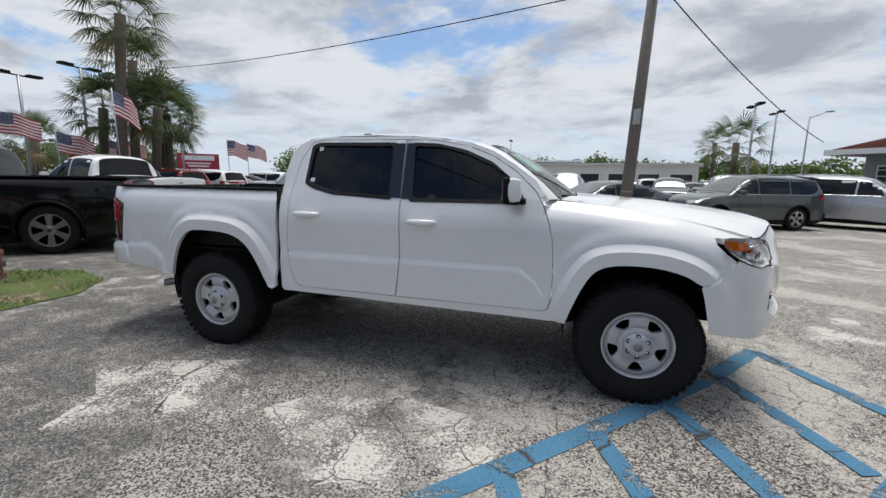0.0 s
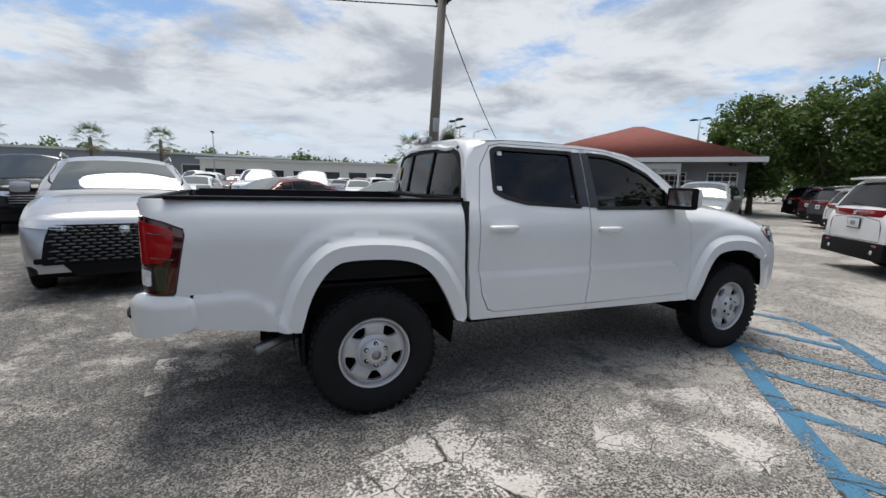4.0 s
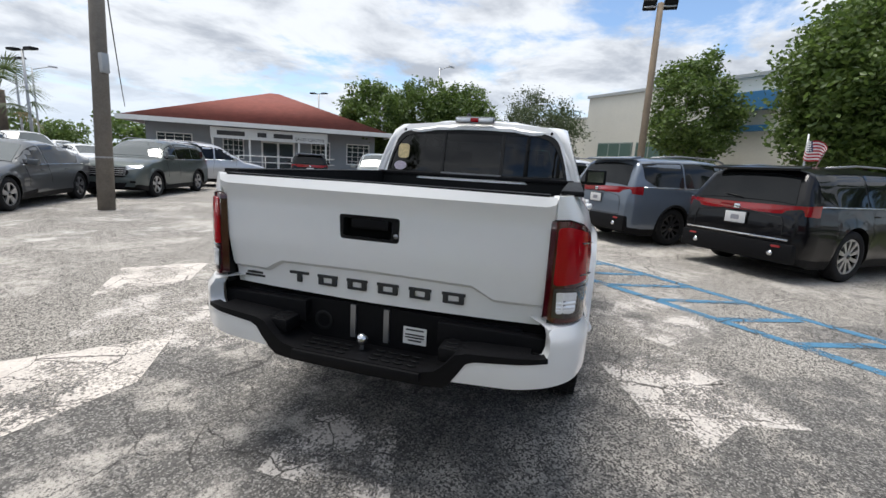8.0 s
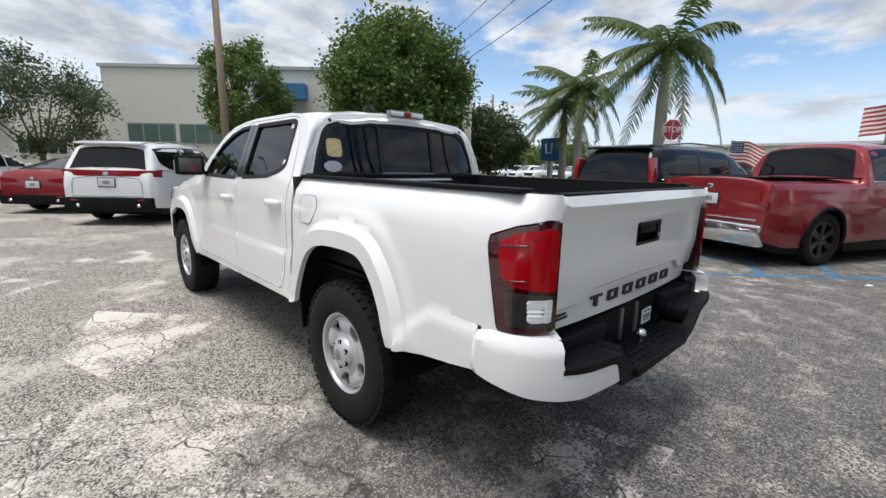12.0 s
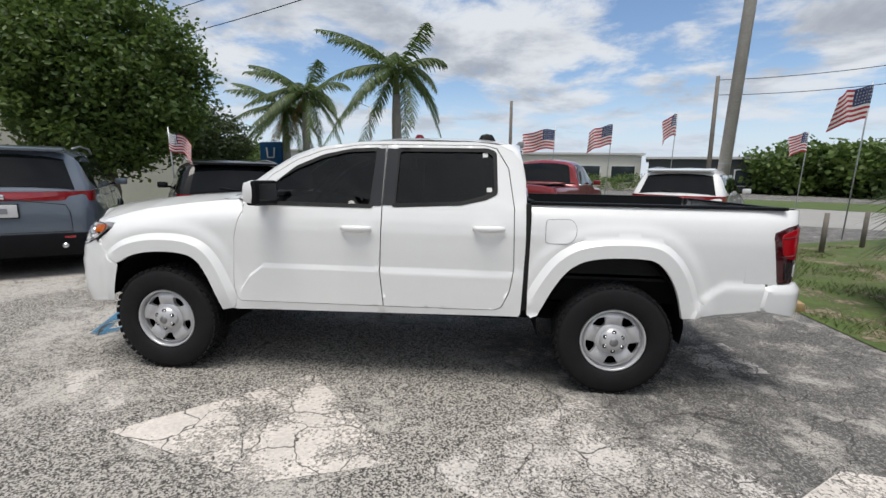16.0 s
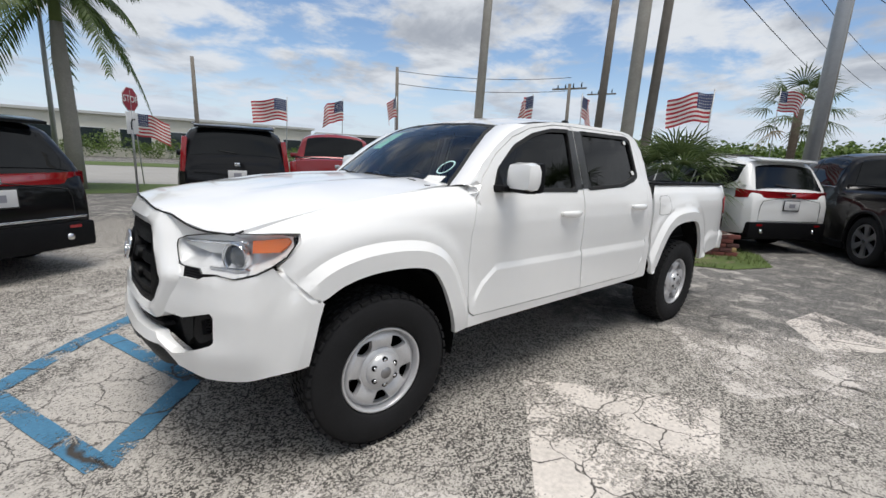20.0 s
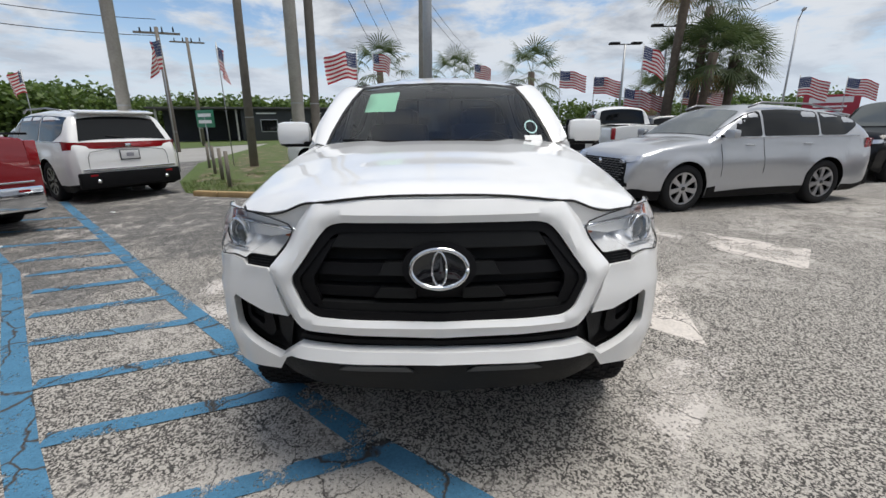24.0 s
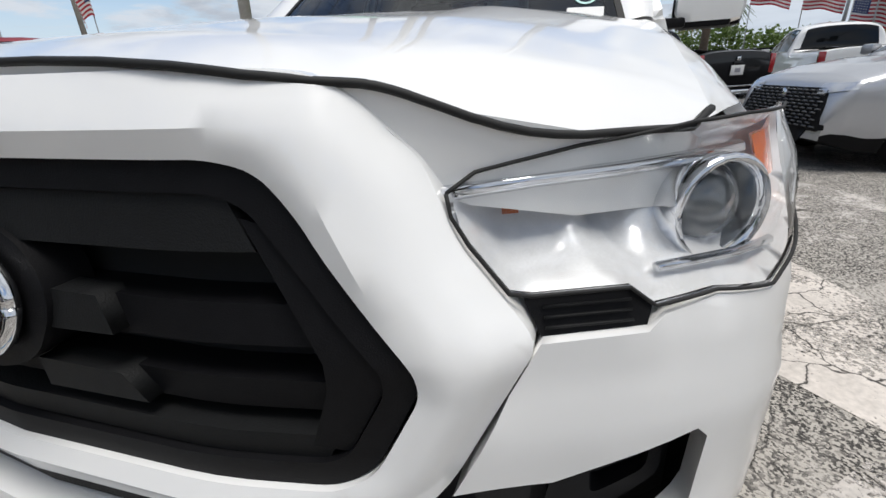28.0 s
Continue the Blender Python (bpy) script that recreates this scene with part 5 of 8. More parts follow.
def car(name, label, kind, m, L, W, H, paint, wb, R=0.36, face=ALLOY, spokes=5, cladding=True, rails=True, chrome_bar=False, lamp_style="wide", grille_mat=None, category="car", group="parked cars", near=True):
    root = thing(name, label, category, m, group)
    top, half, belt, prof = car_shape(kind, L, W, H, 0.2)
    zb = 0.20
    front_x = wb / 2 + (0.02 * L)
    rear_x = front_x - wb
    ra = R * 1.12
    zc = R + 0.01
    xs = set([round(-L / 2 + L * i / 44, 3) for i in range(45)] + [round(p[0], 3) for p in prof])
    for cx in (front_x, rear_x):
        xs = {x for x in xs if abs(x - cx) > ra + 0.012}
        xs |= {round(cx - ra * math.cos(math.pi * k / 16), 4) for k in range(17)} | {round(cx - ra - 0.004, 4), round(cx + ra + 0.004, 4)}
    xs = sorted(xs)
    bm = bmesh.new()
    rings = []
    nz = 18
    for x in xs:
        zt = top(x)
        z0 = zb + 0.12 * max(0, abs(x) / (L / 2) - 0.85) / 0.15
        for cx in (front_x, rear_x):
            if abs(x - cx) <= ra + 0.001:
                z0 = zc + math.sqrt(max(0.0, ra * ra - (x - cx) ** 2))
        col = []
        for j in range(nz + 1):
            k = j / nz
            k = 1 - (1 - k) ** 1.7
            z = z0 + (zt - z0) * k
            lip = 0.0
            for cx in (front_x, rear_x):
                lip += 0.014 * sm(0.13, 0.03, abs(math.hypot(x - cx, z - zc) - ra))
            col.append((x, half(x, z) + (lip if z < 0.6 * H else 0) if j < nz else 0.0, z))
        rings.append([bm.verts.new(p) for p in col] + [bm.verts.new((p[0], -p[1], p[2])) for p in col[-2::-1]])
    for a, b in zip(rings, rings[1:]):
        n = len(a)
        for k in range(n - 1):
            bm.faces.new((a[k], a[k + 1], b[k + 1], b[k]))
        bm.faces.new((a[n - 1], a[0], b[0], b[n - 1])).material_index = 1
    bm.faces.new(rings[0][::-1])
    bm.faces.new(rings[-1])
    for f in bm.faces:
        if max(v.co.z for v in f.verts) < 0.40 and f.material_index == 0:
            f.material_index = 2
    bmesh.ops.recalc_face_normals(bm, faces=bm.faces[:])
    body = part("body", bm, [paint, UNDER, BLACKPL], root, angle=40)
    part("underside", box((0, 0, 0.34), (L * 0.84, W * 0.56, 0.28)), UNDER, root)
    for x in (front_x, rear_x):
        for s in (1, -1):
            if near:
                car_wheel(root, x, s * (W / 2 - 0.125), R, R * 0.68, 0.22, s, face, spokes)
            else:
                part('wheel', lathe([(0.001, 0.10), (R * 0.62, 0.10), (R * 0.68, 0.09), (R * 0.9, 0.11), (R, 0.07), (R, -0.1), (0.001, -0.1)], 20), RUBBER, root).matrix_basis = pose(x, s * (W / 2 - 0.125), R, 0, 0, 0 if s > 0 else 180)
            if cladding and near:
                pts = [(x + R * 1.15 * math.cos(a), R + 0.01 + R * 1.15 * math.sin(a)) for a in [math.pi * (-0.06 + 1.12 * k / 14) for k in range(15)]]
                part("arch_trim", tube([(px, s * (half(px, pz) + 0.010), pz) for px, pz in pts], 0.030, 6), BLACKPL, root)

    def on(s, off=0.006):
        return lambda x, z: Vector((x, s * (half(x, z) + off), z))

    # cabin glass
    cab = {"coupe": (-0.80, 0.40), "wagon": (-0.90, 0.34), "suv": (-0.86, 0.385), "sedan": (-0.66, 0.40), "van": (-0.88, 0.50), "box": (-0.90, 0.22), "pickup": (-0.235, 0.36)}[kind]
    x0, x1 = cab[0] * L / 2, cab[1] * L / 2
    zb_w = belt + 0.02
    cuts = {"coupe": [0.03, -0.45], "wagon": [0.02, -0.42], "suv": [0.04, -0.42], "sedan": [0.02], "van": [0.14, -0.38], "box": [-0.12, -0.50], "pickup": [0.05]}[kind]
    edges = [x1] + [c * L / 2 for c in cuts] + [x0]
    for s in (1, -1):
        for a, b in zip(edges, edges[1:]):
            a, b = a - 0.025, b + 0.025
            n = 7
            pts_top = []
            for k in range(n + 1):
                x = a + (b - a) * k / n
                zt = belt + (top(x) - belt) * 0.80
                if zt > zb_w + 0.03:
                    pts_top.append((x, zt))
            if len(pts_top) < 2:
                continue
            if kind in ("suv", "coupe") and b < -0.6 * L / 2:
                poly = [(pts_top[-1][0] + 0.02, zb_w + 0.14), (pts_top[-1][0] + 0.30, zb_w), (a, zb_w)] + pts_top
            elif kind == "sedan" and b < -0.5 * L / 2:
                poly = [(pts_top[-1][0] + 0.25, zb_w), (a, zb_w)] + pts_top
            else:
                poly = [(pts_top[-1][0], zb_w), (a, zb_w)] + pts_top
            part("side_window", panel(rounded(poly, 0.04, 2), on(s), 0.09, back=(0, -0.012 * s, 0)), CARGLASS, root)
        if near:
          part("window_trim", tube([(x0 + (x1 - x0) * k / 12, s * (half(x0 + (x1 - x0) * k / 12, zb_w - 0.012) + 0.006), zb_w - 0.012) for k in range(13)], 0.010, 5), CHROME if lamp_style != "plain" else GLOSSBLK, root)
        # shut lines and handles
        for cx in ([x1 * 0.92] + [c * L / 2 for c in cuts[:2]]) if near else []:
            if cx - 0.05 > rear_x + R * 1.15 or cx < rear_x - R:
                part("door_gap", tube([(cx - 0.02 * k, s * (half(cx, 0.32 * H + (belt - 0.32 * H) * (1 - k / 4)) + 0.001), 0.32 * H + (belt - 0.32 * H) * (1 - k / 4)) for k in range(5)], 0.004, 4), SEAL, root)
        for c in (cuts[:1] + ([cuts[1] * 1.0] if len(cuts) > 1 else [-0.40])) if near else []:
            hx = c * L / 2 + 0.16
            part("door_handle", tube([(hx, s * (half(hx, belt - 0.11) + 0.004), belt - 0.11), (hx + 0.09, s * (half(hx, belt - 0.11) + 0.028), belt - 0.11), (hx + 0.18, s * (half(hx, belt - 0.11) + 0.004), belt - 0.11)], 0.012, 6), paint, root)
        mx = x1 * 0.86
        mir = part("mirror", box((mx, s * (W / 2 + 0.09), belt + 0.07), (0.12, 0.20, 0.13), bevel=0.035), paint, root)
        if near:
          part("mirror_arm", box((mx + 0.02, s * (W / 2 - 0.02), belt + 0.03), (0.06, 0.12, 0.04)), BLACKPL, mir)
        if cladding and near:
            part("sill_trim", box(((front_x + rear_x) / 2, s * (W / 2 * 0.955), 0.27), (wb - 2.5 * R, 0.05, 0.13), bevel=0.02), BLACKPL, root)
        if rails and kind in ("suv", "van", "wagon", "coupe"):
            rx = [x0 * 0.86, x0 * 0.5, 0.0, x1 * 0.25]
            part("roof_rail", tube([(x, s * W * 0.355, top(x) - 0.015 + (0.03 if 0 < i < 3 else 0.005)) for i, x in enumerate(rx)], 0.017, 6), SATIN, root)

    def on_top(x, f):
        """A point on the upper skin at station x, f of the way from the middle to the edge."""
        zt = top(x)
        lo, hi = belt * 0.8, zt
        y = f
        for _ in range(26):
            mid = (lo + hi) / 2
            if half(x, mid) > abs(y):
                lo = mid
            else:
                hi = mid
        return lo

    def skin(xa, xb, wa, wb_, off, n=8, m_=10):
        def fn(u, v):
            x = xa + (xb - xa) * u
            y = (wa + (wb_ - wa) * u) * (2 * v - 1)
            z = on_top(x, y)
            e = 0.05
            sx = (top(x + e) - top(x - e)) / (2 * e)
            n_ = Vector((-sx, 0, 1)).normalized()
            return Vector((x, y, z)) + n_ * off
        return sheet(fn, n, m_)
    ws = {"coupe": (0.14, 0.405), "wagon": (0.145, 0.375), "suv": (0.145, 0.425), "sedan": (0.135, 0.43), "van": (0.24, 0.60), "box": (0.095, 0.275), "pickup": (0.195, 0.425)}[kind]
    part("windscreen", skin(ws[0] * L / 2, ws[1] * L / 2, W * 0.315, W * 0.40, 0.008), CARSCREEN, root)
    bwx = {"coupe": (-0.95, -0.79), "wagon": (-0.976, -0.925), "suv": (-0.962, -0.882), "sedan": (-0.80, -0.47), "van": (-0.985, -0.90), "box": (-0.984, -0.955), "pickup": (-0.287, -0.25)}[kind]
    bw = skin(bwx[0] * L / 2, bwx[1] * L / 2, W * 0.375, W * 0.32, 0.008)
    bmesh.ops.reverse_faces(bw, faces=bw.faces[:])
    rw = part("rear_window", bw, CARGLASS, root)
    if near and kind in ("suv", "van", "box", "wagon", "coupe"):
        xw = bwx[0] * L / 2
        part("rear_wiper", tube([(xw - 0.02, 0, top(xw) + 0.02), (xw - 0.0, 0.3, top(xw) + 0.06)], 0.008, 5), SEAL, rw)
        part("roof_spoiler", box((-L / 2 * {"suv": 0.875, "coupe": 0.775}.get(kind, 0.91), 0, H * (0.885 if kind == "coupe" else 0.952)), (0.26, W * 0.66, 0.04), bevel=0.014, ry=-9), paint, root)
    # tail
    xr = -L / 2
    zl = 0.605 * H if kind in ("suv", "coupe") else 0.57 * H if kind != "pickup" else 0.55 * H
    for s in (1, -1):
        if kind in ("pickup", "box"):
            lampb = box((xr + 0.04, s * (half(xr + 0.05, zl) - 0.03), zl), (0.10, 0.13, 0.34 if kind == "pickup" else 0.26), bevel=0.02)
        elif lamp_style == "tall":
            lampb = box((xr + 0.10, s * (half(xr + 0.1, 0.66 * H) - 0.02), 0.68 * H), (0.16, 0.09, 0.62), bevel=0.02, rx=s * 6)
        else:
            def lampf(u, v):
                a = u * 1.0
                x = xr - 0.012 + 0.34 * max(0, a - 0.55) / 0.45
                y = half(xr + 0.02, zl) * (0.60 + 0.40 * min(1, a / 0.55)) if a < 0.55 else half(x + 0.012, zl) + 0.012
                return Vector((x, s * y, zl + (v - 0.5) * (0.06 + 0.11 * a)))
            lampb = sheet(lampf, 10, 2)
        part("tail_lamp", lampb, REDCAR, root)
    pl = part("number_plate", box((xr - 0.018, 0, 0.50 * H), (0.012, 0.32, 0.165), bevel=0.006), PLATE, root)
    if near:
      part("plate_frame", box((xr - 0.012, 0, 0.50 * H), (0.012, 0.35, 0.195), bevel=0.006), GLOSSBLK, pl)
    if near:
      part("plate_bar", box((xr - 0.026, 0, 0.50 * H), (0.004, 0.13, 0.07)), mat("plate_print", (0.25, 0.25, 0.28), 0.6), pl)
    if near:
      part("tail_badge", box((xr - 0.012, 0, 0.60 * H), (0.016, 0.10, 0.07), bevel=0.015), CHROME, root)
    if near and kind in ("suv", "coupe"):
        for s in (1, -1):
            part("hatch_gap", tube([(xr + 0.004 - 0.012 * k / 5, s * half(xr + 0.03, (0.36 + 0.05 * k) * H) * 0.80, (0.34 + 0.05 * k) * H) for k in range(6)], 0.005, 4), SEAL, root)
        part("hatch_gap", tube([(xr - 0.006, W * 0.35 * k / 4, 0.34 * H) for k in range(-4, 5)], 0.005, 4), SEAL, root)
    if chrome_bar:
        part("chrome_strip", box((xr - 0.012, 0, 0.36 * H), (0.02, W * 0.80, 0.025), bevel=0.006), CHROME, root)
    rb_ = part("rear_bumper", box((xr + 0.05, 0, 0.245 * H), (0.16, W * 0.88, 0.17 * H), bevel=0.04), CHROME if kind == "pickup" and chrome_bar else BLACKPL, root)
    for s in (1, -1) if near else ():
        if kind != "pickup":
            part("tail_pipe", tube([(xr + 0.1, s * W * 0.30, 0.235 * H), (xr - 0.04, s * W * 0.30, 0.235 * H)], 0.035, 10), CHROME, rb_)
        part("rear_reflector", box((xr - 0.03, s * W * 0.33, 0.30 * H), (0.01, 0.12, 0.03)), REDCAR, rb_)
    if kind == "pickup":
        part("gate_handle", box((xr - 0.008, 0, 0.56 * H), (0.02, 0.22, 0.07), bevel=0.012), paint, root)
        bedx = -0.64 * L / 2
        part("bed_floor", box((bedx, 0, 0.50 * H), (L * 0.33, W * 0.74, 0.03)), UNDER, root)
        # near-black sheet on the closed bed top stands for the shade inside
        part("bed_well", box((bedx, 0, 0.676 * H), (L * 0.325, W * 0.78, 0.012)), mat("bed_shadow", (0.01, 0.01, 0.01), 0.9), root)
        for s in (1, -1):
            part("bed_rail", box((bedx, s * W * 0.425, 0.68 * H), (L * 0.345, 0.05, 0.03), bevel=0.01), BLACKPL, root)
    # nose
    xf = L / 2
    gm = grille_mat or BLACKPL
    gz = 0.42 * H

    def face_pt(y, z, off):
        # the front skin at height z
        lo, hi = L * 0.3, xf
        for _ in range(22):
            mid = (lo + hi) / 2
            if top(mid) > z and half(mid, z) > abs(y):
                lo = mid
            else:
                hi = mid
        return Vector((lo + off, y, z))
    gw = W * (0.30 if lamp_style != "spindle" else 0.34)
    gout = rounded([(-gw, gz + 0.13), (gw, gz + 0.13), (gw * 1.08, gz - 0.02), (gw * (0.85 if lamp_style != "spindle" else 1.15), gz - (0.14 if lamp_style != "spindle" else 0.30)), (-gw * (0.85 if lamp_style != "spindle" else 1.15), gz - (0.14 if lamp_style != "spindle" else 0.30)), (-gw * 1.08, gz - 0.02)], 0.04, 3)
    gr = part("grille", panel(gout, lambda y, z: face_pt(y, z, 0.012), 0.07, back=(-0.03, 0, 0)), gm, root)
    if lamp_style == "spindle":
        for k in range(11):
            z = gz + 0.10 - 0.036 * k
            for j in range(12):
                y = gw * (0.92 + 0.018 * k) * ((j + 0.5 * (k % 2)) / 5.75 - 1)
                if abs(y) < gw * 1.02:
                    part("grille_link", tube([face_pt(y - 0.042, z, 0.018), face_pt(y, z + 0.006, 0.028), face_pt(y + 0.042, z, 0.018)], 0.010, 5), GREYLINK, gr)
    for k in range(4 if near and lamp_style != "spindle" else 0):
        z = gz + 0.09 - 0.055 * k
        part("grille_slat", tube([face_pt(gw * 0.95 * (j / 6 * 2 - 1), z, 0.022) for j in range(7)], 0.009, 5), SATIN if lamp_style != "spindle" else DARKPL, gr)
    if near:
      part("nose_badge", lathe([(0.001, 0.012), (0.045, 0.01), (0.055, 0.0)], 18), CHROME, gr).matrix_basis = Matrix.Translation(face_pt(0, gz + 0.06, 0.02)) @ pose(0, 0, 0, 0, 0, -90)
    for s in (1, -1):
        def hl_fn(u, v):
            y = W * (0.27 + 0.20 * u)
            z = gz + 0.12 + 0.035 * u + (v - 0.5) * 0.11 * (1 - 0.3 * u)
            return face_pt(s * min(y, W * 0.47), z, 0.012 - 0.0 * u)
        hb = sheet(hl_fn, 8, 3)
        part("headlight", hb, LAMPC, root)
        if near:
          part("fog_lamp", box(face_pt(s * W * 0.38, 0.27 * H, 0.0), (0.03, 0.15, 0.06), bevel=0.015), BLACKPL, root)
    if near:
      part("lower_intake", panel(rounded([(-W * 0.30, 0.25 * H), (W * 0.30, 0.25 * H), (W * 0.24, 0.16 * H), (-W * 0.24, 0.16 * H)], 0.03, 3), lambda y, z: face_pt(y, z, 0.012), 0.08, back=(-0.03, 0, 0)), BLACKPL, root)
    if kind == "box":
        part("spare_wheel", lathe([(0.001, 0.14), (0.36, 0.14), (0.38, 0.10), (0.38, 0.0)], 28), RUBBER, root).matrix_basis = pose(xr, 0, 0.95, 0, 0, 90)
    return root


def paint(name, c, metal=0.0, rough=0.3):
    return mat(name, c, rough, metal=metal, coat=0.55 if max(c) < 0.05 else 0.9, spec=0.08 if max(c) < 0.2 else 0.4, vary=0.02, scale=2)


P_SILVER = paint("silver_car_paint", (0.46, 0.47, 0.49), 0.5)
P_BLACK = paint("black_car_paint", (0.004, 0.004, 0.005))
P_WHITE = paint("white_car_paint", (0.78, 0.78, 0.77))
P_RED = paint("red_car_paint", (0.24, 0.012, 0.016), 0.2)
P_BLUEGREY = paint("blue_grey_car_paint", (0.13, 0.155, 0.19), 0.3)
P_GREEN = paint("dark_green_grey_paint", (0.09, 0.105, 0.10), 0.3)
P_LUNAR = paint("pale_green_grey_paint", (0.24, 0.26, 0.25), 0.1)
P_GREY = paint("dark_grey_car_paint", (0.10, 0.105, 0.11), 0.4)
P_MAROON = paint("maroon_car_paint", (0.10, 0.015, 0.02), 0.3)


def at(x, y, head):
    return pose(x, y, 0, 0, 0, head)


car("suv", "silver luxury SUV with a dark mesh grille", "coupe", at(-4.2, 5.1, -77), 4.89, 1.92, 1.69, P_SILVER, 2.80, 0.375, ALLOY, 7, lamp_style="spindle", cladding=False)
car("pickup", "black full-size pickup truck with chrome rear bumper", "pickup", at(-9.35, 1.2, 218), 5.9, 2.06, 1.95, P_BLACK, 3.75, 0.42, ALLOY, 6, chrome_bar=True, category="pickup truck")
car("pickup", "white full-size pickup truck parked beyond a black one", "pickup", at(-12.2, 6.2, 176), 5.9, 2.06, 1.95, P_WHITE, 3.75, 0.42, ALLOY, 6, category="pickup truck")
car("suv", "white SUV with a wide red tail lamp band", "suv", at(-8.45, -1.8, 242), 5.1, 1.93, 1.80, P_WHITE, 3.04, 0.38, DARKALLOY, 5, cladding=False)
car("suv", "white luxury SUV with a dark lower bumper", "suv", at(-6.3, -8.3, 237), 5.06, 2.02, 1.78, P_WHITE, 3.02, 0.39, DARKALLOY, 9, cladding=False, chrome_bar=True)
car("pickup", "dark red pickup truck with chrome rear bumper", "pickup", at(-2.58, -8.62, 246), 5.9, 2.03, 1.96, P_RED, 3.69, 0.41, DARKALLOY, 6, chrome_bar=True, category="pickup truck")
car("suv", "black full-size SUV with tall tail lamps", "wagon", at(-0.05, -8.75, 258), 5.18, 2.04, 1.92, P_BLACK, 2.95, 0.41, ALLOY, 7, cladding=False, chrome_bar=True, lamp_style="tall")
car("suv", "black SUV with a chrome bumper strip and tinted glass", "suv", at(4.9, -5.2, 308), 5.0, 2.0, 1.70, P_BLACK, 2.89, 0.385, ALLOY, 10, cladding=False, chrome_bar=True)
car("suv", "blue-grey SUV with black wheels and roof rails", "suv", at(7.0, -3.2, 308), 4.95, 2.0, 1.82, P_BLUEGREY, 2.82, 0.38, DARKALLOY, 10)
car("suv", "white SUV with red tail lamps parked in a row", "suv", at(9.7, -0.6, 322), 4.9, 1.98, 1.80, P_WHITE, 2.82, 0.38, DARKALLOY, 5)
car("sedan", "dark red sedan parked in a row", "sedan", at(12.9, 0.5, 320), 4.75, 1.85, 1.44, P_RED, 2.75, 0.34, ALLOY, 5, cladding=False, rails=False)
car("suv", "white compact SUV parked in a row", "suv", at(17.2, 3.3, 322), 4.4, 1.82, 1.62, P_WHITE, 2.65, 0.36, ALLOY, 5)
car("suv", "dark grey SUV parked in a row", "suv", at(20.3, 5.2, 322), 4.7, 1.9, 1.72, P_GREY, 2.75, 0.37, ALLOY, 5)
car("suv", "maroon compact SUV parked in a row", "suv", at(23.3, 7.2, 322), 4.5, 1.85, 1.66, P_MAROON, 2.7, 0.36, ALLOY, 5)
car("suv", "black SUV at the end of a parked row", "suv", at(26.5, 9.4, 322), 4.9, 1.95, 1.75, P_BLACK, 2.85, 0.37, ALLOY, 5)
car("suv", "dark green-grey compact SUV facing the pickup", "suv", at(6.5, 12.4, 203), 4.6, 1.86, 1.70, P_GREEN, 2.69, 0.36, ALLOY, 5)
car("minivan", "silver minivan parked before the office", "van", at(10.3, 14.2, -38), 5.1, 1.98, 1.76, P_SILVER, 3.03, 0.36, ALLOY, 5, cladding=False, category="minivan")
car("suv", "black compact SUV at the office door", "suv", at(16.2, 13.0, 35), 4.5, 1.85, 1.62, P_BLACK, 2.65, 0.36, ALLOY, 5)
car("suv", "pale green-grey SUV with black cladding", "suv", at(12.2, 7.0, 207), 4.6, 1.87, 1.72, P_LUNAR, 2.69, 0.37, DARKALLOY, 5)
car("sedan", "dark grey sedan beside a wooden pole", "sedan", at(2.2, 11.6, 214), 4.9, 1.86, 1.45, P_GREY, 2.85, 0.34, ALLOY, 5, cladding=False, rails=False)
car("sedan", "maroon sedan in the far row", "sedan", at(-1.6, 11.4, 216), 4.9, 1.86, 1.45, P_MAROON, 2.82, 0.34, ALLOY, 5, cladding=False, rails=False)
car("off_roader", "black boxy off-road car behind a silver SUV", "box", at(-7.6, 11.6, -68), 4.7, 1.88, 1.86, P_BLACK, 3.0, 0.41, DARKALLOY, 5, category="car")

# rows of cars far across the lot, copies of six patterns
far = []
for nm, kd, L, W, H, pt in (("sedan", "sedan", 4.8, 1.85, 1.45, P_WHITE), ("suv", "suv", 4.7, 1.9, 1.7, P_WHITE), ("sedan", "sedan", 4.7, 1.85, 1.46, P_SILVER), ("suv", "suv", 4.6, 1.85, 1.68, P_RED), ("suv", "suv", 4.8, 1.9, 1.72, P_GREY), ("pickup", "pickup", 5.8, 2.0, 1.9, P_WHITE)):
    far.append(car(nm, {"sedan": "%s sedan in a far row of the lot", "suv": "%s SUV in a far row of the lot", "pickup": "%s pickup in a far row of the lot"}[kd] % pt.name.split("_")[0], kd, at(-24 + 3.1 * len(far), 24, 262), L, W, H, pt, L * 0.58, 0.35, ALLOY, 5, rails=False, group="far rows of cars", near=False))
rng = random.Random(7)
spots = []
for row, (y0, n, x0) in enumerate(((24, 9, -5.0), (31, 18, -26), (40, 20, -34), (50, 22, -40))):
    for k in range(n):
        spots.append((x0 + 3.0 * k + rng.uniform(-0.15, 0.15), y0 + 0.12 * k + rng.uniform(-0.3, 0.3), 262 if row % 2 == 0 else 85))
for k in range(9):
    spots.append((28 + 3.0 * k, -14 - 1.6 * k, 100 + rng.uniform(-4, 4)))
for k in range(8):
    spots.append((-17 - 0.4 * k, 9.6 + 2.9 * k, 178))
for k in range(7):
    spots.append((9 + 3.2 * k, -33 - 0.9 * k, 78))
for i, (x, y, h) in enumerate(spots):
    copy_thing(far[rng.randrange(6)], at(x, y, h + rng.uniform(-2, 2)))

# ---- ground ----


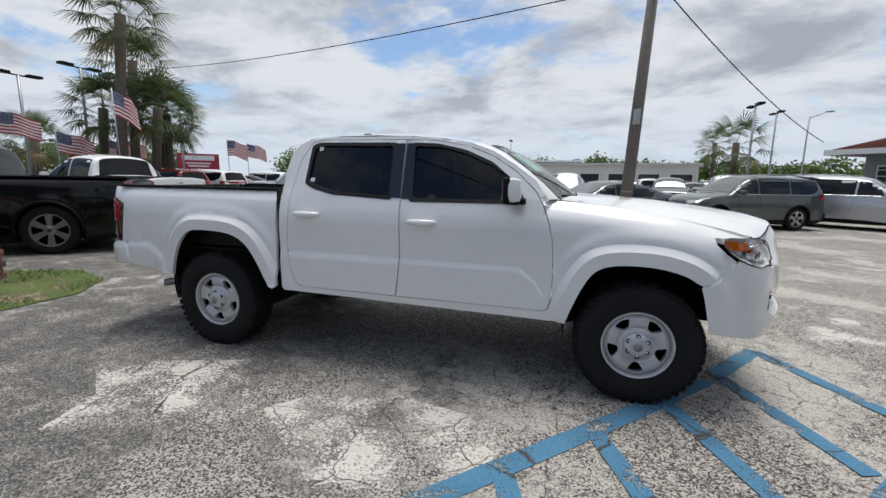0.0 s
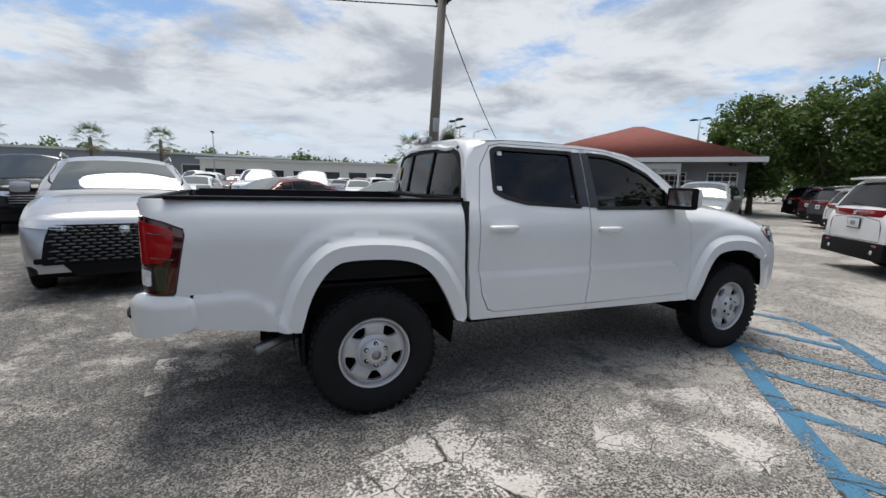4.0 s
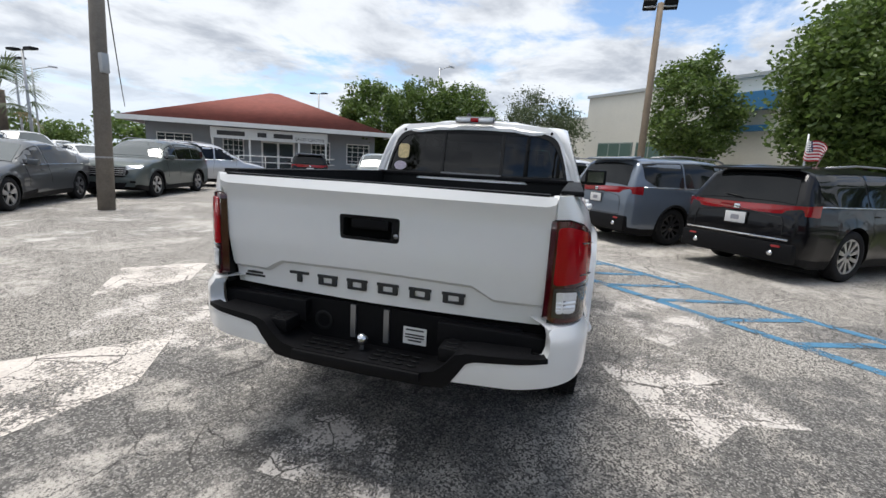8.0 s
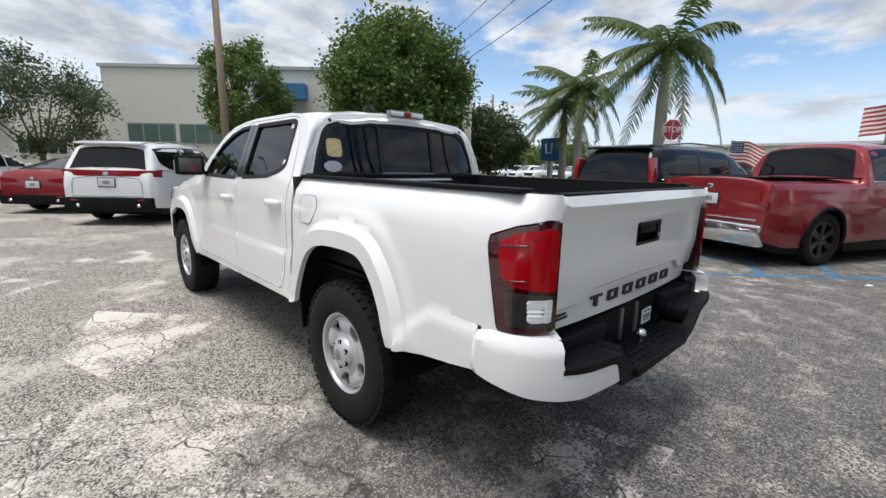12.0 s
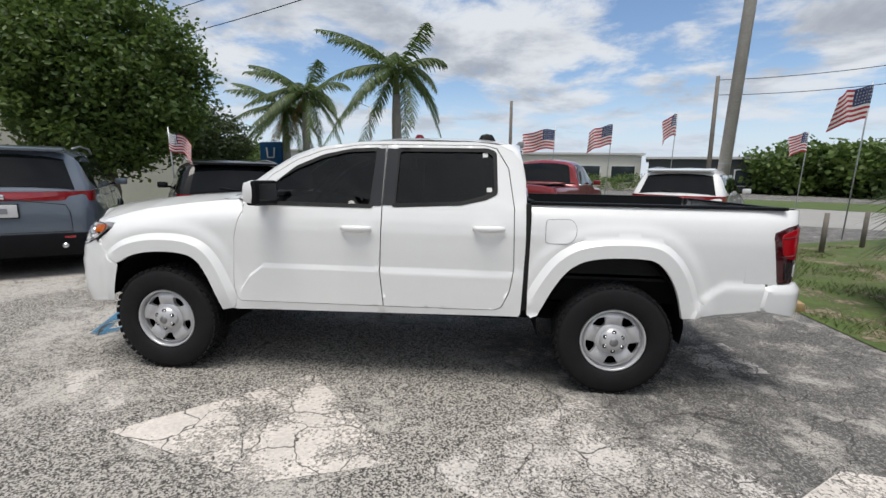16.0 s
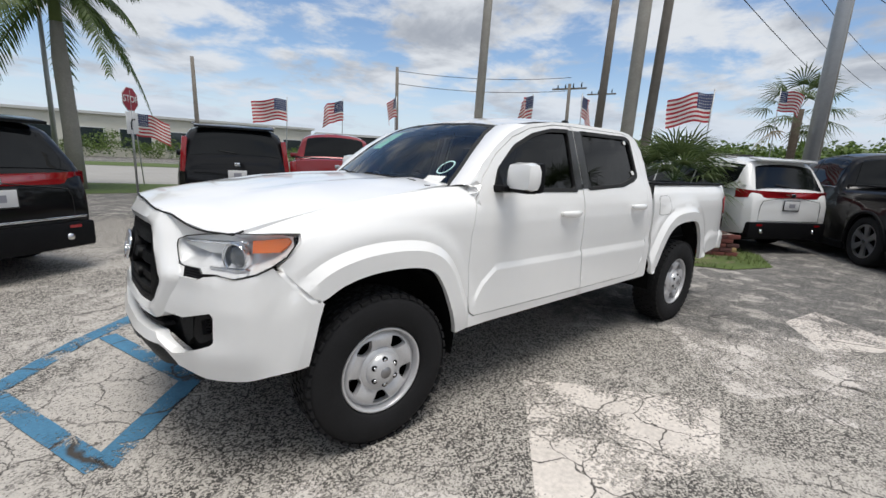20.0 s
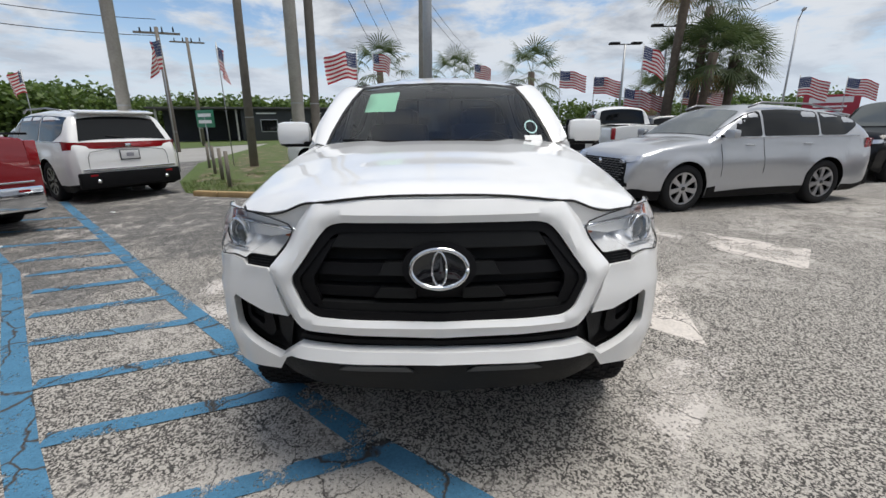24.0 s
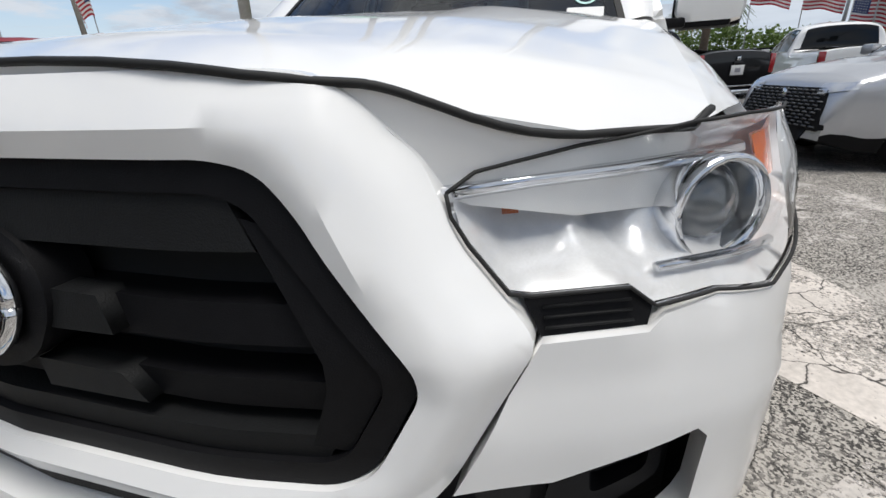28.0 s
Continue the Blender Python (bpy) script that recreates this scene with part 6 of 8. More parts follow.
def asphalt():
    m = bpy.data.materials.new("worn_asphalt")
    m.use_nodes = True
    nt = m.node_tree
    b = nt.nodes["Principled BSDF"]
    tc = nt.nodes.new("ShaderNodeTexCoord")
    P = tc.outputs["Object"]

    def noise_(scale, detail=4, rough=0.55, vec=P, dist=0.0):
        n = nt.nodes.new("ShaderNodeTexNoise")
        for k, v in (("Scale", scale), ("Detail", detail), ("Roughness", rough), ("Distortion", dist)):
            n.inputs[k].default_value = v
        nt.links.new(vec, n.inputs["Vector"])
        return n.outputs

    def rng_(src, a, b_, lo=0.0, hi=1.0):
        r = nt.nodes.new("ShaderNodeMapRange")
        r.interpolation_type = "SMOOTHSTEP"
        for i, v in enumerate((a, b_, lo, hi)):
            r.inputs[i + 1].default_value = v
        nt.links.new(src, r.inputs[0])
        return r.outputs[0]

    def op(kind, a, c):
        n = nt.nodes.new("ShaderNodeMath")
        n.operation = kind
        for s, v in ((n.inputs[0], a), (n.inputs[1], c)):
            if isinstance(v, (int, float)):
                s.default_value = v
            else:
                nt.links.new(v, s)
        return n.outputs[0]

    def mix(f, a, c):
        n = nt.nodes.new("ShaderNodeMix")
        n.data_type = "RGBA"
        for s, v in ((n.inputs[0], f), (n.inputs[6], a), (n.inputs[7], c)):
            if isinstance(v, tuple):
                s.default_value = (*v, 1)
            elif isinstance(v, float):
                s.default_value = v
            else:
                nt.links.new(v, s)
        return n.outputs[2]

    sep = nt.nodes.new("ShaderNodeSeparateXYZ")
    nt.links.new(P, sep.inputs[0])
    # stones of the aggregate, two sizes
    vor = nt.nodes.new("ShaderNodeTexVoronoi")
    vor.inputs["Scale"].default_value = 118
    nt.links.new(P, vor.inputs["Vector"])
    vsep = nt.nodes.new("ShaderNodeSeparateColor")
    nt.links.new(vor.outputs["Color"], vsep.inputs[0])
    fine = noise_(300, 2, 0.6)[0]
    mid = noise_(9, 5, 0.6)[0]
    large = noise_(0.55, 6, 0.6, dist=0.4)[0]
    huge = noise_(0.11, 4, 0.55)[0]
    base = mix(rng_(vsep.outputs[0], 0.28, 0.72), (0.034, 0.031, 0.028), (0.46, 0.428, 0.382))
    base = mix(rng_(fine, 0.45, 0.75, 0.0, 0.45), base, (0.26, 0.245, 0.225))
    # pale worn binder
    wear = op("ADD", large, op("MULTIPLY", mid, 0.35))
    pale = rng_(wear, 0.66, 0.80)
    grit = rng_(op("ADD", fine, op("MULTIPLY", vsep.outputs[1], 0.5)), 0.50, 0.80, 0.15, 1.0)
    base = mix(op("MULTIPLY", op("MULTIPLY", pale, grit), 0.85), base, (0.52, 0.485, 0.44))
    # dark sealed stretch on the rear side of the lot
    slope = op("ADD", op("MULTIPLY", sep.outputs[1], -0.11), op("MULTIPLY", sep.outputs[0], -0.21))
    slope = op("ADD", slope, op("MULTIPLY", op("SUBTRACT", op("ADD", large, op("MULTIPLY", mid, 0.25)), 0.6), 2.6))
    dark = rng_(slope, 0.16, 0.50, 0.0, 0.86)
    scuff = rng_(op("ADD", noise_(3.2, 8, 0.72)[0], op("MULTIPLY", fine, 0.30)), 0.64, 0.76, 1.0, 0.15)
    base = mix(op("MULTIPLY", dark, scuff), base, mix(rng_(vsep.outputs[2], 0.55, 1.0), (0.042, 0.041, 0.040), (0.27, 0.26, 0.245)))
    # far lot fades to an even tone
    oil = rng_(noise_(0.9, 5, 0.7)[0], 0.66, 0.74, 0.0, 0.6)
    base = mix(oil, base, (0.05, 0.048, 0.046))
    # cracks: long ones and a crazed net
    warp = nt.nodes.new("ShaderNodeVectorMath")
    warp.operation = "MULTIPLY_ADD"
    warp.inputs[1].default_value = (0.30, 0.30, 0.0)
    nt.links.new(noise_(3.0, 5, 0.65)[1], warp.inputs[0])
    nt.links.new(P, warp.inputs[2])

    def cracks(scale, width):
        v = nt.nodes.new("ShaderNodeTexVoronoi")
        v.feature = "DISTANCE_TO_EDGE"
        v.inputs["Scale"].default_value = scale
        nt.links.new(warp.outputs[0], v.inputs["Vector"])
        return rng_(v.outputs[0], 0.0, width, 1.0, 0.0)
    long_ = op("MULTIPLY", op("MULTIPLY", cracks(0.45, 0.0024), 0.85), rng_(noise_(0.35, 3)[0], 0.42, 0.56))
    net = op("MULTIPLY", cracks(2.6, 0.013), rng_(noise_(0.6, 3)[0], 0.44, 0.56, 0.0, 0.85))
    crack = op("MAXIMUM", long_, net)
    base = mix(crack, base, (0.035, 0.032, 0.03))
    nt.links.new(base, b.inputs["Base Color"])
    b.inputs["Roughness"].default_value = 0.88
    h = op("SUBTRACT", op("ADD", op("MULTIPLY", vor.outputs["Distance"], -0.5), op("MULTIPLY", fine, 0.4)), op("MULTIPLY", crack, 1.6))
    bp = nt.nodes.new("ShaderNodeBump")
    bp.inputs["Strength"].default_value, bp.inputs["Distance"].default_value = 0.7, 0.008
    nt.links.new(h, bp.inputs["Height"])
    nt.links.new(bp.outputs[0], b.inputs["Normal"])
    return m


def ragged(name, color, keep, scale=5.0, rough=0.85, tone=0.25, crazed=0.0):
    """A worn coat that has flaked off in places."""
    m = mat(name, color, rough, vary=tone, scale=scale * 2, bump=0.3, bscale=150)
    nt = m.node_tree
    b = nt.nodes["Principled BSDF"]
    tc = nt.nodes.new("ShaderNodeTexCoord")
    n1, n2 = nt.nodes.new("ShaderNodeTexNoise"), nt.nodes.new("ShaderNodeTexNoise")
    for n, sc, d in ((n1, scale, 8), (n2, scale * 22, 3)):
        n.inputs["Scale"].default_value, n.inputs["Detail"].default_value, n.inputs["Roughness"].default_value = sc, d, 0.65
        nt.links.new(tc.outputs["Object"], n.inputs["Vector"])
    s = nt.nodes.new("ShaderNodeMath")
    s.operation = "MULTIPLY_ADD"
    s.inputs[1].default_value = 0.62
    nt.links.new(n2.outputs[0], s.inputs[0])
    nt.links.new(n1.outputs[0], s.inputs[2])
    r = nt.nodes.new("ShaderNodeMapRange")
    for i, v in enumerate((keep - 0.05, keep + 0.05, 1.0, 0.0)):
        r.inputs[i + 1].default_value = v
    nt.links.new(s.outputs[0], r.inputs[0])
    nt.links.new(r.outputs[0], b.inputs["Alpha"])
    if crazed:
        wv = nt.nodes.new("ShaderNodeVectorMath")
        wv.operation = "MULTIPLY_ADD"
        wv.inputs[1].default_value = (0.22, 0.22, 0.0)
        n3 = nt.nodes.new("ShaderNodeTexNoise")
        n3.inputs["Scale"].default_value, n3.inputs["Detail"].default_value = 4.0, 5
        nt.links.new(tc.outputs["Object"], n3.inputs["Vector"])
        nt.links.new(n3.outputs[1], wv.inputs[0])
        nt.links.new(tc.outputs["Object"], wv.inputs[2])
        vo = nt.nodes.new("ShaderNodeTexVoronoi")
        vo.feature = "DISTANCE_TO_EDGE"
        vo.inputs["Scale"].default_value = crazed
        nt.links.new(wv.outputs[0], vo.inputs["Vector"])
        cr_ = nt.nodes.new("ShaderNodeMapRange")
        for i, v in enumerate((0.004, 0.016, 1.0, 0.0)):
            cr_.inputs[i + 1].default_value = v
        nt.links.new(vo.outputs[0], cr_.inputs[0])
        mx = nt.nodes.new("ShaderNodeMix")
        mx.data_type = "RGBA"
        mx.inputs[7].default_value = (0.05, 0.045, 0.04, 1)
        src = b.inputs["Base Color"].links[0].from_socket
        nt.links.new(cr_.outputs[0], mx.inputs[0])
        nt.links.new(src, mx.inputs[6])
        nt.links.new(mx.outputs[2], b.inputs["Base Color"])
    return m


bm = bmesh.new()
bmesh.ops.create_grid(bm, x_segments=1, y_segments=1, size=1500)
tagged(part("ground", bm, asphalt()), kind="structure")


def flat_poly(name, pts, z, material, label="", kind="structure"):
    bm = bmesh.new()
    bm.faces.new([bm.verts.new((x, y, z)) for x, y in pts])
    ob = part(name, bm, material)
    return tagged(ob, label, kind=kind)


BLUEP = ragged("worn_blue_paint", (0.062, 0.185, 0.30), 0.885, 4.0, crazed=1.6)
PALE = ragged("pale_worn_coat", (0.60, 0.55, 0.50), 0.845, 2.2, crazed=3.2)
PALE2 = ragged("thin_pale_coat", (0.56, 0.52, 0.48), 0.785, 2.6, crazed=2.6)
OLDW = ragged("old_white_line", (0.52, 0.495, 0.455), 0.775, 3.0)


strokes = iter(range(9999))


def stroke(name, a, b, w, z, material):
    z += 0.00012 * next(strokes)
    a, b = Vector(a), Vector(b)
    d = (b - a).normalized()
    n = Vector((-d.y, d.x)) * w / 2
    return flat_poly(name, [(a + n)[:], (b + n)[:], (b - n)[:], (a - n)[:]], z, material)


A_LINE = [(-4.6, -7.45), (-3.9, -6.74), (-1.57, -4.35), (-0.04, -2.80), (0.90, -1.80), (1.81, -0.82), (2.29, -0.26), (2.74, 0.36)]
for p, q in zip(A_LINE, A_LINE[1:]):
    stroke("road_marking", p, q, 0.13, 0.004, BLUEP)
B_LINE = [(-2.9, -7.5), (-2.05, -6.61), (-0.22, -4.30), (1.18, -2.95), (2.24, -1.92), (2.82, -1.30), (3.22, -0.70)]
for p, q in zip(B_LINE, B_LINE[1:]):
    stroke("road_marking", p, q, 0.13, 0.004, BLUEP)
for p, q in (((-3.1, -5.85), (-2.75, -6.9)), ((-2.35, -5.1), (-2.0, -6.2)), ((-1.57, -4.35), (-1.25, -5.4)), ((-0.95, -3.75), (-0.62, -4.65)), ((-0.50, -3.25), (-0.16, -4.10)), ((-0.04, -2.80), (0.30, -3.62)), ((0.42, -2.30), (0.80, -3.18)), ((0.90, -1.80), (1.24, -2.78)), ((1.36, -1.33), (1.74, -2.30)), ((1.81, -0.82), (2.20, -1.85)), ((2.29, -0.30), (2.66, -1.32)), ((2.74, 0.36), (3.20, -0.68))):
    stroke("road_marking", p, q, 0.11, 0.004, BLUEP)
for i, (pts, m_) in enumerate((
        ([(1.38, 1.72), (0.50, 0.88), (-0.31, 1.80), (0.33, 2.02)], PALE), ([(-0.45, 1.86), (-1.04, 1.20), (-1.42, 1.02), (-2.45, 1.95), (-1.60, 2.42), (-0.62, 1.96)], PALE2),
        ([(-0.76, 2.5), (-0.45, 2.05), (-1.3, 2.25), (-1.95, 2.0), (-2.4, 2.6), (-1.5, 3.2)], PALE2), ([(-2.2, -1.5), (-1.14, -1.1), (-0.6, -1.8), (-1.3, -2.15)], PALE2),
        ([(-0.58, -1.68), (-0.19, -1.2), (0.75, -1.40), (0.98, -1.45), (0.71, -2.05), (0.08, -2.2)], PALE2), ([(-2.75, 2.6), (-2.0, 2.0), (-2.6, 1.6), (-3.3, 1.7)], PALE), ([(-1.61, 3.42), (-0.76, 4.16), (-0.08, 3.57), (-0.87, 3.08)], PALE),
        ([(-1.95, 1.95), (-1.38, 2.4), (-1.35, 2.2), (-1.83, 1.70)], PALE2), ([(-2.98, 0.43), (-2.40, 0.50), (-2.45, -0.03), (-2.95, -0.2)], PALE2), ([(-1.07, -1.23), (-0.95, -1.85), (-1.6, -2.25), (-1.8, -1.48)], PALE2),
        ([(2.05, 0.90), (1.35, 1.62), (1.55, 1.80), (2.40, 0.98)], PALE2), ([(2.9, 1.9), (2.3, 2.5), (3.3, 3.4), (3.9, 2.7)], PALE2), ([(0.4, 3.9), (1.4, 4.6), (2.0, 3.9), (1.1, 3.2)], PALE2), ([(3.4, 0.6), (4.4, 0.9), (4.2, 1.8), (3.3, 1.4)], PALE2))):
    flat_poly("worn_patch", pts, 0.0025 + 0.00008 * i, m_)
# pale patches of the old bays, in a leaning chequer across the lot
U_, V_ = Vector((math.cos(radians(-31)), math.sin(radians(-31)))), Vector((math.cos(radians(38)), math.sin(radians(38))))
rgp = random.Random(12)
for a in range(-7, 12):
    for b in range(1, 12):
        c = Vector((3.2, 4.4)) + U_ * (1.62 * a + 0.2 * (b % 3)) + V_ * (1.9 * b - 1.9)
        if c.y < 3.9 or c.x > 17 or c.x < -9 or rgp.random() < 0.22:
            continue
        lu, lv = rgp.uniform(1.05, 1.5), rgp.uniform(0.55, 1.15)
        p = [c + U_ * lu * i + V_ * lv * j for i, j in ((0, 0), (1, rgp.uniform(-0.1, 0.1)), (1, 1), (0, 1 + rgp.uniform(-0.1, 0.1)))]
        flat_poly("old_bay_patch", [v[:] for v in p], 0.0018 + 0.00001 * (a + 8) + 0.0002 * (b % 2), OLDW)

GRASS = mat("grass_ground", (0.075, 0.11, 0.025), 0.95, vary=0.45, scale=2.2, bump=0.6, bscale=60)
DIRT = ragged("bare_sand", (0.26, 0.21, 0.14), 0.745, 1.3)
CONC = mat("pale_concrete", (0.42, 0.40, 0.36), 0.85, vary=0.12, scale=1.5, bump=0.2, bscale=80)
VERGE = [(-4.35, -1.3), (-4.3, -0.2), (-4.75, 0.45), (-5.6, 0.75), (-6.6, 0.3), (-7.2, -0.5), (-8.2, -2.2), (-9.2, -3.6), (-40, -4.0), (-40, -16.0), (-13.5, -9.6), (-7.6, -6.9), (-5.6, -5.6), (-5.09, -4.6), (-4.6, -2.44)]
flat_poly("grass_verge", VERGE, 0.010, GRASS)
flat_poly("sand_wear", [(x * 0.96 - 0.25, y * 0.9 - 0.3) for x, y in VERGE], 0.014, DIRT)
flat_poly("grass_verge", [(6.2, -7.4), (4.0, -9.2), (3.0, -13.2), (-2.5, -13.8), (-8.0, -12.3), (-8.6, -14.6), (8, -19), (30, -27), (30, -23), (12, -11.5), (8.5, -8.0)], 0.010, GRASS)
flat_poly("sand_wear", [(6.0, -8.0), (4.2, -9.6), (3.4, -13), (12, -17), (10, -10.5)], 0.014, DIRT)
# the street beyond the verge
flat_poly("road", [(-24, -17.5), (-90, 5.0), (-90, 20.0), (-14.4, -10.6), (0, -16.8), (30, -27.6), (90, -48), (90, -66), (30, -43), (-6, -31.5)], 0.006, mat("pale_street", (0.30, 0.29, 0.27), 0.9, vary=0.12, scale=0.5, bump=0.2, bscale=60))
flat_poly("grass_verge", [(-90, 4.6), (-24, -17.9), (-6, -32), (30, -43.5), (90, -66), (90, -76), (28, -50), (-8, -39), (-34, -27), (-90, -8)], 0.012, GRASS)
# timber-edged kerb by the truck's tail
KERB = mat("ochre_concrete_kerb", (0.36, 0.25, 0.12), 0.85, vary=0.3, scale=6, bump=0.4, bscale=40)
kline = [(-5.25, -5.2), (-5.07, -4.6), (-4.83, -3.5), (-4.60, -2.44), (-4.36, -1.32)]
for p, q in zip(kline, kline[1:]):
    d = Vector(q) - Vector(p)
    tagged(part("kerb", box(((p[0] + q[0]) / 2, (p[1] + q[1]) / 2, 0.05), (d.length - 0.01, 0.14, 0.12), rz=math.degrees(math.atan2(d.y, d.x)), bevel=0.03), KERB), kind="structure")
for p, q in (((-6.3, -0.05), (-7.3, -0.75)), ((-7.32, -0.77), (-8.4, -1.6))):
    d = Vector(q) - Vector(p)
    tagged(part("kerb", box(((p[0] + q[0]) / 2, (p[1] + q[1]) / 2, 0.05), (d.length - 0.01, 0.15, 0.12), rz=math.degrees(math.atan2(d.y, d.x)), bevel=0.03), KERB), kind="structure")

# ---- plants ----


def leaf_mat(name, c1, c2):
    m = bpy.data.materials.new(name)
    m.use_nodes = True
    nt = m.node_tree
    b = nt.nodes["Principled BSDF"]
    g = nt.nodes.new("ShaderNodeNewGeometry")
    mx = nt.nodes.new("ShaderNodeMix")
    mx.data_type = "RGBA"
    mx.inputs[6].default_value, mx.inputs[7].default_value = (*c1, 1), (*c2, 1)
    nt.links.new(g.outputs["Random Per Island"], mx.inputs[0])
    nt.links.new(mx.outputs[2], b.inputs["Base Color"])
    b.inputs["Roughness"].default_value = 0.5
    tl = nt.nodes.new("ShaderNodeBsdfTranslucent")
    nt.links.new(mx.outputs[2], tl.inputs[0])
    ms = nt.nodes.new("ShaderNodeMixShader")
    ms.inputs[0].default_value = 0.40
    out = nt.nodes["Material Output"]
    nt.links.new(b.outputs[0], ms.inputs[1])
    nt.links.new(tl.outputs[0], ms.inputs[2])
    nt.links.new(ms.outputs[0], out.inputs[0])
    return m


LEAF = leaf_mat("broad_leaves", (0.055, 0.10, 0.022), (0.15, 0.22, 0.05))
LEAF2 = leaf_mat("dusty_leaves", (0.05, 0.075, 0.03), (0.10, 0.13, 0.06))
FROND = leaf_mat("palm_fronds", (0.055, 0.095, 0.022), (0.13, 0.18, 0.055))
FAN = leaf_mat("fan_palm_leaves", (0.035, 0.065, 0.022), (0.10, 0.135, 0.05))
DRYF = leaf_mat("dry_fronds", (0.20, 0.13, 0.05), (0.32, 0.23, 0.10))
BARK = mat("grey_brown_bark", (0.13, 0.105, 0.08), 0.9, vary=0.3, scale=5, bump=0.8, bscale=25)
PALMTR = mat("grey_palm_trunk", (0.30, 0.285, 0.26), 0.85, vary=0.15, scale=3, bump=0.3, bscale=20)
SABTR = mat("brown_palm_trunk", (0.115, 0.09, 0.07), 0.95, vary=0.35, scale=7, bump=0.9, bscale=18)


def from_quads(name, verts, faces, material, parent):
    me = bpy.data.meshes.new(name)
    me.from_pydata(verts, [], faces)
    me.materials.append(material)
    ob = new(name, me)
    ob.parent = parent
    return ob


def leafy_tree(x, y, h, r, label, seed, leaves=9000, leaf=0.16, trunk=0.22, bare=0.28, material=LEAF, gaps=0.0, group="trees"):
    rg = random.Random(seed)
    root = thing("tree", label, "tree", pose(x, y, 0), group)
    bm = bmesh.new()
    fork = h * bare
    tube([(0, 0, -0.05), (0.03 * h * rg.uniform(-1, 1), 0, fork * 0.5), (0, 0, fork)], [trunk, trunk * 0.8, trunk * 0.7], 9, bm)
    tips = []
    for k in range(9):
        a = 2 * math.pi * k / 9 + rg.uniform(-0.3, 0.3)
        e = rg.uniform(0.35, 0.9) * r
        tip = Vector((e * math.cos(a), e * math.sin(a), fork + (h - fork) * rg.uniform(0.35, 0.85)))
        tube([(0, 0, fork * 0.9), tip * 0.45 + Vector((0, 0, fork * 0.35)), tip], [trunk * 0.5, trunk * 0.28, trunk * 0.08], 6, bm)
        tips.append(tip)
    part("trunk", bm, BARK, root)
    clumps = []
    n = max(30, leaves // 55)
    cz = fork + (h - fork) * 0.50
    hz = (h - fork) * 0.56
    lob = [(rg.uniform(0, 6.28), rg.uniform(-0.5, 0.9), rg.uniform(0.75, 1.12)) for _ in range(12)]
    while len(clumps) < n:
        d = Vector((rg.gauss(0, 1), rg.gauss(0, 1), rg.gauss(0, 1))).normalized()
        k = 1.0
        for a, zz, s in lob:
            if (d - Vector((math.cos(a) * math.sqrt(max(0, 1 - zz * zz)), math.sin(a) * math.sqrt(max(0, 1 - zz * zz)), zz))).length < 0.6:
                k = s
        rr = rg.uniform(0.45, 1.0) ** 0.6 * k
        c = Vector((d.x * r * rr, d.y * r * rr, cz + d.z * hz * rr))
        if gaps and noise.noise(c * (1.6 / max(1, r))) < gaps - 0.3:
            continue
        clumps.append(c)
    verts, faces = [], []
    per = leaves // n
    cr = 0.17 * r
    for c in clumps:
        for _ in range(per):
            p = c + Vector((rg.gauss(0, 1), rg.gauss(0, 1), rg.gauss(0, 0.8))) * cr * 0.5
            q = Euler((rg.uniform(-1.2, 1.2), rg.uniform(-1.2, 1.2), rg.uniform(0, 6.28))).to_matrix()
            s = leaf * rg.uniform(0.6, 1.3)
            o = len(verts)
            for dx, dy, dz in ((0, -0.5, 0), (0.28, 0, 0.06), (0, 0.5, 0), (-0.28, 0, 0.06)):
                verts.append(tuple(p + q @ Vector((dx * s, dy * s, dz * s))))
            faces.append((o, o + 1, o + 2, o + 3))
    from_quads("crown", verts, faces, material, root)
    return root


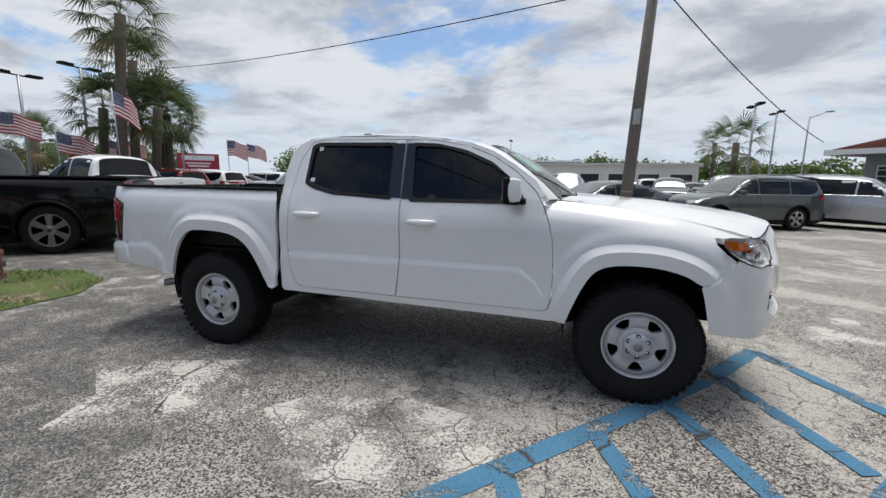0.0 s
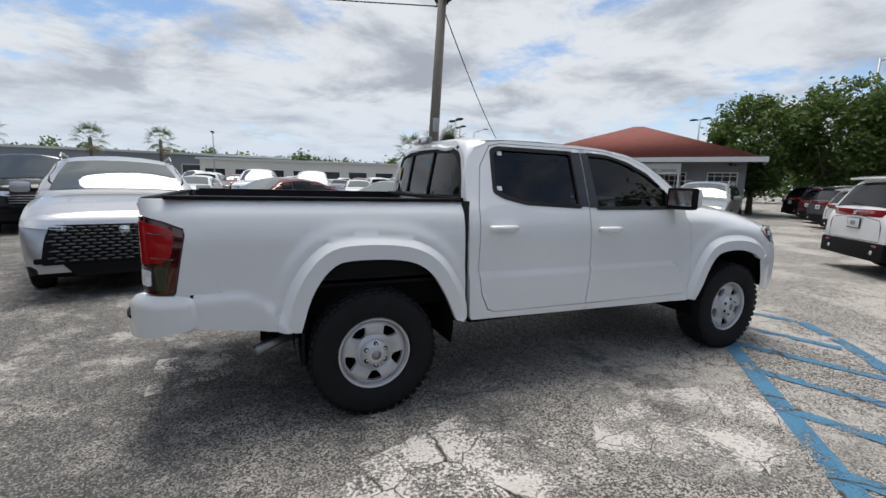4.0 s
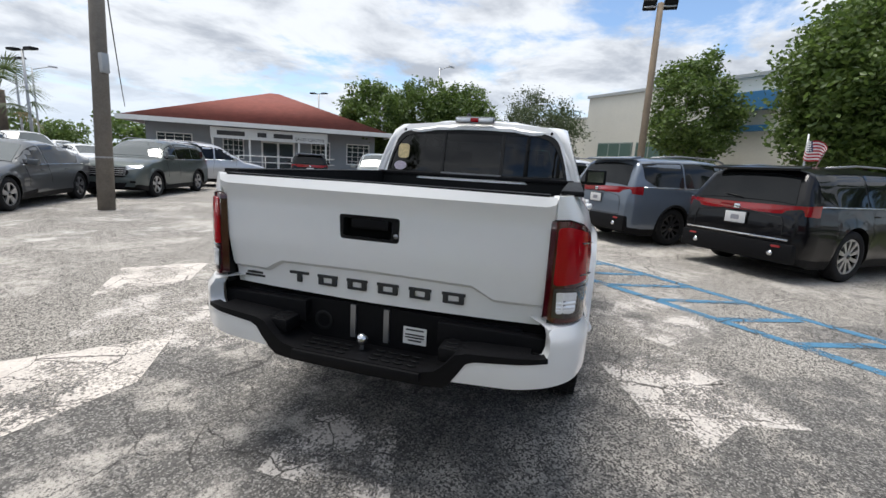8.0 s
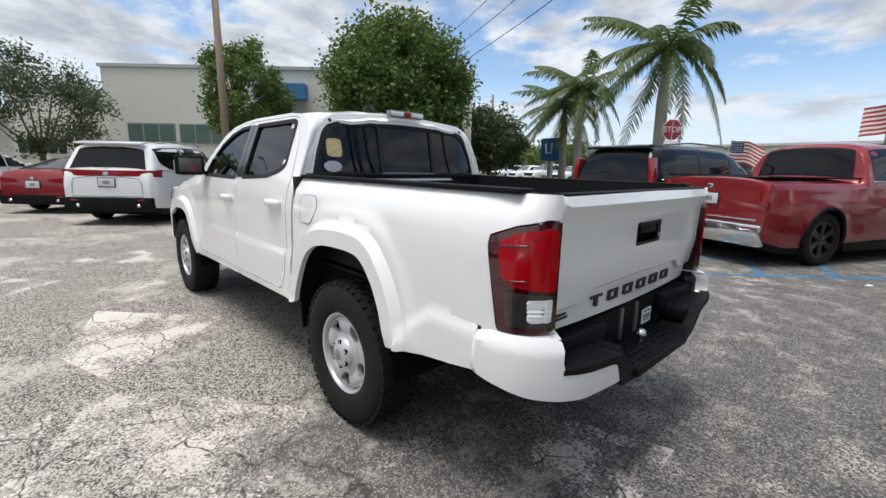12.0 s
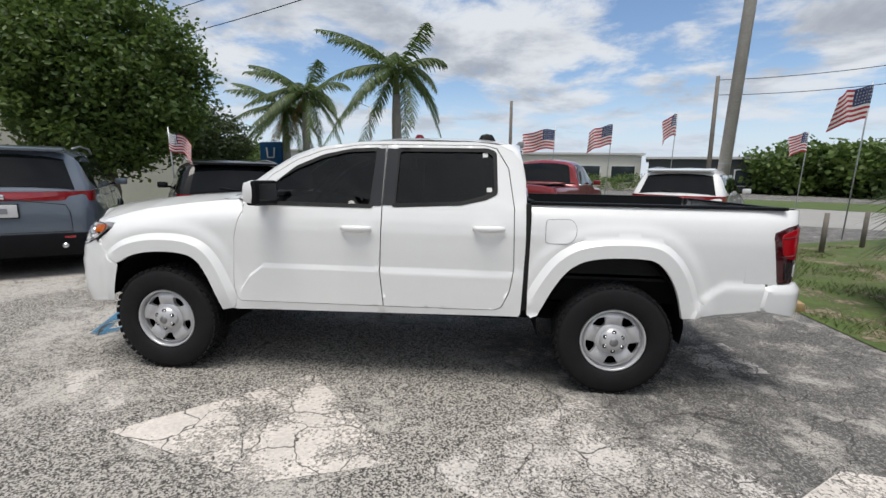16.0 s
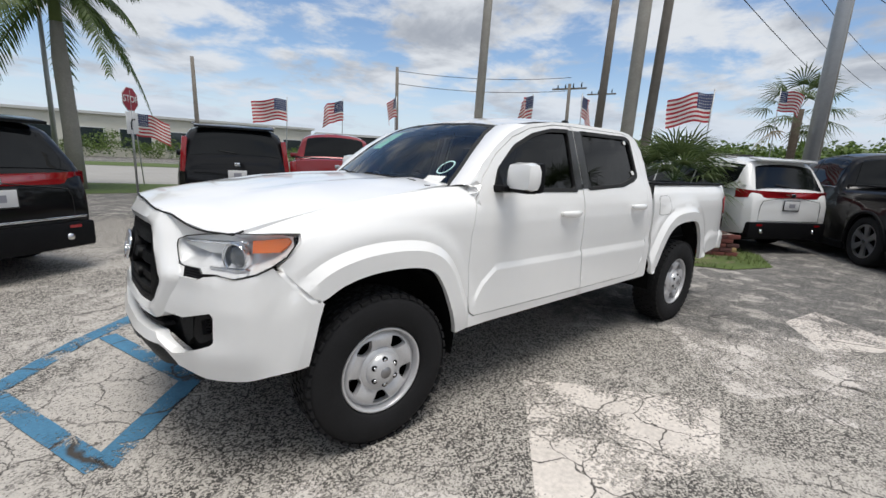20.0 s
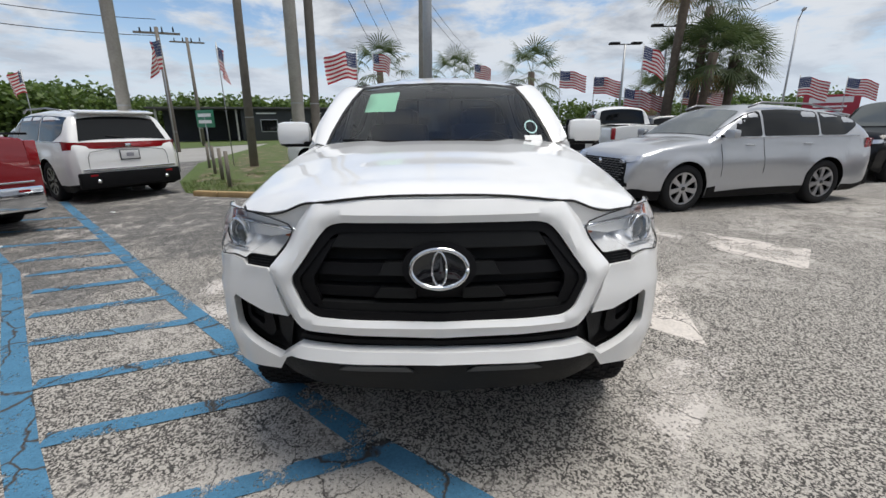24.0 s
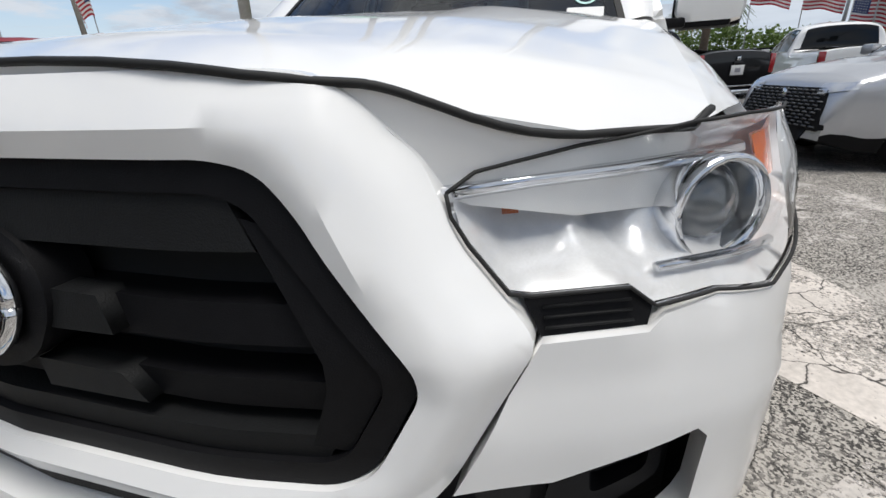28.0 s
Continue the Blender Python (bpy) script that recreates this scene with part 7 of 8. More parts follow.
def royal_palm(x, y, h, seed, label, spread=2.6, wind=(0.35, 0.1)):
    rg = random.Random(seed)
    root = thing("palm_tree", label, "palm tree", pose(x, y, 0), "palms")
    part("trunk", tube([(0, 0, -0.05), (0, 0, h * 0.3), (0.05, 0, h * 0.65), (0.05, 0, h * 0.82)], [0.24, 0.21, 0.20, 0.15], 14), PALMTR, root)
    part("crown_shaft", tube([(0.05, 0, h * 0.82), (0.05, 0, h * 0.90), (0.05, 0, h)], [0.15, 0.14, 0.08], 12), mat("green_shaft", (0.12, 0.16, 0.05), 0.5, vary=0.1), root)
    for k in range(19):
        a = 2 * math.pi * k * 0.381966
        lift = 1.25 - 1.85 * (k / 18)
        verts, faces = [], []
        pts = []
        L = spread * rg.uniform(0.9, 1.1)
        for j in range(15):
            t = j / 14
            out = L * (t - 0.10 * t * t)
            up = L * (0.75 * lift * t - (0.55 + 0.25 * (1 - lift)) * t * t * 0.9)
            pts.append(Vector((math.cos(a) * out + wind[0] * t * t * L * 0.5, math.sin(a) * out + wind[1] * t * t * L * 0.5, h * 0.99 + up)))
        side = Vector((-math.sin(a), math.cos(a), 0))
        for j in range(1, 14):
            t = j / 14
            d = (pts[j + 1] - pts[j - 1]).normalized()
            for s in (1, -1):
                for half_ in (0.0, 0.25, 0.5, 0.75):
                    p = pts[j].lerp(pts[j + 1], half_)
                    ll = 0.62 * spread / 2.6 * math.sin(math.pi * min(0.97, 0.12 + 0.82 * t)) * rg.uniform(0.85, 1.15)
                    tip = p + (side * s * 0.8 + d * 0.55 + Vector((0, 0, -0.35 - 0.75 * rg.random()))).normalized() * ll
                    midp = p.lerp(tip, 0.5) + Vector((0, 0, 0.08 * ll))
                    w = d * 0.025 * spread / 2.6
                    o = len(verts)
                    verts += [tuple(v) for v in (p - w, p + w, midp + w * 1.2, midp - w * 1.2, tip)]
                    faces += [(o, o + 1, o + 2, o + 3), (o + 3, o + 2, o + 4)]
        bmr = tube(pts, [0.03 * (1 - 0.85 * j / 14) for j in range(15)], 5)
        o = len(verts)
        bmr.verts.ensure_lookup_table()
        verts += [tuple(v.co) for v in bmr.verts]
        faces += [tuple(o + v.index for v in f.verts) for f in bmr.faces] if (bmr.verts.index_update() or True) else []
        bmr.free()
        from_quads("frond", verts, faces, DRYF if k == 18 and seed % 2 else FROND, root)
    return root


def fan_palm(x, y, h, seed, label, fans=26, size=0.95, trunk=0.19, lean=(0, 0), z0=0.0, group="palms", low=-0.9):
    rg = random.Random(seed)
    root = thing("palm_tree", label, "palm tree", pose(x, y, z0), group)
    part("trunk", tube([(0, 0, -0.05), (lean[0] * 0.4, lean[1] * 0.4, h * 0.5), (lean[0], lean[1], h)], [trunk * 1.15, trunk * 0.9, trunk], 10), SABTR, root)
    c0 = Vector((lean[0], lean[1], h))
    for k in range(fans):
        a = 2 * math.pi * k * 0.381966 + rg.uniform(-0.15, 0.15)
        el = 1.35 - (1.35 - low) * (k + 0.5) / fans
        d = Vector((math.cos(a) * math.cos(el), math.sin(a) * math.cos(el), math.sin(el)))
        stem = c0 + d * size * 1.0 + Vector((0, 0, -0.12 * size))
        verts, faces = [], []
        q = d.to_track_quat("X", "Z")
        n = 19
        for i in range(n):
            b = (i / (n - 1) - 0.5) * 3.6
            f = q @ Vector((math.cos(b), math.sin(b), -0.10 - 0.12 * abs(b)))
            f.normalize()
            L = size * (1.0 - 0.16 * abs(b)) * rg.uniform(0.88, 1.08)
            sd = f.cross(q @ Vector((0, 0, 1))).normalized() * 0.024 * size
            m1, tip = stem + f * L * 0.55, stem + f * L + Vector((0, 0, -0.22 * L * (0.6 + 0.6 * rg.random())))
            o = len(verts)
            verts += [tuple(v) for v in (stem - sd * 0.4, stem + sd * 0.4, m1 + sd, m1 - sd, tip)]
            faces += [(o, o + 1, o + 2, o + 3), (o + 3, o + 2, o + 4)]
        o = len(verts)
        sd = Vector((-math.sin(a), math.cos(a), 0)) * 0.012
        verts += [tuple(v) for v in (c0 - sd, c0 + sd, stem + sd, stem - sd)]
        faces.append((o, o + 1, o + 2, o + 3))
        from_quads("fan_leaf", verts, faces, DRYF if el < -0.55 and k % 3 == 0 else FAN, root)
    return root


leafy_tree(10.85, -8.85, 6.7, 2.85, "large round broad-leaved tree with dense dark green crown", 3, 48000, 0.175, 0.26, 0.24)
leafy_tree(17.2, -5.3, 6.1, 2.0, "small broad-leaved tree before a cream building", 4, 18000, 0.17, 0.12, 0.34, gaps=0.12)
leafy_tree(21.5, 1.6, 5.6, 2.6, "thin-crowned small-leaved tree by the car row", 5, 13000, 0.13, 0.14, 0.30, material=LEAF2, gaps=0.32)
for i, (x, y, h, r) in enumerate(((25.5, 13.6, 6.6, 2.7), (28.0, 10.8, 7.3, 3.0), (30.2, 8.2, 7.2, 2.9))):
    leafy_tree(x, y, h, r, "broad-leaved tree in a row behind the parked cars", 11 + i, 15000, 0.25, 0.2, 0.25)
leafy_tree(13.0, -17.0, 4.6, 2.4, "broad-leaved street tree behind the palms", 21, 11000, 0.2, 0.15, 0.3, material=LEAF2)
leafy_tree(18.5, -21.0, 5.2, 3.0, "broad-leaved street tree by the road", 22, 11000, 0.24, 0.15, 0.28, material=LEAF2)
royal_palm(2.95, -14.9, 5.8, 2, "royal palm with smooth grey trunk and drooping fronds", 2.9)
royal_palm(8.6, -19.0, 5.6, 3, "royal palm with full feathery crown", 2.9)
royal_palm(10.4, -20.5, 5.0, 5, "royal palm partly hidden by another", 2.7)
for i, (x, y, h, lx) in enumerate(((-16.8, 10.2, 7.6, 0.5), (-19.0, 12.6, 6.6, 0.2), (-16.9, 11.8, 4.3, 0.3), (-18.2, 13.9, 4.4, -0.3), (-19.6, 14.6, 4.3, 0.4), (-20.2, 12.0, 4.4, 0.1))):
    fan_palm(x, y, h, 30 + i, "tall cabbage palm with dense fan crown" if h > 6 else "cabbage palm in a cluster with dense fan crown", 34, 1.15, 0.20, (lx, 0.2))
fan_palm(-6.35, -1.3, 0.85, 40, "bushy fan palm growing in a brick planter", 44, 0.72, 0.15, (-0.05, 0.0), z0=0.36, low=-0.5)
for i, (x, y, h) in enumerate(((15.8, 48.8, 5.6), (11.0, 27.5, 3.9), (-33, 17.2, 3.6), (-36, 18.6, 3.9), (-24, -3.6, 4.6), (-27, 1.0, 4.4), (-23.5, 5.4, 4.3), (-13.5, 66, 6), (-20, 62, 5.6), (-28, 58, 5.8))):
    fan_palm(x, y, h, 50 + i, "distant palm with a round crown", 20, 1.3, 0.2)


def wood_belt(a, b, h, n, label, seed, depth=6.0):
    """A far belt of trees as one mass of leaf clumps with an uneven top."""
    rg = random.Random(seed)
    verts, faces = [], []
    a, b = Vector(a), Vector(b)
    nd = Vector((-(b - a).y, (b - a).x)).normalized()
    L = (b - a).length
    for _ in range(n):
        t = rg.random()
        top = h * (0.55 + 0.55 * abs(noise.noise(Vector((t * L / 7.0, seed, 0)))) + 0.25 * noise.noise(Vector((t * L / 2.5, seed, 3))))
        p = a.lerp(b, t) + nd * rg.uniform(-0.5, 0.5) * depth
        c = Vector((p.x, p.y, top * rg.uniform(0.05, 1.0) ** 0.7))
        for _ in range(15):
            q = Euler((rg.uniform(-1.2, 1.2), rg.uniform(-1.2, 1.2), rg.uniform(0, 6.28))).to_matrix()
            s = h * 0.068 * rg.uniform(0.5, 1.2)
            w = c + Vector((rg.gauss(0, 1), rg.gauss(0, 1), rg.gauss(0, 0.7))) * h * 0.08
            w.z = max(0.02, w.z)
            o = len(verts)
            verts += [tuple(w + q @ Vector((dx * s, dy * s, 0))) for dx, dy in ((0, -0.6), (0.4, 0), (0, 0.6), (-0.4, 0))]
            faces.append((o, o + 1, o + 2, o + 3))
    ob = from_quads("far_trees", verts, faces, LEAF, None)
    tagged(ob, label, "trees", kind="stuff")


wood_belt((-60, 80), (60, 95), 8, 2600, "far belt of dark green trees beyond the lot", 1)
wood_belt((40, 60), (75, -10), 8, 1500, "far belt of dark green trees behind the buildings", 2)
wood_belt((-85, -20), (-75, 70), 8, 1500, "far belt of trees along the street", 3)
wood_belt((-95, -62), (-32, -48), 8.0, 2600, "far belt of trees across the street", 4)
wood_belt((-30, -52), (40, -66), 3, 1500, "low far shrubs across the street", 5)
wood_belt((-52, -40), (-62, -2), 7.5, 1500, "dark green trees behind the low dark shop", 10)
wood_belt((30, -58), (85, -72), 8, 900, "far trees down the street", 6)
wood_belt((-52, -44), (-36, -43), 8.5, 900, "clump of large trees across the street", 7, 9)
wood_belt((14, -26.0), (26, -30.5), 1.1, 500, "clipped hedge by the street", 8, 1.5)
wood_belt((3.4, -12.2), (6.6, -13.2), 0.7, 260, "low clipped hedge beside the palms", 9, 0.9)

# blades on the near verge
rg = random.Random(5)
verts, faces = [], []
while len(faces) < 7000:
    p = (rg.uniform(-9.5, -4.2), rg.uniform(-6.8, 0.8))
    if not inside(p, VERGE) or noise.noise(Vector((p[0] * 0.9, p[1] * 0.9, 4))) < -0.12:
        continue
    a, hgt, w = rg.uniform(0, 6.28), rg.uniform(0.03, 0.10), 0.006
    o = len(verts)
    verts += [(p[0] - w * math.cos(a), p[1] - w * math.sin(a), 0.008), (p[0] + w * math.cos(a), p[1] + w * math.sin(a), 0.008), (p[0] + 0.05 * math.sin(a), p[1] + 0.05 * math.cos(a), hgt)]
    faces.append((o, o + 1, o + 2))
tagged(from_quads("grass_blades", verts, faces, leaf_mat("grass_blades", (0.05, 0.09, 0.02), (0.16, 0.19, 0.06)), None), "patchy green grass with dry tips on the verge", "grass", kind="stuff")

# brick planter
planter = thing("brick_planter", "low square brick planter with weathered red bricks", "planter", pose(-6.0, -0.95, 0, 0, 0, 45))
part("core", box((0, 0, 0.19), (1.38, 1.38, 0.38)), mat("mortar", (0.30, 0.27, 0.23), 0.95, vary=0.2, scale=10, bump=0.5, bscale=80), planter)
part("soil", box((0, 0, 0.385), (1.22, 1.22, 0.02)), mat("dark_mulch", (0.06, 0.045, 0.035), 0.95, vary=0.5, scale=18, bump=0.9, bscale=40), planter)
BRK = [mat("brick_%s" % n, c, 0.9, vary=0.25, scale=14, bump=0.5, bscale=60, rnd=0.25) for n, c in (("red", (0.16, 0.05, 0.042)), ("dark", (0.10, 0.04, 0.038)))]
bmeshes = []
for m_ in BRK:
    bmb = box((0, 0, 0), (0.205, 0.06, 0.066), bevel=0.006)
    ob = part("brick", bmb, m_)
    bmeshes.append(ob.data)
    bpy.data.objects.remove(ob)
rg = random.Random(9)
for side_ in range(4):
    for row in range(5):
        for k in range(7):
            u = -0.62 + 0.216 * k + (0.108 if row % 2 else 0)
            if u > 0.70:
                continue
            ob = new("brick", rg.choice(bmeshes))
            ob.parent = planter
            ob.matrix_basis = pose(0, 0, 0, 0, 0, 90 * side_) @ pose(u, -0.70 + rg.uniform(-0.006, 0.006), 0.04 + 0.077 * row, 0, 0, rg.uniform(-1.5, 1.5))
for k in range(9):
    s = thing("stone", "pale loose rock lying on the planter", "stone", pose(-6.0 + 0.45 * math.cos(k * 1.9), -0.95 + 0.45 * math.sin(k * 1.9), 0.40), "planter stones")
    bms = bmesh.new()
    bmesh.ops.create_icosphere(bms, subdivisions=2, radius=0.09)
    for v in bms.verts:
        v.co *= 1 + 0.35 * noise.noise(v.co * 9 + Vector((k, 0, 0)))
        v.co.z *= 0.6
    part("rock", bms, CONC, s)

# ---- poles, wires, lamps ----
WOOD = mat("weathered_pole_wood", (0.17, 0.152, 0.13), 0.9, vary=0.25, scale=4, bump=0.6, bscale=30)
CPOLE = mat("grey_concrete_pole", (0.36, 0.34, 0.30), 0.85, vary=0.18, scale=3, bump=0.3, bscale=50)
WIRE = mat("black_wire", (0.02, 0.02, 0.022), 0.7)
GALV = mat("galvanised_steel", (0.40, 0.41, 0.42), 0.45, metal=0.6, vary=0.1, scale=10)


def pole(x, y, h, r, material, label, lean=(0, 0), cap=None):
    root = thing("utility_pole", label, "pole", pose(x, y, 0), "poles")
    part("shaft", tube([(0, 0, -0.05), (lean[0] * 0.5, lean[1] * 0.5, h * 0.5), (lean[0], lean[1], h)], [r, r * 0.9, r * 0.75], 14), material, root)
    part("band", lathe([(r * 0.96, -0.02), (r * 1.0, 0.02)], 14, "Z"), GALV, root).location = (lean[0] * 0.17, lean[1] * 0.17, h * 0.17)
    if cap == "flood":
        for s in (1, -1):
            part("floodlight", box((lean[0] + 0.1, lean[1] + s * 0.32, h), (0.16, 0.42, 0.34), bevel=0.03, ry=-35), DARKPL, root)
        part("crossarm", tube([(lean[0], lean[1] - 0.5, h - 0.1), (lean[0], lean[1] + 0.5, h - 0.1)], 0.03, 8), GALV, root)
    if cap == "arm":
        part("crossarm", tube([(lean[0], lean[1], h - 0.15), (lean[0] + 0.9, lean[1] - 0.5, h + 0.25)], 0.035, 8), GALV, root)
        part("lamp_head", box((lean[0] + 1.1, lean[1] - 0.6, h + 0.27), (0.55, 0.2, 0.12), bevel=0.04, rz=-29), GALV, root)
    if cap == "twin":
        part("crossarm", box((lean[0], lean[1], h), (0.08, 1.5, 0.05)), DARKPL, root)
        for s in (1, -1):
            part("lamp_head", box((lean[0], lean[1] + s * 0.62, h + 0.05), (0.35, 0.55, 0.12), bevel=0.03), DARKPL, root)
    if cap == "cross":
        part("crossarm", box((lean[0], lean[1], h - 0.3), (0.1, 2.2, 0.1), rz=20), WOOD, root)
        for k in range(4):
            part("insulator", cyl((lean[0], lean[1] - 0.9 + 0.6 * k, h - 0.25), (lean[0], lean[1] - 0.9 + 0.6 * k, h), 0.05, 0.03, 8), DARKPL, root)
    return root


pole(2.65, 9.1, 6.75, 0.165, WOOD, "weathered wooden utility pole with a small junction box and floodlight", (0.32, 0.06), "flood")
part("junction_box", box((2.78, 8.98, 3.1), (0.16, 0.12, 0.4), bevel=0.02), GALV, thing("meter_box", "small grey metal box fixed to a wooden pole", "box"))
pole(12.2, -2.85, 7.0, 0.13, mat("tan_pole_wood", (0.22, 0.17, 0.12), 0.9, vary=0.2, scale=4, bump=0.4, bscale=30), "tan wooden lamp pole with two floodlights", (0.25, 0), "flood")
pole(-6.3, -7.1, 11.0, 0.135, CPOLE, "square tan concrete utility pole", (-0.3, 0.1))
pole(-9.6, -4.25, 12.0, 0.19, CPOLE, "mottled pale concrete utility pole", (-0.35, 0.05))
pole(-9.95, -3.85, 12.0, 0.14, WOOD, "wooden utility pole leaning on a concrete one", (-0.55, 0.1))
pole(-11.9, -6.7, 10.0, 0.15, WOOD, "wooden utility pole on the verge", (-0.5, 0.0))
pole(-12.2, -0.45, 11.0, 0.17, GALV, "tall grey steel pole", (-0.1, 0.1))
pole(-14.2, -0.75, 12.0, 0.15, CPOLE, "leaning concrete utility pole by the verge", (1.3, 0.3))
for x, y, h, c in ((-22, -15.3, 6.6, "cross"), (-13.7, -22.8, 7.2, ""), (-2.6, -27, 6.5, ""), (9.5, -36, 7.5, "arm"), (24, -30, 8, ""), (-30, -18, 7.5, "cross")):
    pole(x, y, h, 0.13, WOOD if c != "arm" else GALV, "distant street pole against the sky", (0.1, 0), c)
for x, y, h, c in ((15.2, 33.5, 6.4, "twin"), (11.2, 25.8, 5.8, "twin"), (-6.6, 57, 6.6, "twin"), (33.5, 23.5, 7.4, "twin"), (29.5, 10.2, 8.8, "arm"), (-22.5, 10.4, 5.6, "twin"), (-24.5, 15.5, 6.4, "twin"), (-21.0, 12.0, 6.2, "twin"), (3.4, -16.3, 6.6, "arm"), (20, 40, 7, "arm"), (-28, 24, 8, "arm")):
    pole(x, y, h, 0.075, GALV, "slim steel lot lamp with a flat head" if c == "twin" else "slim steel street lamp with one arm", (0, 0), c)


def wire(a, b, sag, label="black overhead cable across the sky"):
    a, b = Vector(a), Vector(b)
    pts = [a.lerp(b, k / 16) - Vector((0, 0, sag * 4 * (k / 16) * (1 - k / 16))) for k in range(17)]
    tagged(part("cable", tube(pts, 0.018, 5), WIRE), label, "cable", "overhead cables")


wire((3.0, 9.2, 6.5), (-30.5, 22.4, 9.0), 0.5)
wire((3.0, 9.2, 6.5), (12.6, 21.2, 3.4), 0.35)
wire((-9.9, -4.2, 11.0), (-12.4, -6.7, 9.4), 0.9)
for dz in (8.4, 9.6, 10.8):
    wire((-60, -16 + dz, dz + 1), (-9.9, -4.2, dz), 0.6)
    wire((-9.9, -4.2, dz), (30, -26, dz + 0.6), 0.9)
for dz in (6.2, 7.0):
    wire((-22, -15.3, dz), (-13.7, -22.8, dz), 0.3)
    wire((-60, 4, dz + 4), (-9.9, -4.2, dz + 3.5), 0.8)

# ---- flags ----
STR_R, STR_W, CANT = mat("flag_red", (0.42, 0.03, 0.045), 0.8, vary=0.08, scale=8), mat("flag_white", (0.72, 0.72, 0.70), 0.8, vary=0.05, scale=8), mat("flag_blue", (0.03, 0.045, 0.13), 0.8, vary=0.1, scale=8)


def flag(x, y, ztop, seed, ang, w=1.35, hgt=0.80, furl=1.0):
    rg = random.Random(seed)
    root = thing("flag", "red and white striped flag with blue corner on a slim pole", "flag", pose(x, y, 0, 0, 0, ang), "flags")
    part("pole", tube([(0.12, 0, -0.02), (0.04, 0, ztop * 0.6), (0, 0, ztop + 0.06)], 0.018, 6), GALV, root)
    bm = bmesh.new()
    n, rows = 18, 13
    ph = rg.uniform(0, 6)

    def pt(i, j):
        u = i / n
        droop = -0.30 * u * u * w * (1.3 - furl) - 0.12 * u * u
        return Vector((u * w * furl, 0.10 * math.sin(u * 7 + ph + 0.12 * j) * (0.3 + u), ztop - 0.04 - hgt * j / rows + droop + 0.03 * math.sin(u * 9 + ph)))
    grid = [[bm.verts.new(pt(i, j)) for j in range(rows + 1)] for i in range(n + 1)]
    for i in range(n):
        for j in range(rows):
            f = bm.faces.new((grid[i][j], grid[i + 1][j], grid[i + 1][j + 1], grid[i][j + 1]))
            f.material_index = 2 if i < 7 and j < 7 else (0 if j % 2 == 0 else 1)
    cloth = part("cloth", bm, [STR_R, STR_W, CANT], root)
    bm = bmesh.new()
    for a in range(6):
        for b in range(5):
            for s in (1, -1):
                c = pt(0.7 + a * 1.05, 0.8 + b * 1.3) + Vector((0, 0.006 * s, 0))
                bm.faces.new([bm.verts.new(c + Vector((0.018 * math.cos(k * 1.2566), 0, 0.018 * math.sin(k * 1.2566)))) for k in range(5)])
    tagged(part("star_field", bm, STR_W, cloth), kind="stuff")


for i, (x, y, z, a, f) in enumerate(((-3.7, -15.3, 3.5, 0, 1.0), (-5.9, -14.9, 3.65, 10, 0.75), (-8.1, -14.2, 4.0, 20, 0.5), (-10.3, -8.4, 3.9, 15, 0.8), (-12.2, -7.6, 4.1, 190, 0.7), (-11.4, -2.7, 3.7, -35, 0.95), (-16.6, 16.0, 3.3, 60, 0.8), (-18.6, 19.9, 3.4, 60, 0.9), (-26, 2.2, 5.1, 75, 0.8), (-19.3, 6.0, 3.95, 80, 0.95), (-19.8, 7.9, 3.7, 80, 0.95), (5.9, -5.0, 2.3, 200, 0.7), (5.6, -17.5, 2.4, 190, 0.8), (-18.5, 9.0, 3.0, 70, 0.9), (-22.9, 14.2, 3.2, 60, 0.9), (-24, 16, 3.3, 60, 0.9), (-19.9, -3.4, 4.9, 60, 0.8), (1.2, -17.0, 2.6, 190, 0.8), (-13.4, 7.5, 4.1, 80, 0.6), (-21.0, 11.0, 3.0, 70, 0.8), (-14.5, -16.5, 3.6, 20, 0.8))):
    flag(x, y, z, i, a, *((0.62, 0.38) if z < 2.35 else (1.35, 0.80)), furl=f)

# ---- low dark shop across the street ----
shop = thing("shop_building", "low dark grey shop with an open carport across the street", "building", pose(-43.0, -18.5, 0, 0, 0, 112))
DARKWALL = mat("dark_shop_wall", (0.035, 0.038, 0.042), 0.8, vary=0.15, scale=1.5, bump=0.1, bscale=8)
part("wall", box((2.6, 0, 1.5), (9.0, 5.0, 3.0), bevel=0.03), DARKWALL, shop)
part("roof", box((-1.2, 0, 3.1), (17.0, 5.8, 0.18), bevel=0.03), mat("dark_shop_roof", (0.06, 0.06, 0.06), 0.85, vary=0.1, scale=1), shop)
part("carport_back", box((-5.6, 2.3, 1.5), (7.2, 0.2, 3.0)), DARKWALL, shop)
for x in (-9.0, -5.6, -2.3):
    part("carport_post", box((x, -2.3, 1.5), (0.16, 0.16, 3.0), bevel=0.01), mat("pale_post", (0.45, 0.44, 0.42), 0.7, vary=0.06, scale=4), shop)
for x, w in ((0.6, 1.6), (3.2, 1.2), (5.6, 1.0)):
    pane = part("window_frame", box((x, -2.52, 1.45), (w, 0.06, 1.2), bevel=0.01), GALV, shop)
    part("window_pane", box((x, -2.555, 1.45), (w - 0.14, 0.02, 1.06)), CARGLASS, pane)
for x, z, w in ((0.4, 2.62, 1.8), (5.2, 2.62, 1.0), (5.2, 2.38, 0.8)):
    part("sign_bar", box((x, -2.52, z), (w, 0.04, 0.14)), mat("shop_sign_white", (0.7, 0.7, 0.68), 0.6), shop)

# ---- signs ----


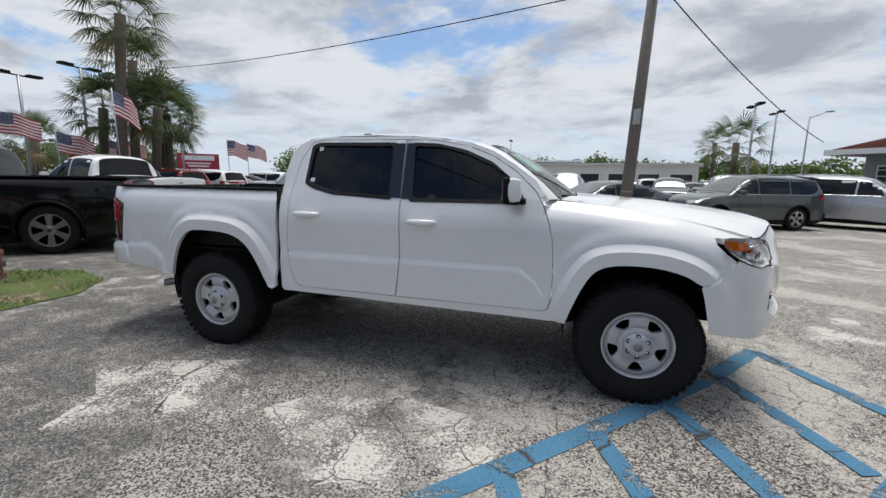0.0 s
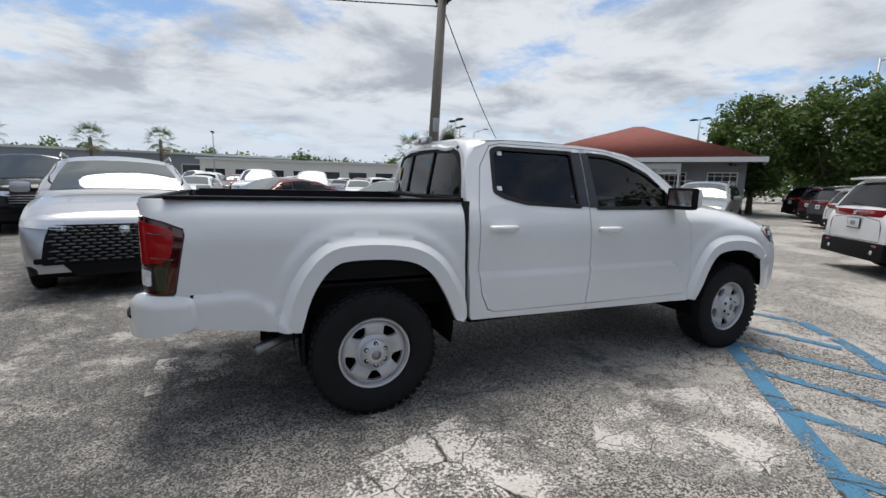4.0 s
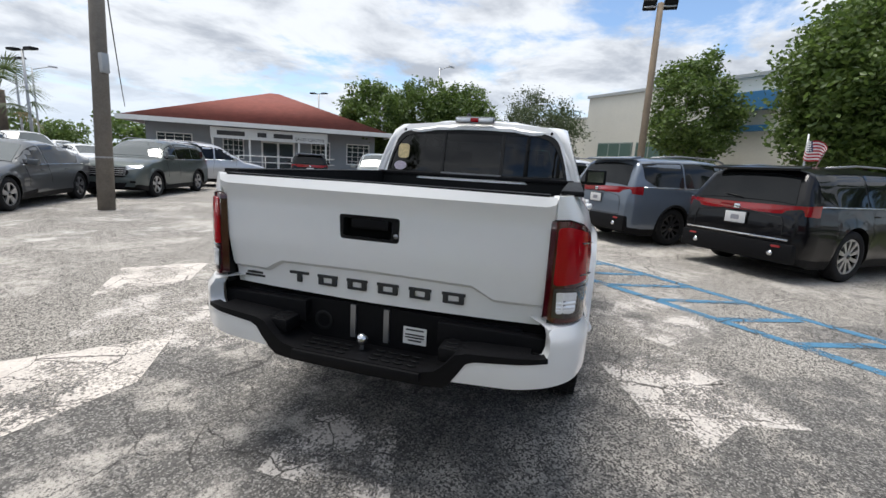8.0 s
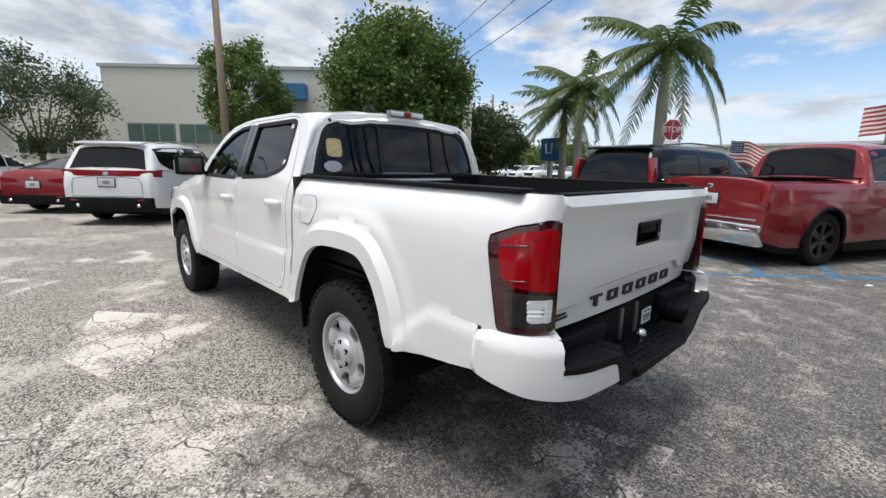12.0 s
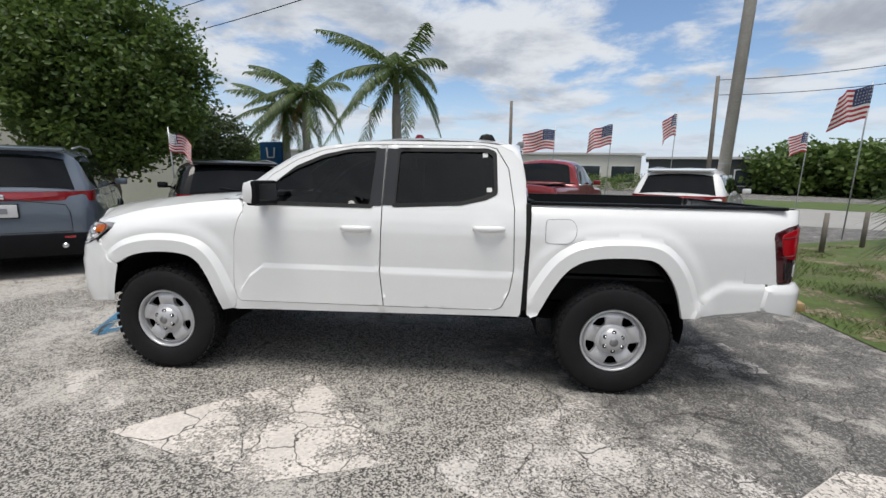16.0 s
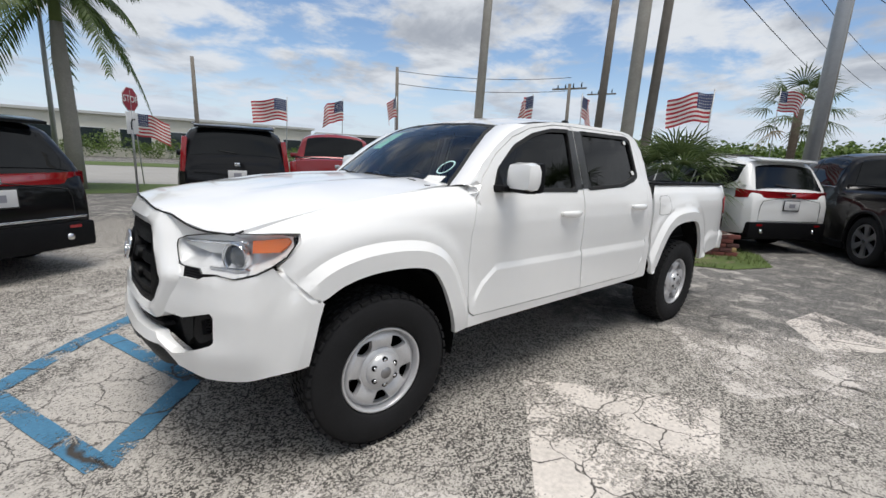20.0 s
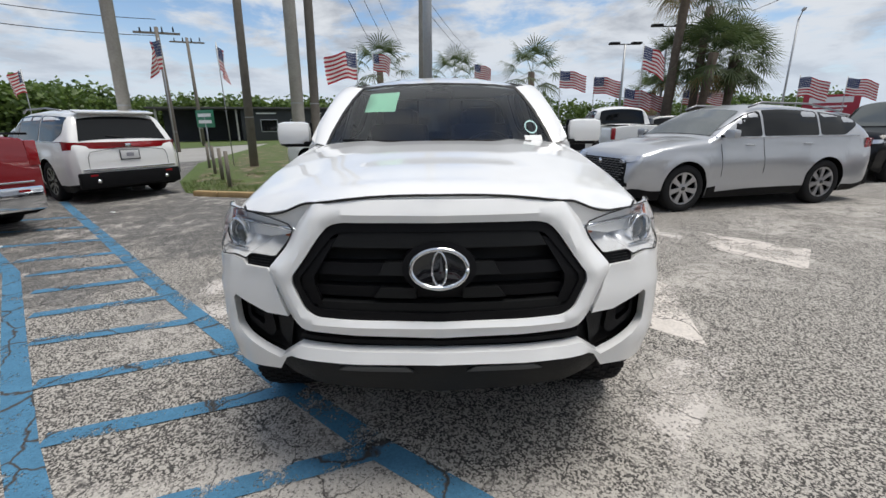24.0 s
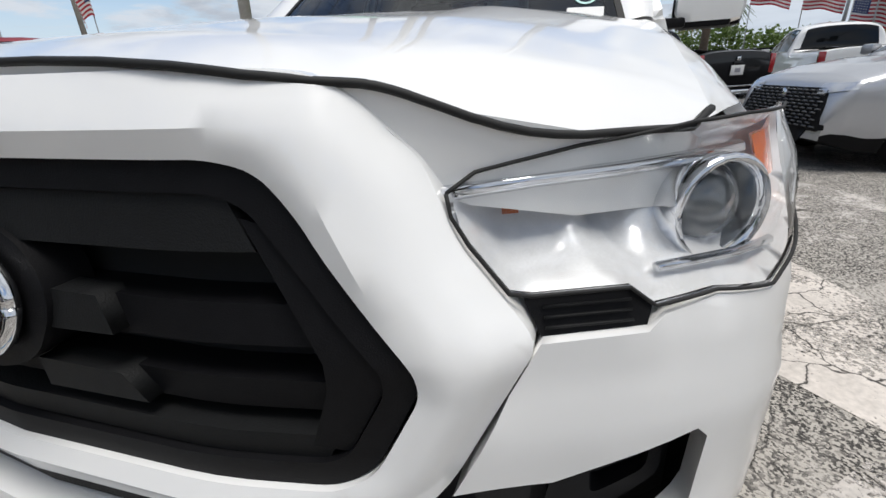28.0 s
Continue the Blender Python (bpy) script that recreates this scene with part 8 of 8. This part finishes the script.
def letters(text, size, material, parent, m, name="lettering"):
    cu = bpy.data.curves.new(name, "FONT")
    cu.body, cu.size, cu.align_x, cu.align_y, cu.extrude = text, size, "CENTER", "CENTER", 0.004
    tmp = new(name, cu)
    dg = bpy.context.evaluated_depsgraph_get()
    dg.update()
    me = bpy.data.meshes.new_from_object(tmp.evaluated_get(dg))
    bpy.data.objects.remove(tmp)
    me.materials.clear()
    me.materials.append(material)
    ob = new(name, me)
    ob.parent = parent
    ob.matrix_basis = m
    return ob


WHITEP = mat("white_sign_paint", (0.75, 0.75, 0.74), 0.5, vary=0.04, scale=6)
SIGNRED = mat("red_sign_paint", (0.33, 0.02, 0.04), 0.45, vary=0.06, scale=4)
stop = thing("stop_sign", "red octagonal stop sign on a post with an arrow plate below", "sign", pose(1.61, -12.3, 0, 0, 0, 232))
part("post", tube([(0, 0.02, -0.05), (0, 0.02, 2.85)], 0.03, 8), GALV, stop)
oct_ = [(0.33 * math.cos(math.pi * (k + 0.5) / 4), 0.33 * math.sin(math.pi * (k + 0.5) / 4)) for k in range(8)]
part("rim_plate", panel(oct_, lambda u, v: Vector((u, 0, 2.62 + v)), 0.3, back=(0, 0.01, 0)), WHITEP, stop)
part("face_plate", panel([(u * 0.94, v * 0.94) for u, v in oct_], lambda u, v: Vector((u, -0.006, 2.62 + v)), 0.3, back=(0, 0.004, 0)), SIGNRED, stop)
letters("STOP", 0.24, WHITEP, stop, pose(0, -0.012, 2.62, 90, 0, 0))
arrow = part("arrow_plate", box((0, 0, 2.0), (0.46, 0.012, 0.58), bevel=0.004), WHITEP, stop)
part("arrow", tube([(-0.06, -0.012, 1.82), (-0.06, -0.012, 2.02), (0.0, -0.012, 2.10), (0.10, -0.012, 2.10)], 0.02, 4), PRINT, arrow)
red = thing("dealer_sign", "red roadside sign board with white lettering bars", "sign", pose(-41.4, 38.9, 0, 0, 0, 42))
for s in (1, -1):
    part("post", box((s * 1.6, 0, 1.0), (0.15, 0.15, 2.0)), GALV, red)
part("board", box((0, 0, 2.75), (4.4, 0.2, 2.2), bevel=0.03), SIGNRED, red)
for z, w, h in ((3.35, 3.4, 0.55), (2.72, 2.6, 0.16), (2.4, 2.2, 0.16)):
    part("lettering_bar", box((0, -0.11, z), (w, 0.02, h)), WHITEP, red)
letters("Sales Center", 0.36, WHITEP, red, pose(0, -0.13, 2.0, 90, 0, 0))
blue = thing("dealer_sign", "square blue sign with a white emblem shape", "sign", pose(11.4, -20.8, 0, 0, 0, 160))
part("post", box((0, 0, 0.9), (0.3, 0.2, 1.8)), GALV, blue)
part("board", box((0, 0, 2.5), (1.7, 0.3, 1.35), bevel=0.05), mat("blue_sign_paint", (0.02, 0.11, 0.32), 0.4, vary=0.05), blue)
part("emblem", tube([(-0.3, -0.17, 2.85), (-0.24, -0.17, 2.3), (0.24, -0.17, 2.3), (0.3, -0.17, 2.85)], 0.05, 6), WHITEP, blue)
green = thing("street_sign", "small green street name sign with white bars", "sign", pose(-16.5, -10.6, 0, 0, 0, 60))
part("post", tube([(0, 0, 0), (0, 0, 2.0)], 0.03, 6), GALV, green)
part("board", box((0, 0, 1.75), (1.3, 0.03, 0.75), bevel=0.01), mat("green_sign_paint", (0.02, 0.17, 0.09), 0.5), green)
for z in (1.9, 1.62):
    part("lettering_bar", box((0, -0.02, z), (0.95, 0.01, 0.14)), WHITEP, green)
for x, y in ((-7.9, -5.9), (-9.5, -6.9), (5.1, -9.6), (-6.4, -5.0), (-11.5, -8.1)):
    part("stake", cyl((x, y, -0.05), (x, y, 0.85), 0.05, 0.045, 8), WOOD, thing("verge_post", "short round timber post on the verge", "post", None, "verge posts"))

# ---- buildings ----
STUCCO = mat("grey_stucco", (0.23, 0.25, 0.27), 0.9, vary=0.08, scale=2, bump=0.3, bscale=60)
CREAM = mat("cream_stucco", (0.66, 0.64, 0.57), 0.9, vary=0.05, scale=1, bump=0.2, bscale=50)
ROOFR = mat("red_shingles", (0.22, 0.062, 0.045), 0.9, vary=0.22, scale=2.5, bump=0.5, bscale=25)
WTRIM = mat("white_trim", (0.70, 0.70, 0.68), 0.6, vary=0.05, scale=3)
BGLASS = mat("building_glass", (0.03, 0.04, 0.045), 0.05, spec=0.7)

office = thing("office_building", "grey single-storey office with red hip roof and porch sign", "building", pose(18.6, 17.6, 0, 0, 0, -57))
W_, D_ = 15.0, 12.0
part("wall", box((0, D_ / 2, 1.6), (W_ - 1.6, D_ - 1.6, 3.2)), STUCCO, office)
bm = bmesh.new()
e = [(-W_ / 2, -0.9, 3.15), (W_ / 2, -0.9, 3.15), (W_ / 2, D_ + 0.4, 3.15), (-W_ / 2, D_ + 0.4, 3.15)]
rv = [bm.verts.new(p) for p in e] + [bm.verts.new((-0.3, D_ / 2 - 0.2, 5.8)), bm.verts.new((0.3, D_ / 2 - 0.2, 5.8))]
for f in ((0, 1, 5, 4), (1, 2, 5), (2, 3, 4, 5), (3, 0, 4)):
    bm.faces.new([rv[i] for i in f])
bm.faces.new([rv[i] for i in (3, 2, 1, 0)])
roof_o = part("roof", bm, ROOFR, office)
for a, b in ((0, 1), (1, 2), (2, 3), (3, 0)):
    p, q = Vector(e[a]), Vector(e[b])
    d = q - p
    part("fascia", box(((p.x + q.x) / 2, (p.y + q.y) / 2, 3.05), (d.length + 0.1, 0.12, 0.26), rz=math.degrees(math.atan2(d.y, d.x))), WTRIM, roof_o)
for x, w in ((-5.2, 1.9), (-2.0, 1.2), (3.2, 1.2), (5.6, 1.5)):
    win = part("window", box((x, 0.79, 1.75), (w, 0.06, 1.35)), WTRIM, office)
    part("pane", box((x, 0.755, 1.75), (w - 0.12, 0.02, 1.22)), BGLASS, win)
    for k in range(4):
        part("window_bar", box((x, 0.735, 1.3 + 0.3 * k), (w - 0.1, 0.03, 0.03)), WTRIM, win)
    for k in range(1, 4):
        part("window_bar", box((x - w / 2 + w * k / 4, 0.735, 1.75), (0.03, 0.03, 1.25)), WTRIM, win)
door = part("door", box((0.6, 0.78, 1.15), (2.0, 0.08, 2.3)), WTRIM, office)
for x in (0.12, 1.08):
    part("pane", box((x, 0.735, 1.15), (0.82, 0.02, 2.0)), BGLASS, door)
porch = part("porch_sign", box((0.3, -0.5, 2.55), (6.6, 0.10, 0.62)), mat("pale_sign_board", (0.62, 0.62, 0.60), 0.7, vary=0.05), office)
for x, w in ((-1.9, 1.5), (-0.2, 0.5), (1.0, 1.1)):
    part("lettering_bar", box((x, -0.56, 2.55), (w, 0.02, 0.26)), PRINT, porch)
letters("SALES CENTER", 0.26, PRINT, porch, pose(2.55, -0.565, 2.44, 90, 0, 0))
for x in (-2.9, -0.9, 1.9, 3.5):
    part("porch_post", box((x, -0.5, 1.35), (0.10, 0.10, 2.3)), WTRIM, office)
part("porch_slab", box((0.3, 0.0, 0.17), (7.0, 1.8, 0.34)), CONC, office)
for z in (0.75, 1.1):
    part("ramp_rail", tube([(-4.6, -1.6, z - 0.15), (-1.6, -1.5, z + 0.12), (-1.3, -1.1, z + 0.2), (4.0, -1.0, z + 0.25)], 0.03, 6), WTRIM, office)
for x in (-4.4, -3.4, -2.4, -1.4, 0.0, 1.5, 3.0):
    part("rail_post", cyl((x, -1.55 if x < -1.3 else -1.0, 0), (x, -1.55 if x < -1.3 else -1.0, 1.3), 0.03, None, 6), WTRIM, office)

cream = thing("cream_building", "large cream stucco commercial building with green-grey windows", "building", pose(25.5, -1.1, 0, 0, 0, -134))
part("wall", box((9.5, 7.0, 3.0), (19, 14, 6.0)), CREAM, cream)
part("parapet", box((9.5, 7.0, 6.06), (19.2, 14.2, 0.16)), mat("grey_coping", (0.4, 0.42, 0.42), 0.7), cream)
part("middle_wing", box((-3.6, 8.0, 2.55), (7.2, 12, 5.1)), CREAM, cream)
part("low_wing", box((-12.2, 8.5, 1.95), (10.0, 11, 3.9)), CREAM, cream)
for x, y, z, w in ((-3.6, 8.0, 5.13, 7.3), (-12.2, 8.5, 3.93, 10.1)):
    part("coping", box((x, y, z), (w, 12.2, 0.10)), mat("grey_coping", (0.4, 0.42, 0.42), 0.7), cream)
part("blue_fascia", box((9.3, -0.25, 4.9), (2.6, 0.5, 0.75)), mat("blue_fascia_paint", (0.05, 0.20, 0.42), 0.5), cream)
part("blue_fascia", box((9.6, -0.12, 3.75), (1.6, 0.24, 0.25)), mat("blue_fascia_paint", (0.05, 0.20, 0.42), 0.5), cream)
part("drain_pipe", tube([(7.45, -0.1, 0.0), (7.45, -0.1, 3.6), (7.6, -0.1, 4.2)], 0.10, 8), mat("grey_coping", (0.4, 0.42, 0.42), 0.7), cream)
for k in range(7):
    x = 1.55 + 0.82 * k + (0.25 if k > 2 else 0)
    win = part("window", box((x, -0.03, 2.75), (0.82, 0.08, 1.0)), mat("grey_green_frame", (0.25, 0.30, 0.28), 0.6), cream)
    part("pane", box((x, -0.08, 2.75), (0.72, 0.02, 0.88)), mat("green_glass", (0.10, 0.16, 0.14), 0.08), win)
for k in range(4):
    win = part("window", box((-6.2 + 1.75 * k, 1.96, 2.0), (1.2, 0.08, 0.95)), WTRIM, cream)
    for q in (-0.28, 0.28):
        part("pane", box((-6.2 + 1.75 * k + q, 1.90, 2.0), (0.46, 0.02, 0.80)), BGLASS, win)


def long_hall(x, y, w, d, h, head, label, wall, n):
    root = thing("commercial_building", label, "building", pose(x, y, 0, 0, 0, head), "far buildings")
    part("wall", box((0, d / 2, h / 2), (w, d, h)), wall, root)
    part("roof", box((0, d / 2, h + 0.12), (w + 0.8, d + 0.8, 0.28)), mat("pale_roof_edge", (0.55, 0.55, 0.54), 0.8, vary=0.05), root)
    for k in range(n):
        win = part("window", box((-w / 2 + w * (k + 0.5) / n, -0.02, h * 0.45), (w / n * 0.72, 0.1, h * 0.5)), WTRIM, root)
        part("pane", box((-w / 2 + w * (k + 0.5) / n, -0.08, h * 0.45), (w / n * 0.66, 0.04, h * 0.45)), BGLASS, win)
    return root


long_hall(-20, 70, 46, 14, 4.4, 2, "long low grey dealership building with flat roof", STUCCO, 12)
long_hall(4, 60, 26, 12, 3.6, -12, "low pale showroom with flat roof", CREAM, 7)
long_hall(-2, -60, 40, 14, 4.6, 172, "low commercial building across the street", CREAM, 9)
long_hall(-34, -50, 26, 12, 4.0, 160, "dark shopfront building across the street", mat("dark_shopfront", (0.05, 0.055, 0.055), 0.7, vary=0.1), 6)
long_hall(34, -66, 30, 12, 5, 195, "pale store building down the street", CREAM, 7)

# small litter on the lot
for i, (x, y, a) in enumerate(((-1.2, -5.4, 20), (-3.4, -5.6, 70), (-0.6, -6.2, 130))):
    part("scrap", box((x, y, 0.012), (0.10, 0.05, 0.012), rz=a), PAPER, thing("litter", "small scrap of white paper lying on asphalt", "litter", None, "litter"))
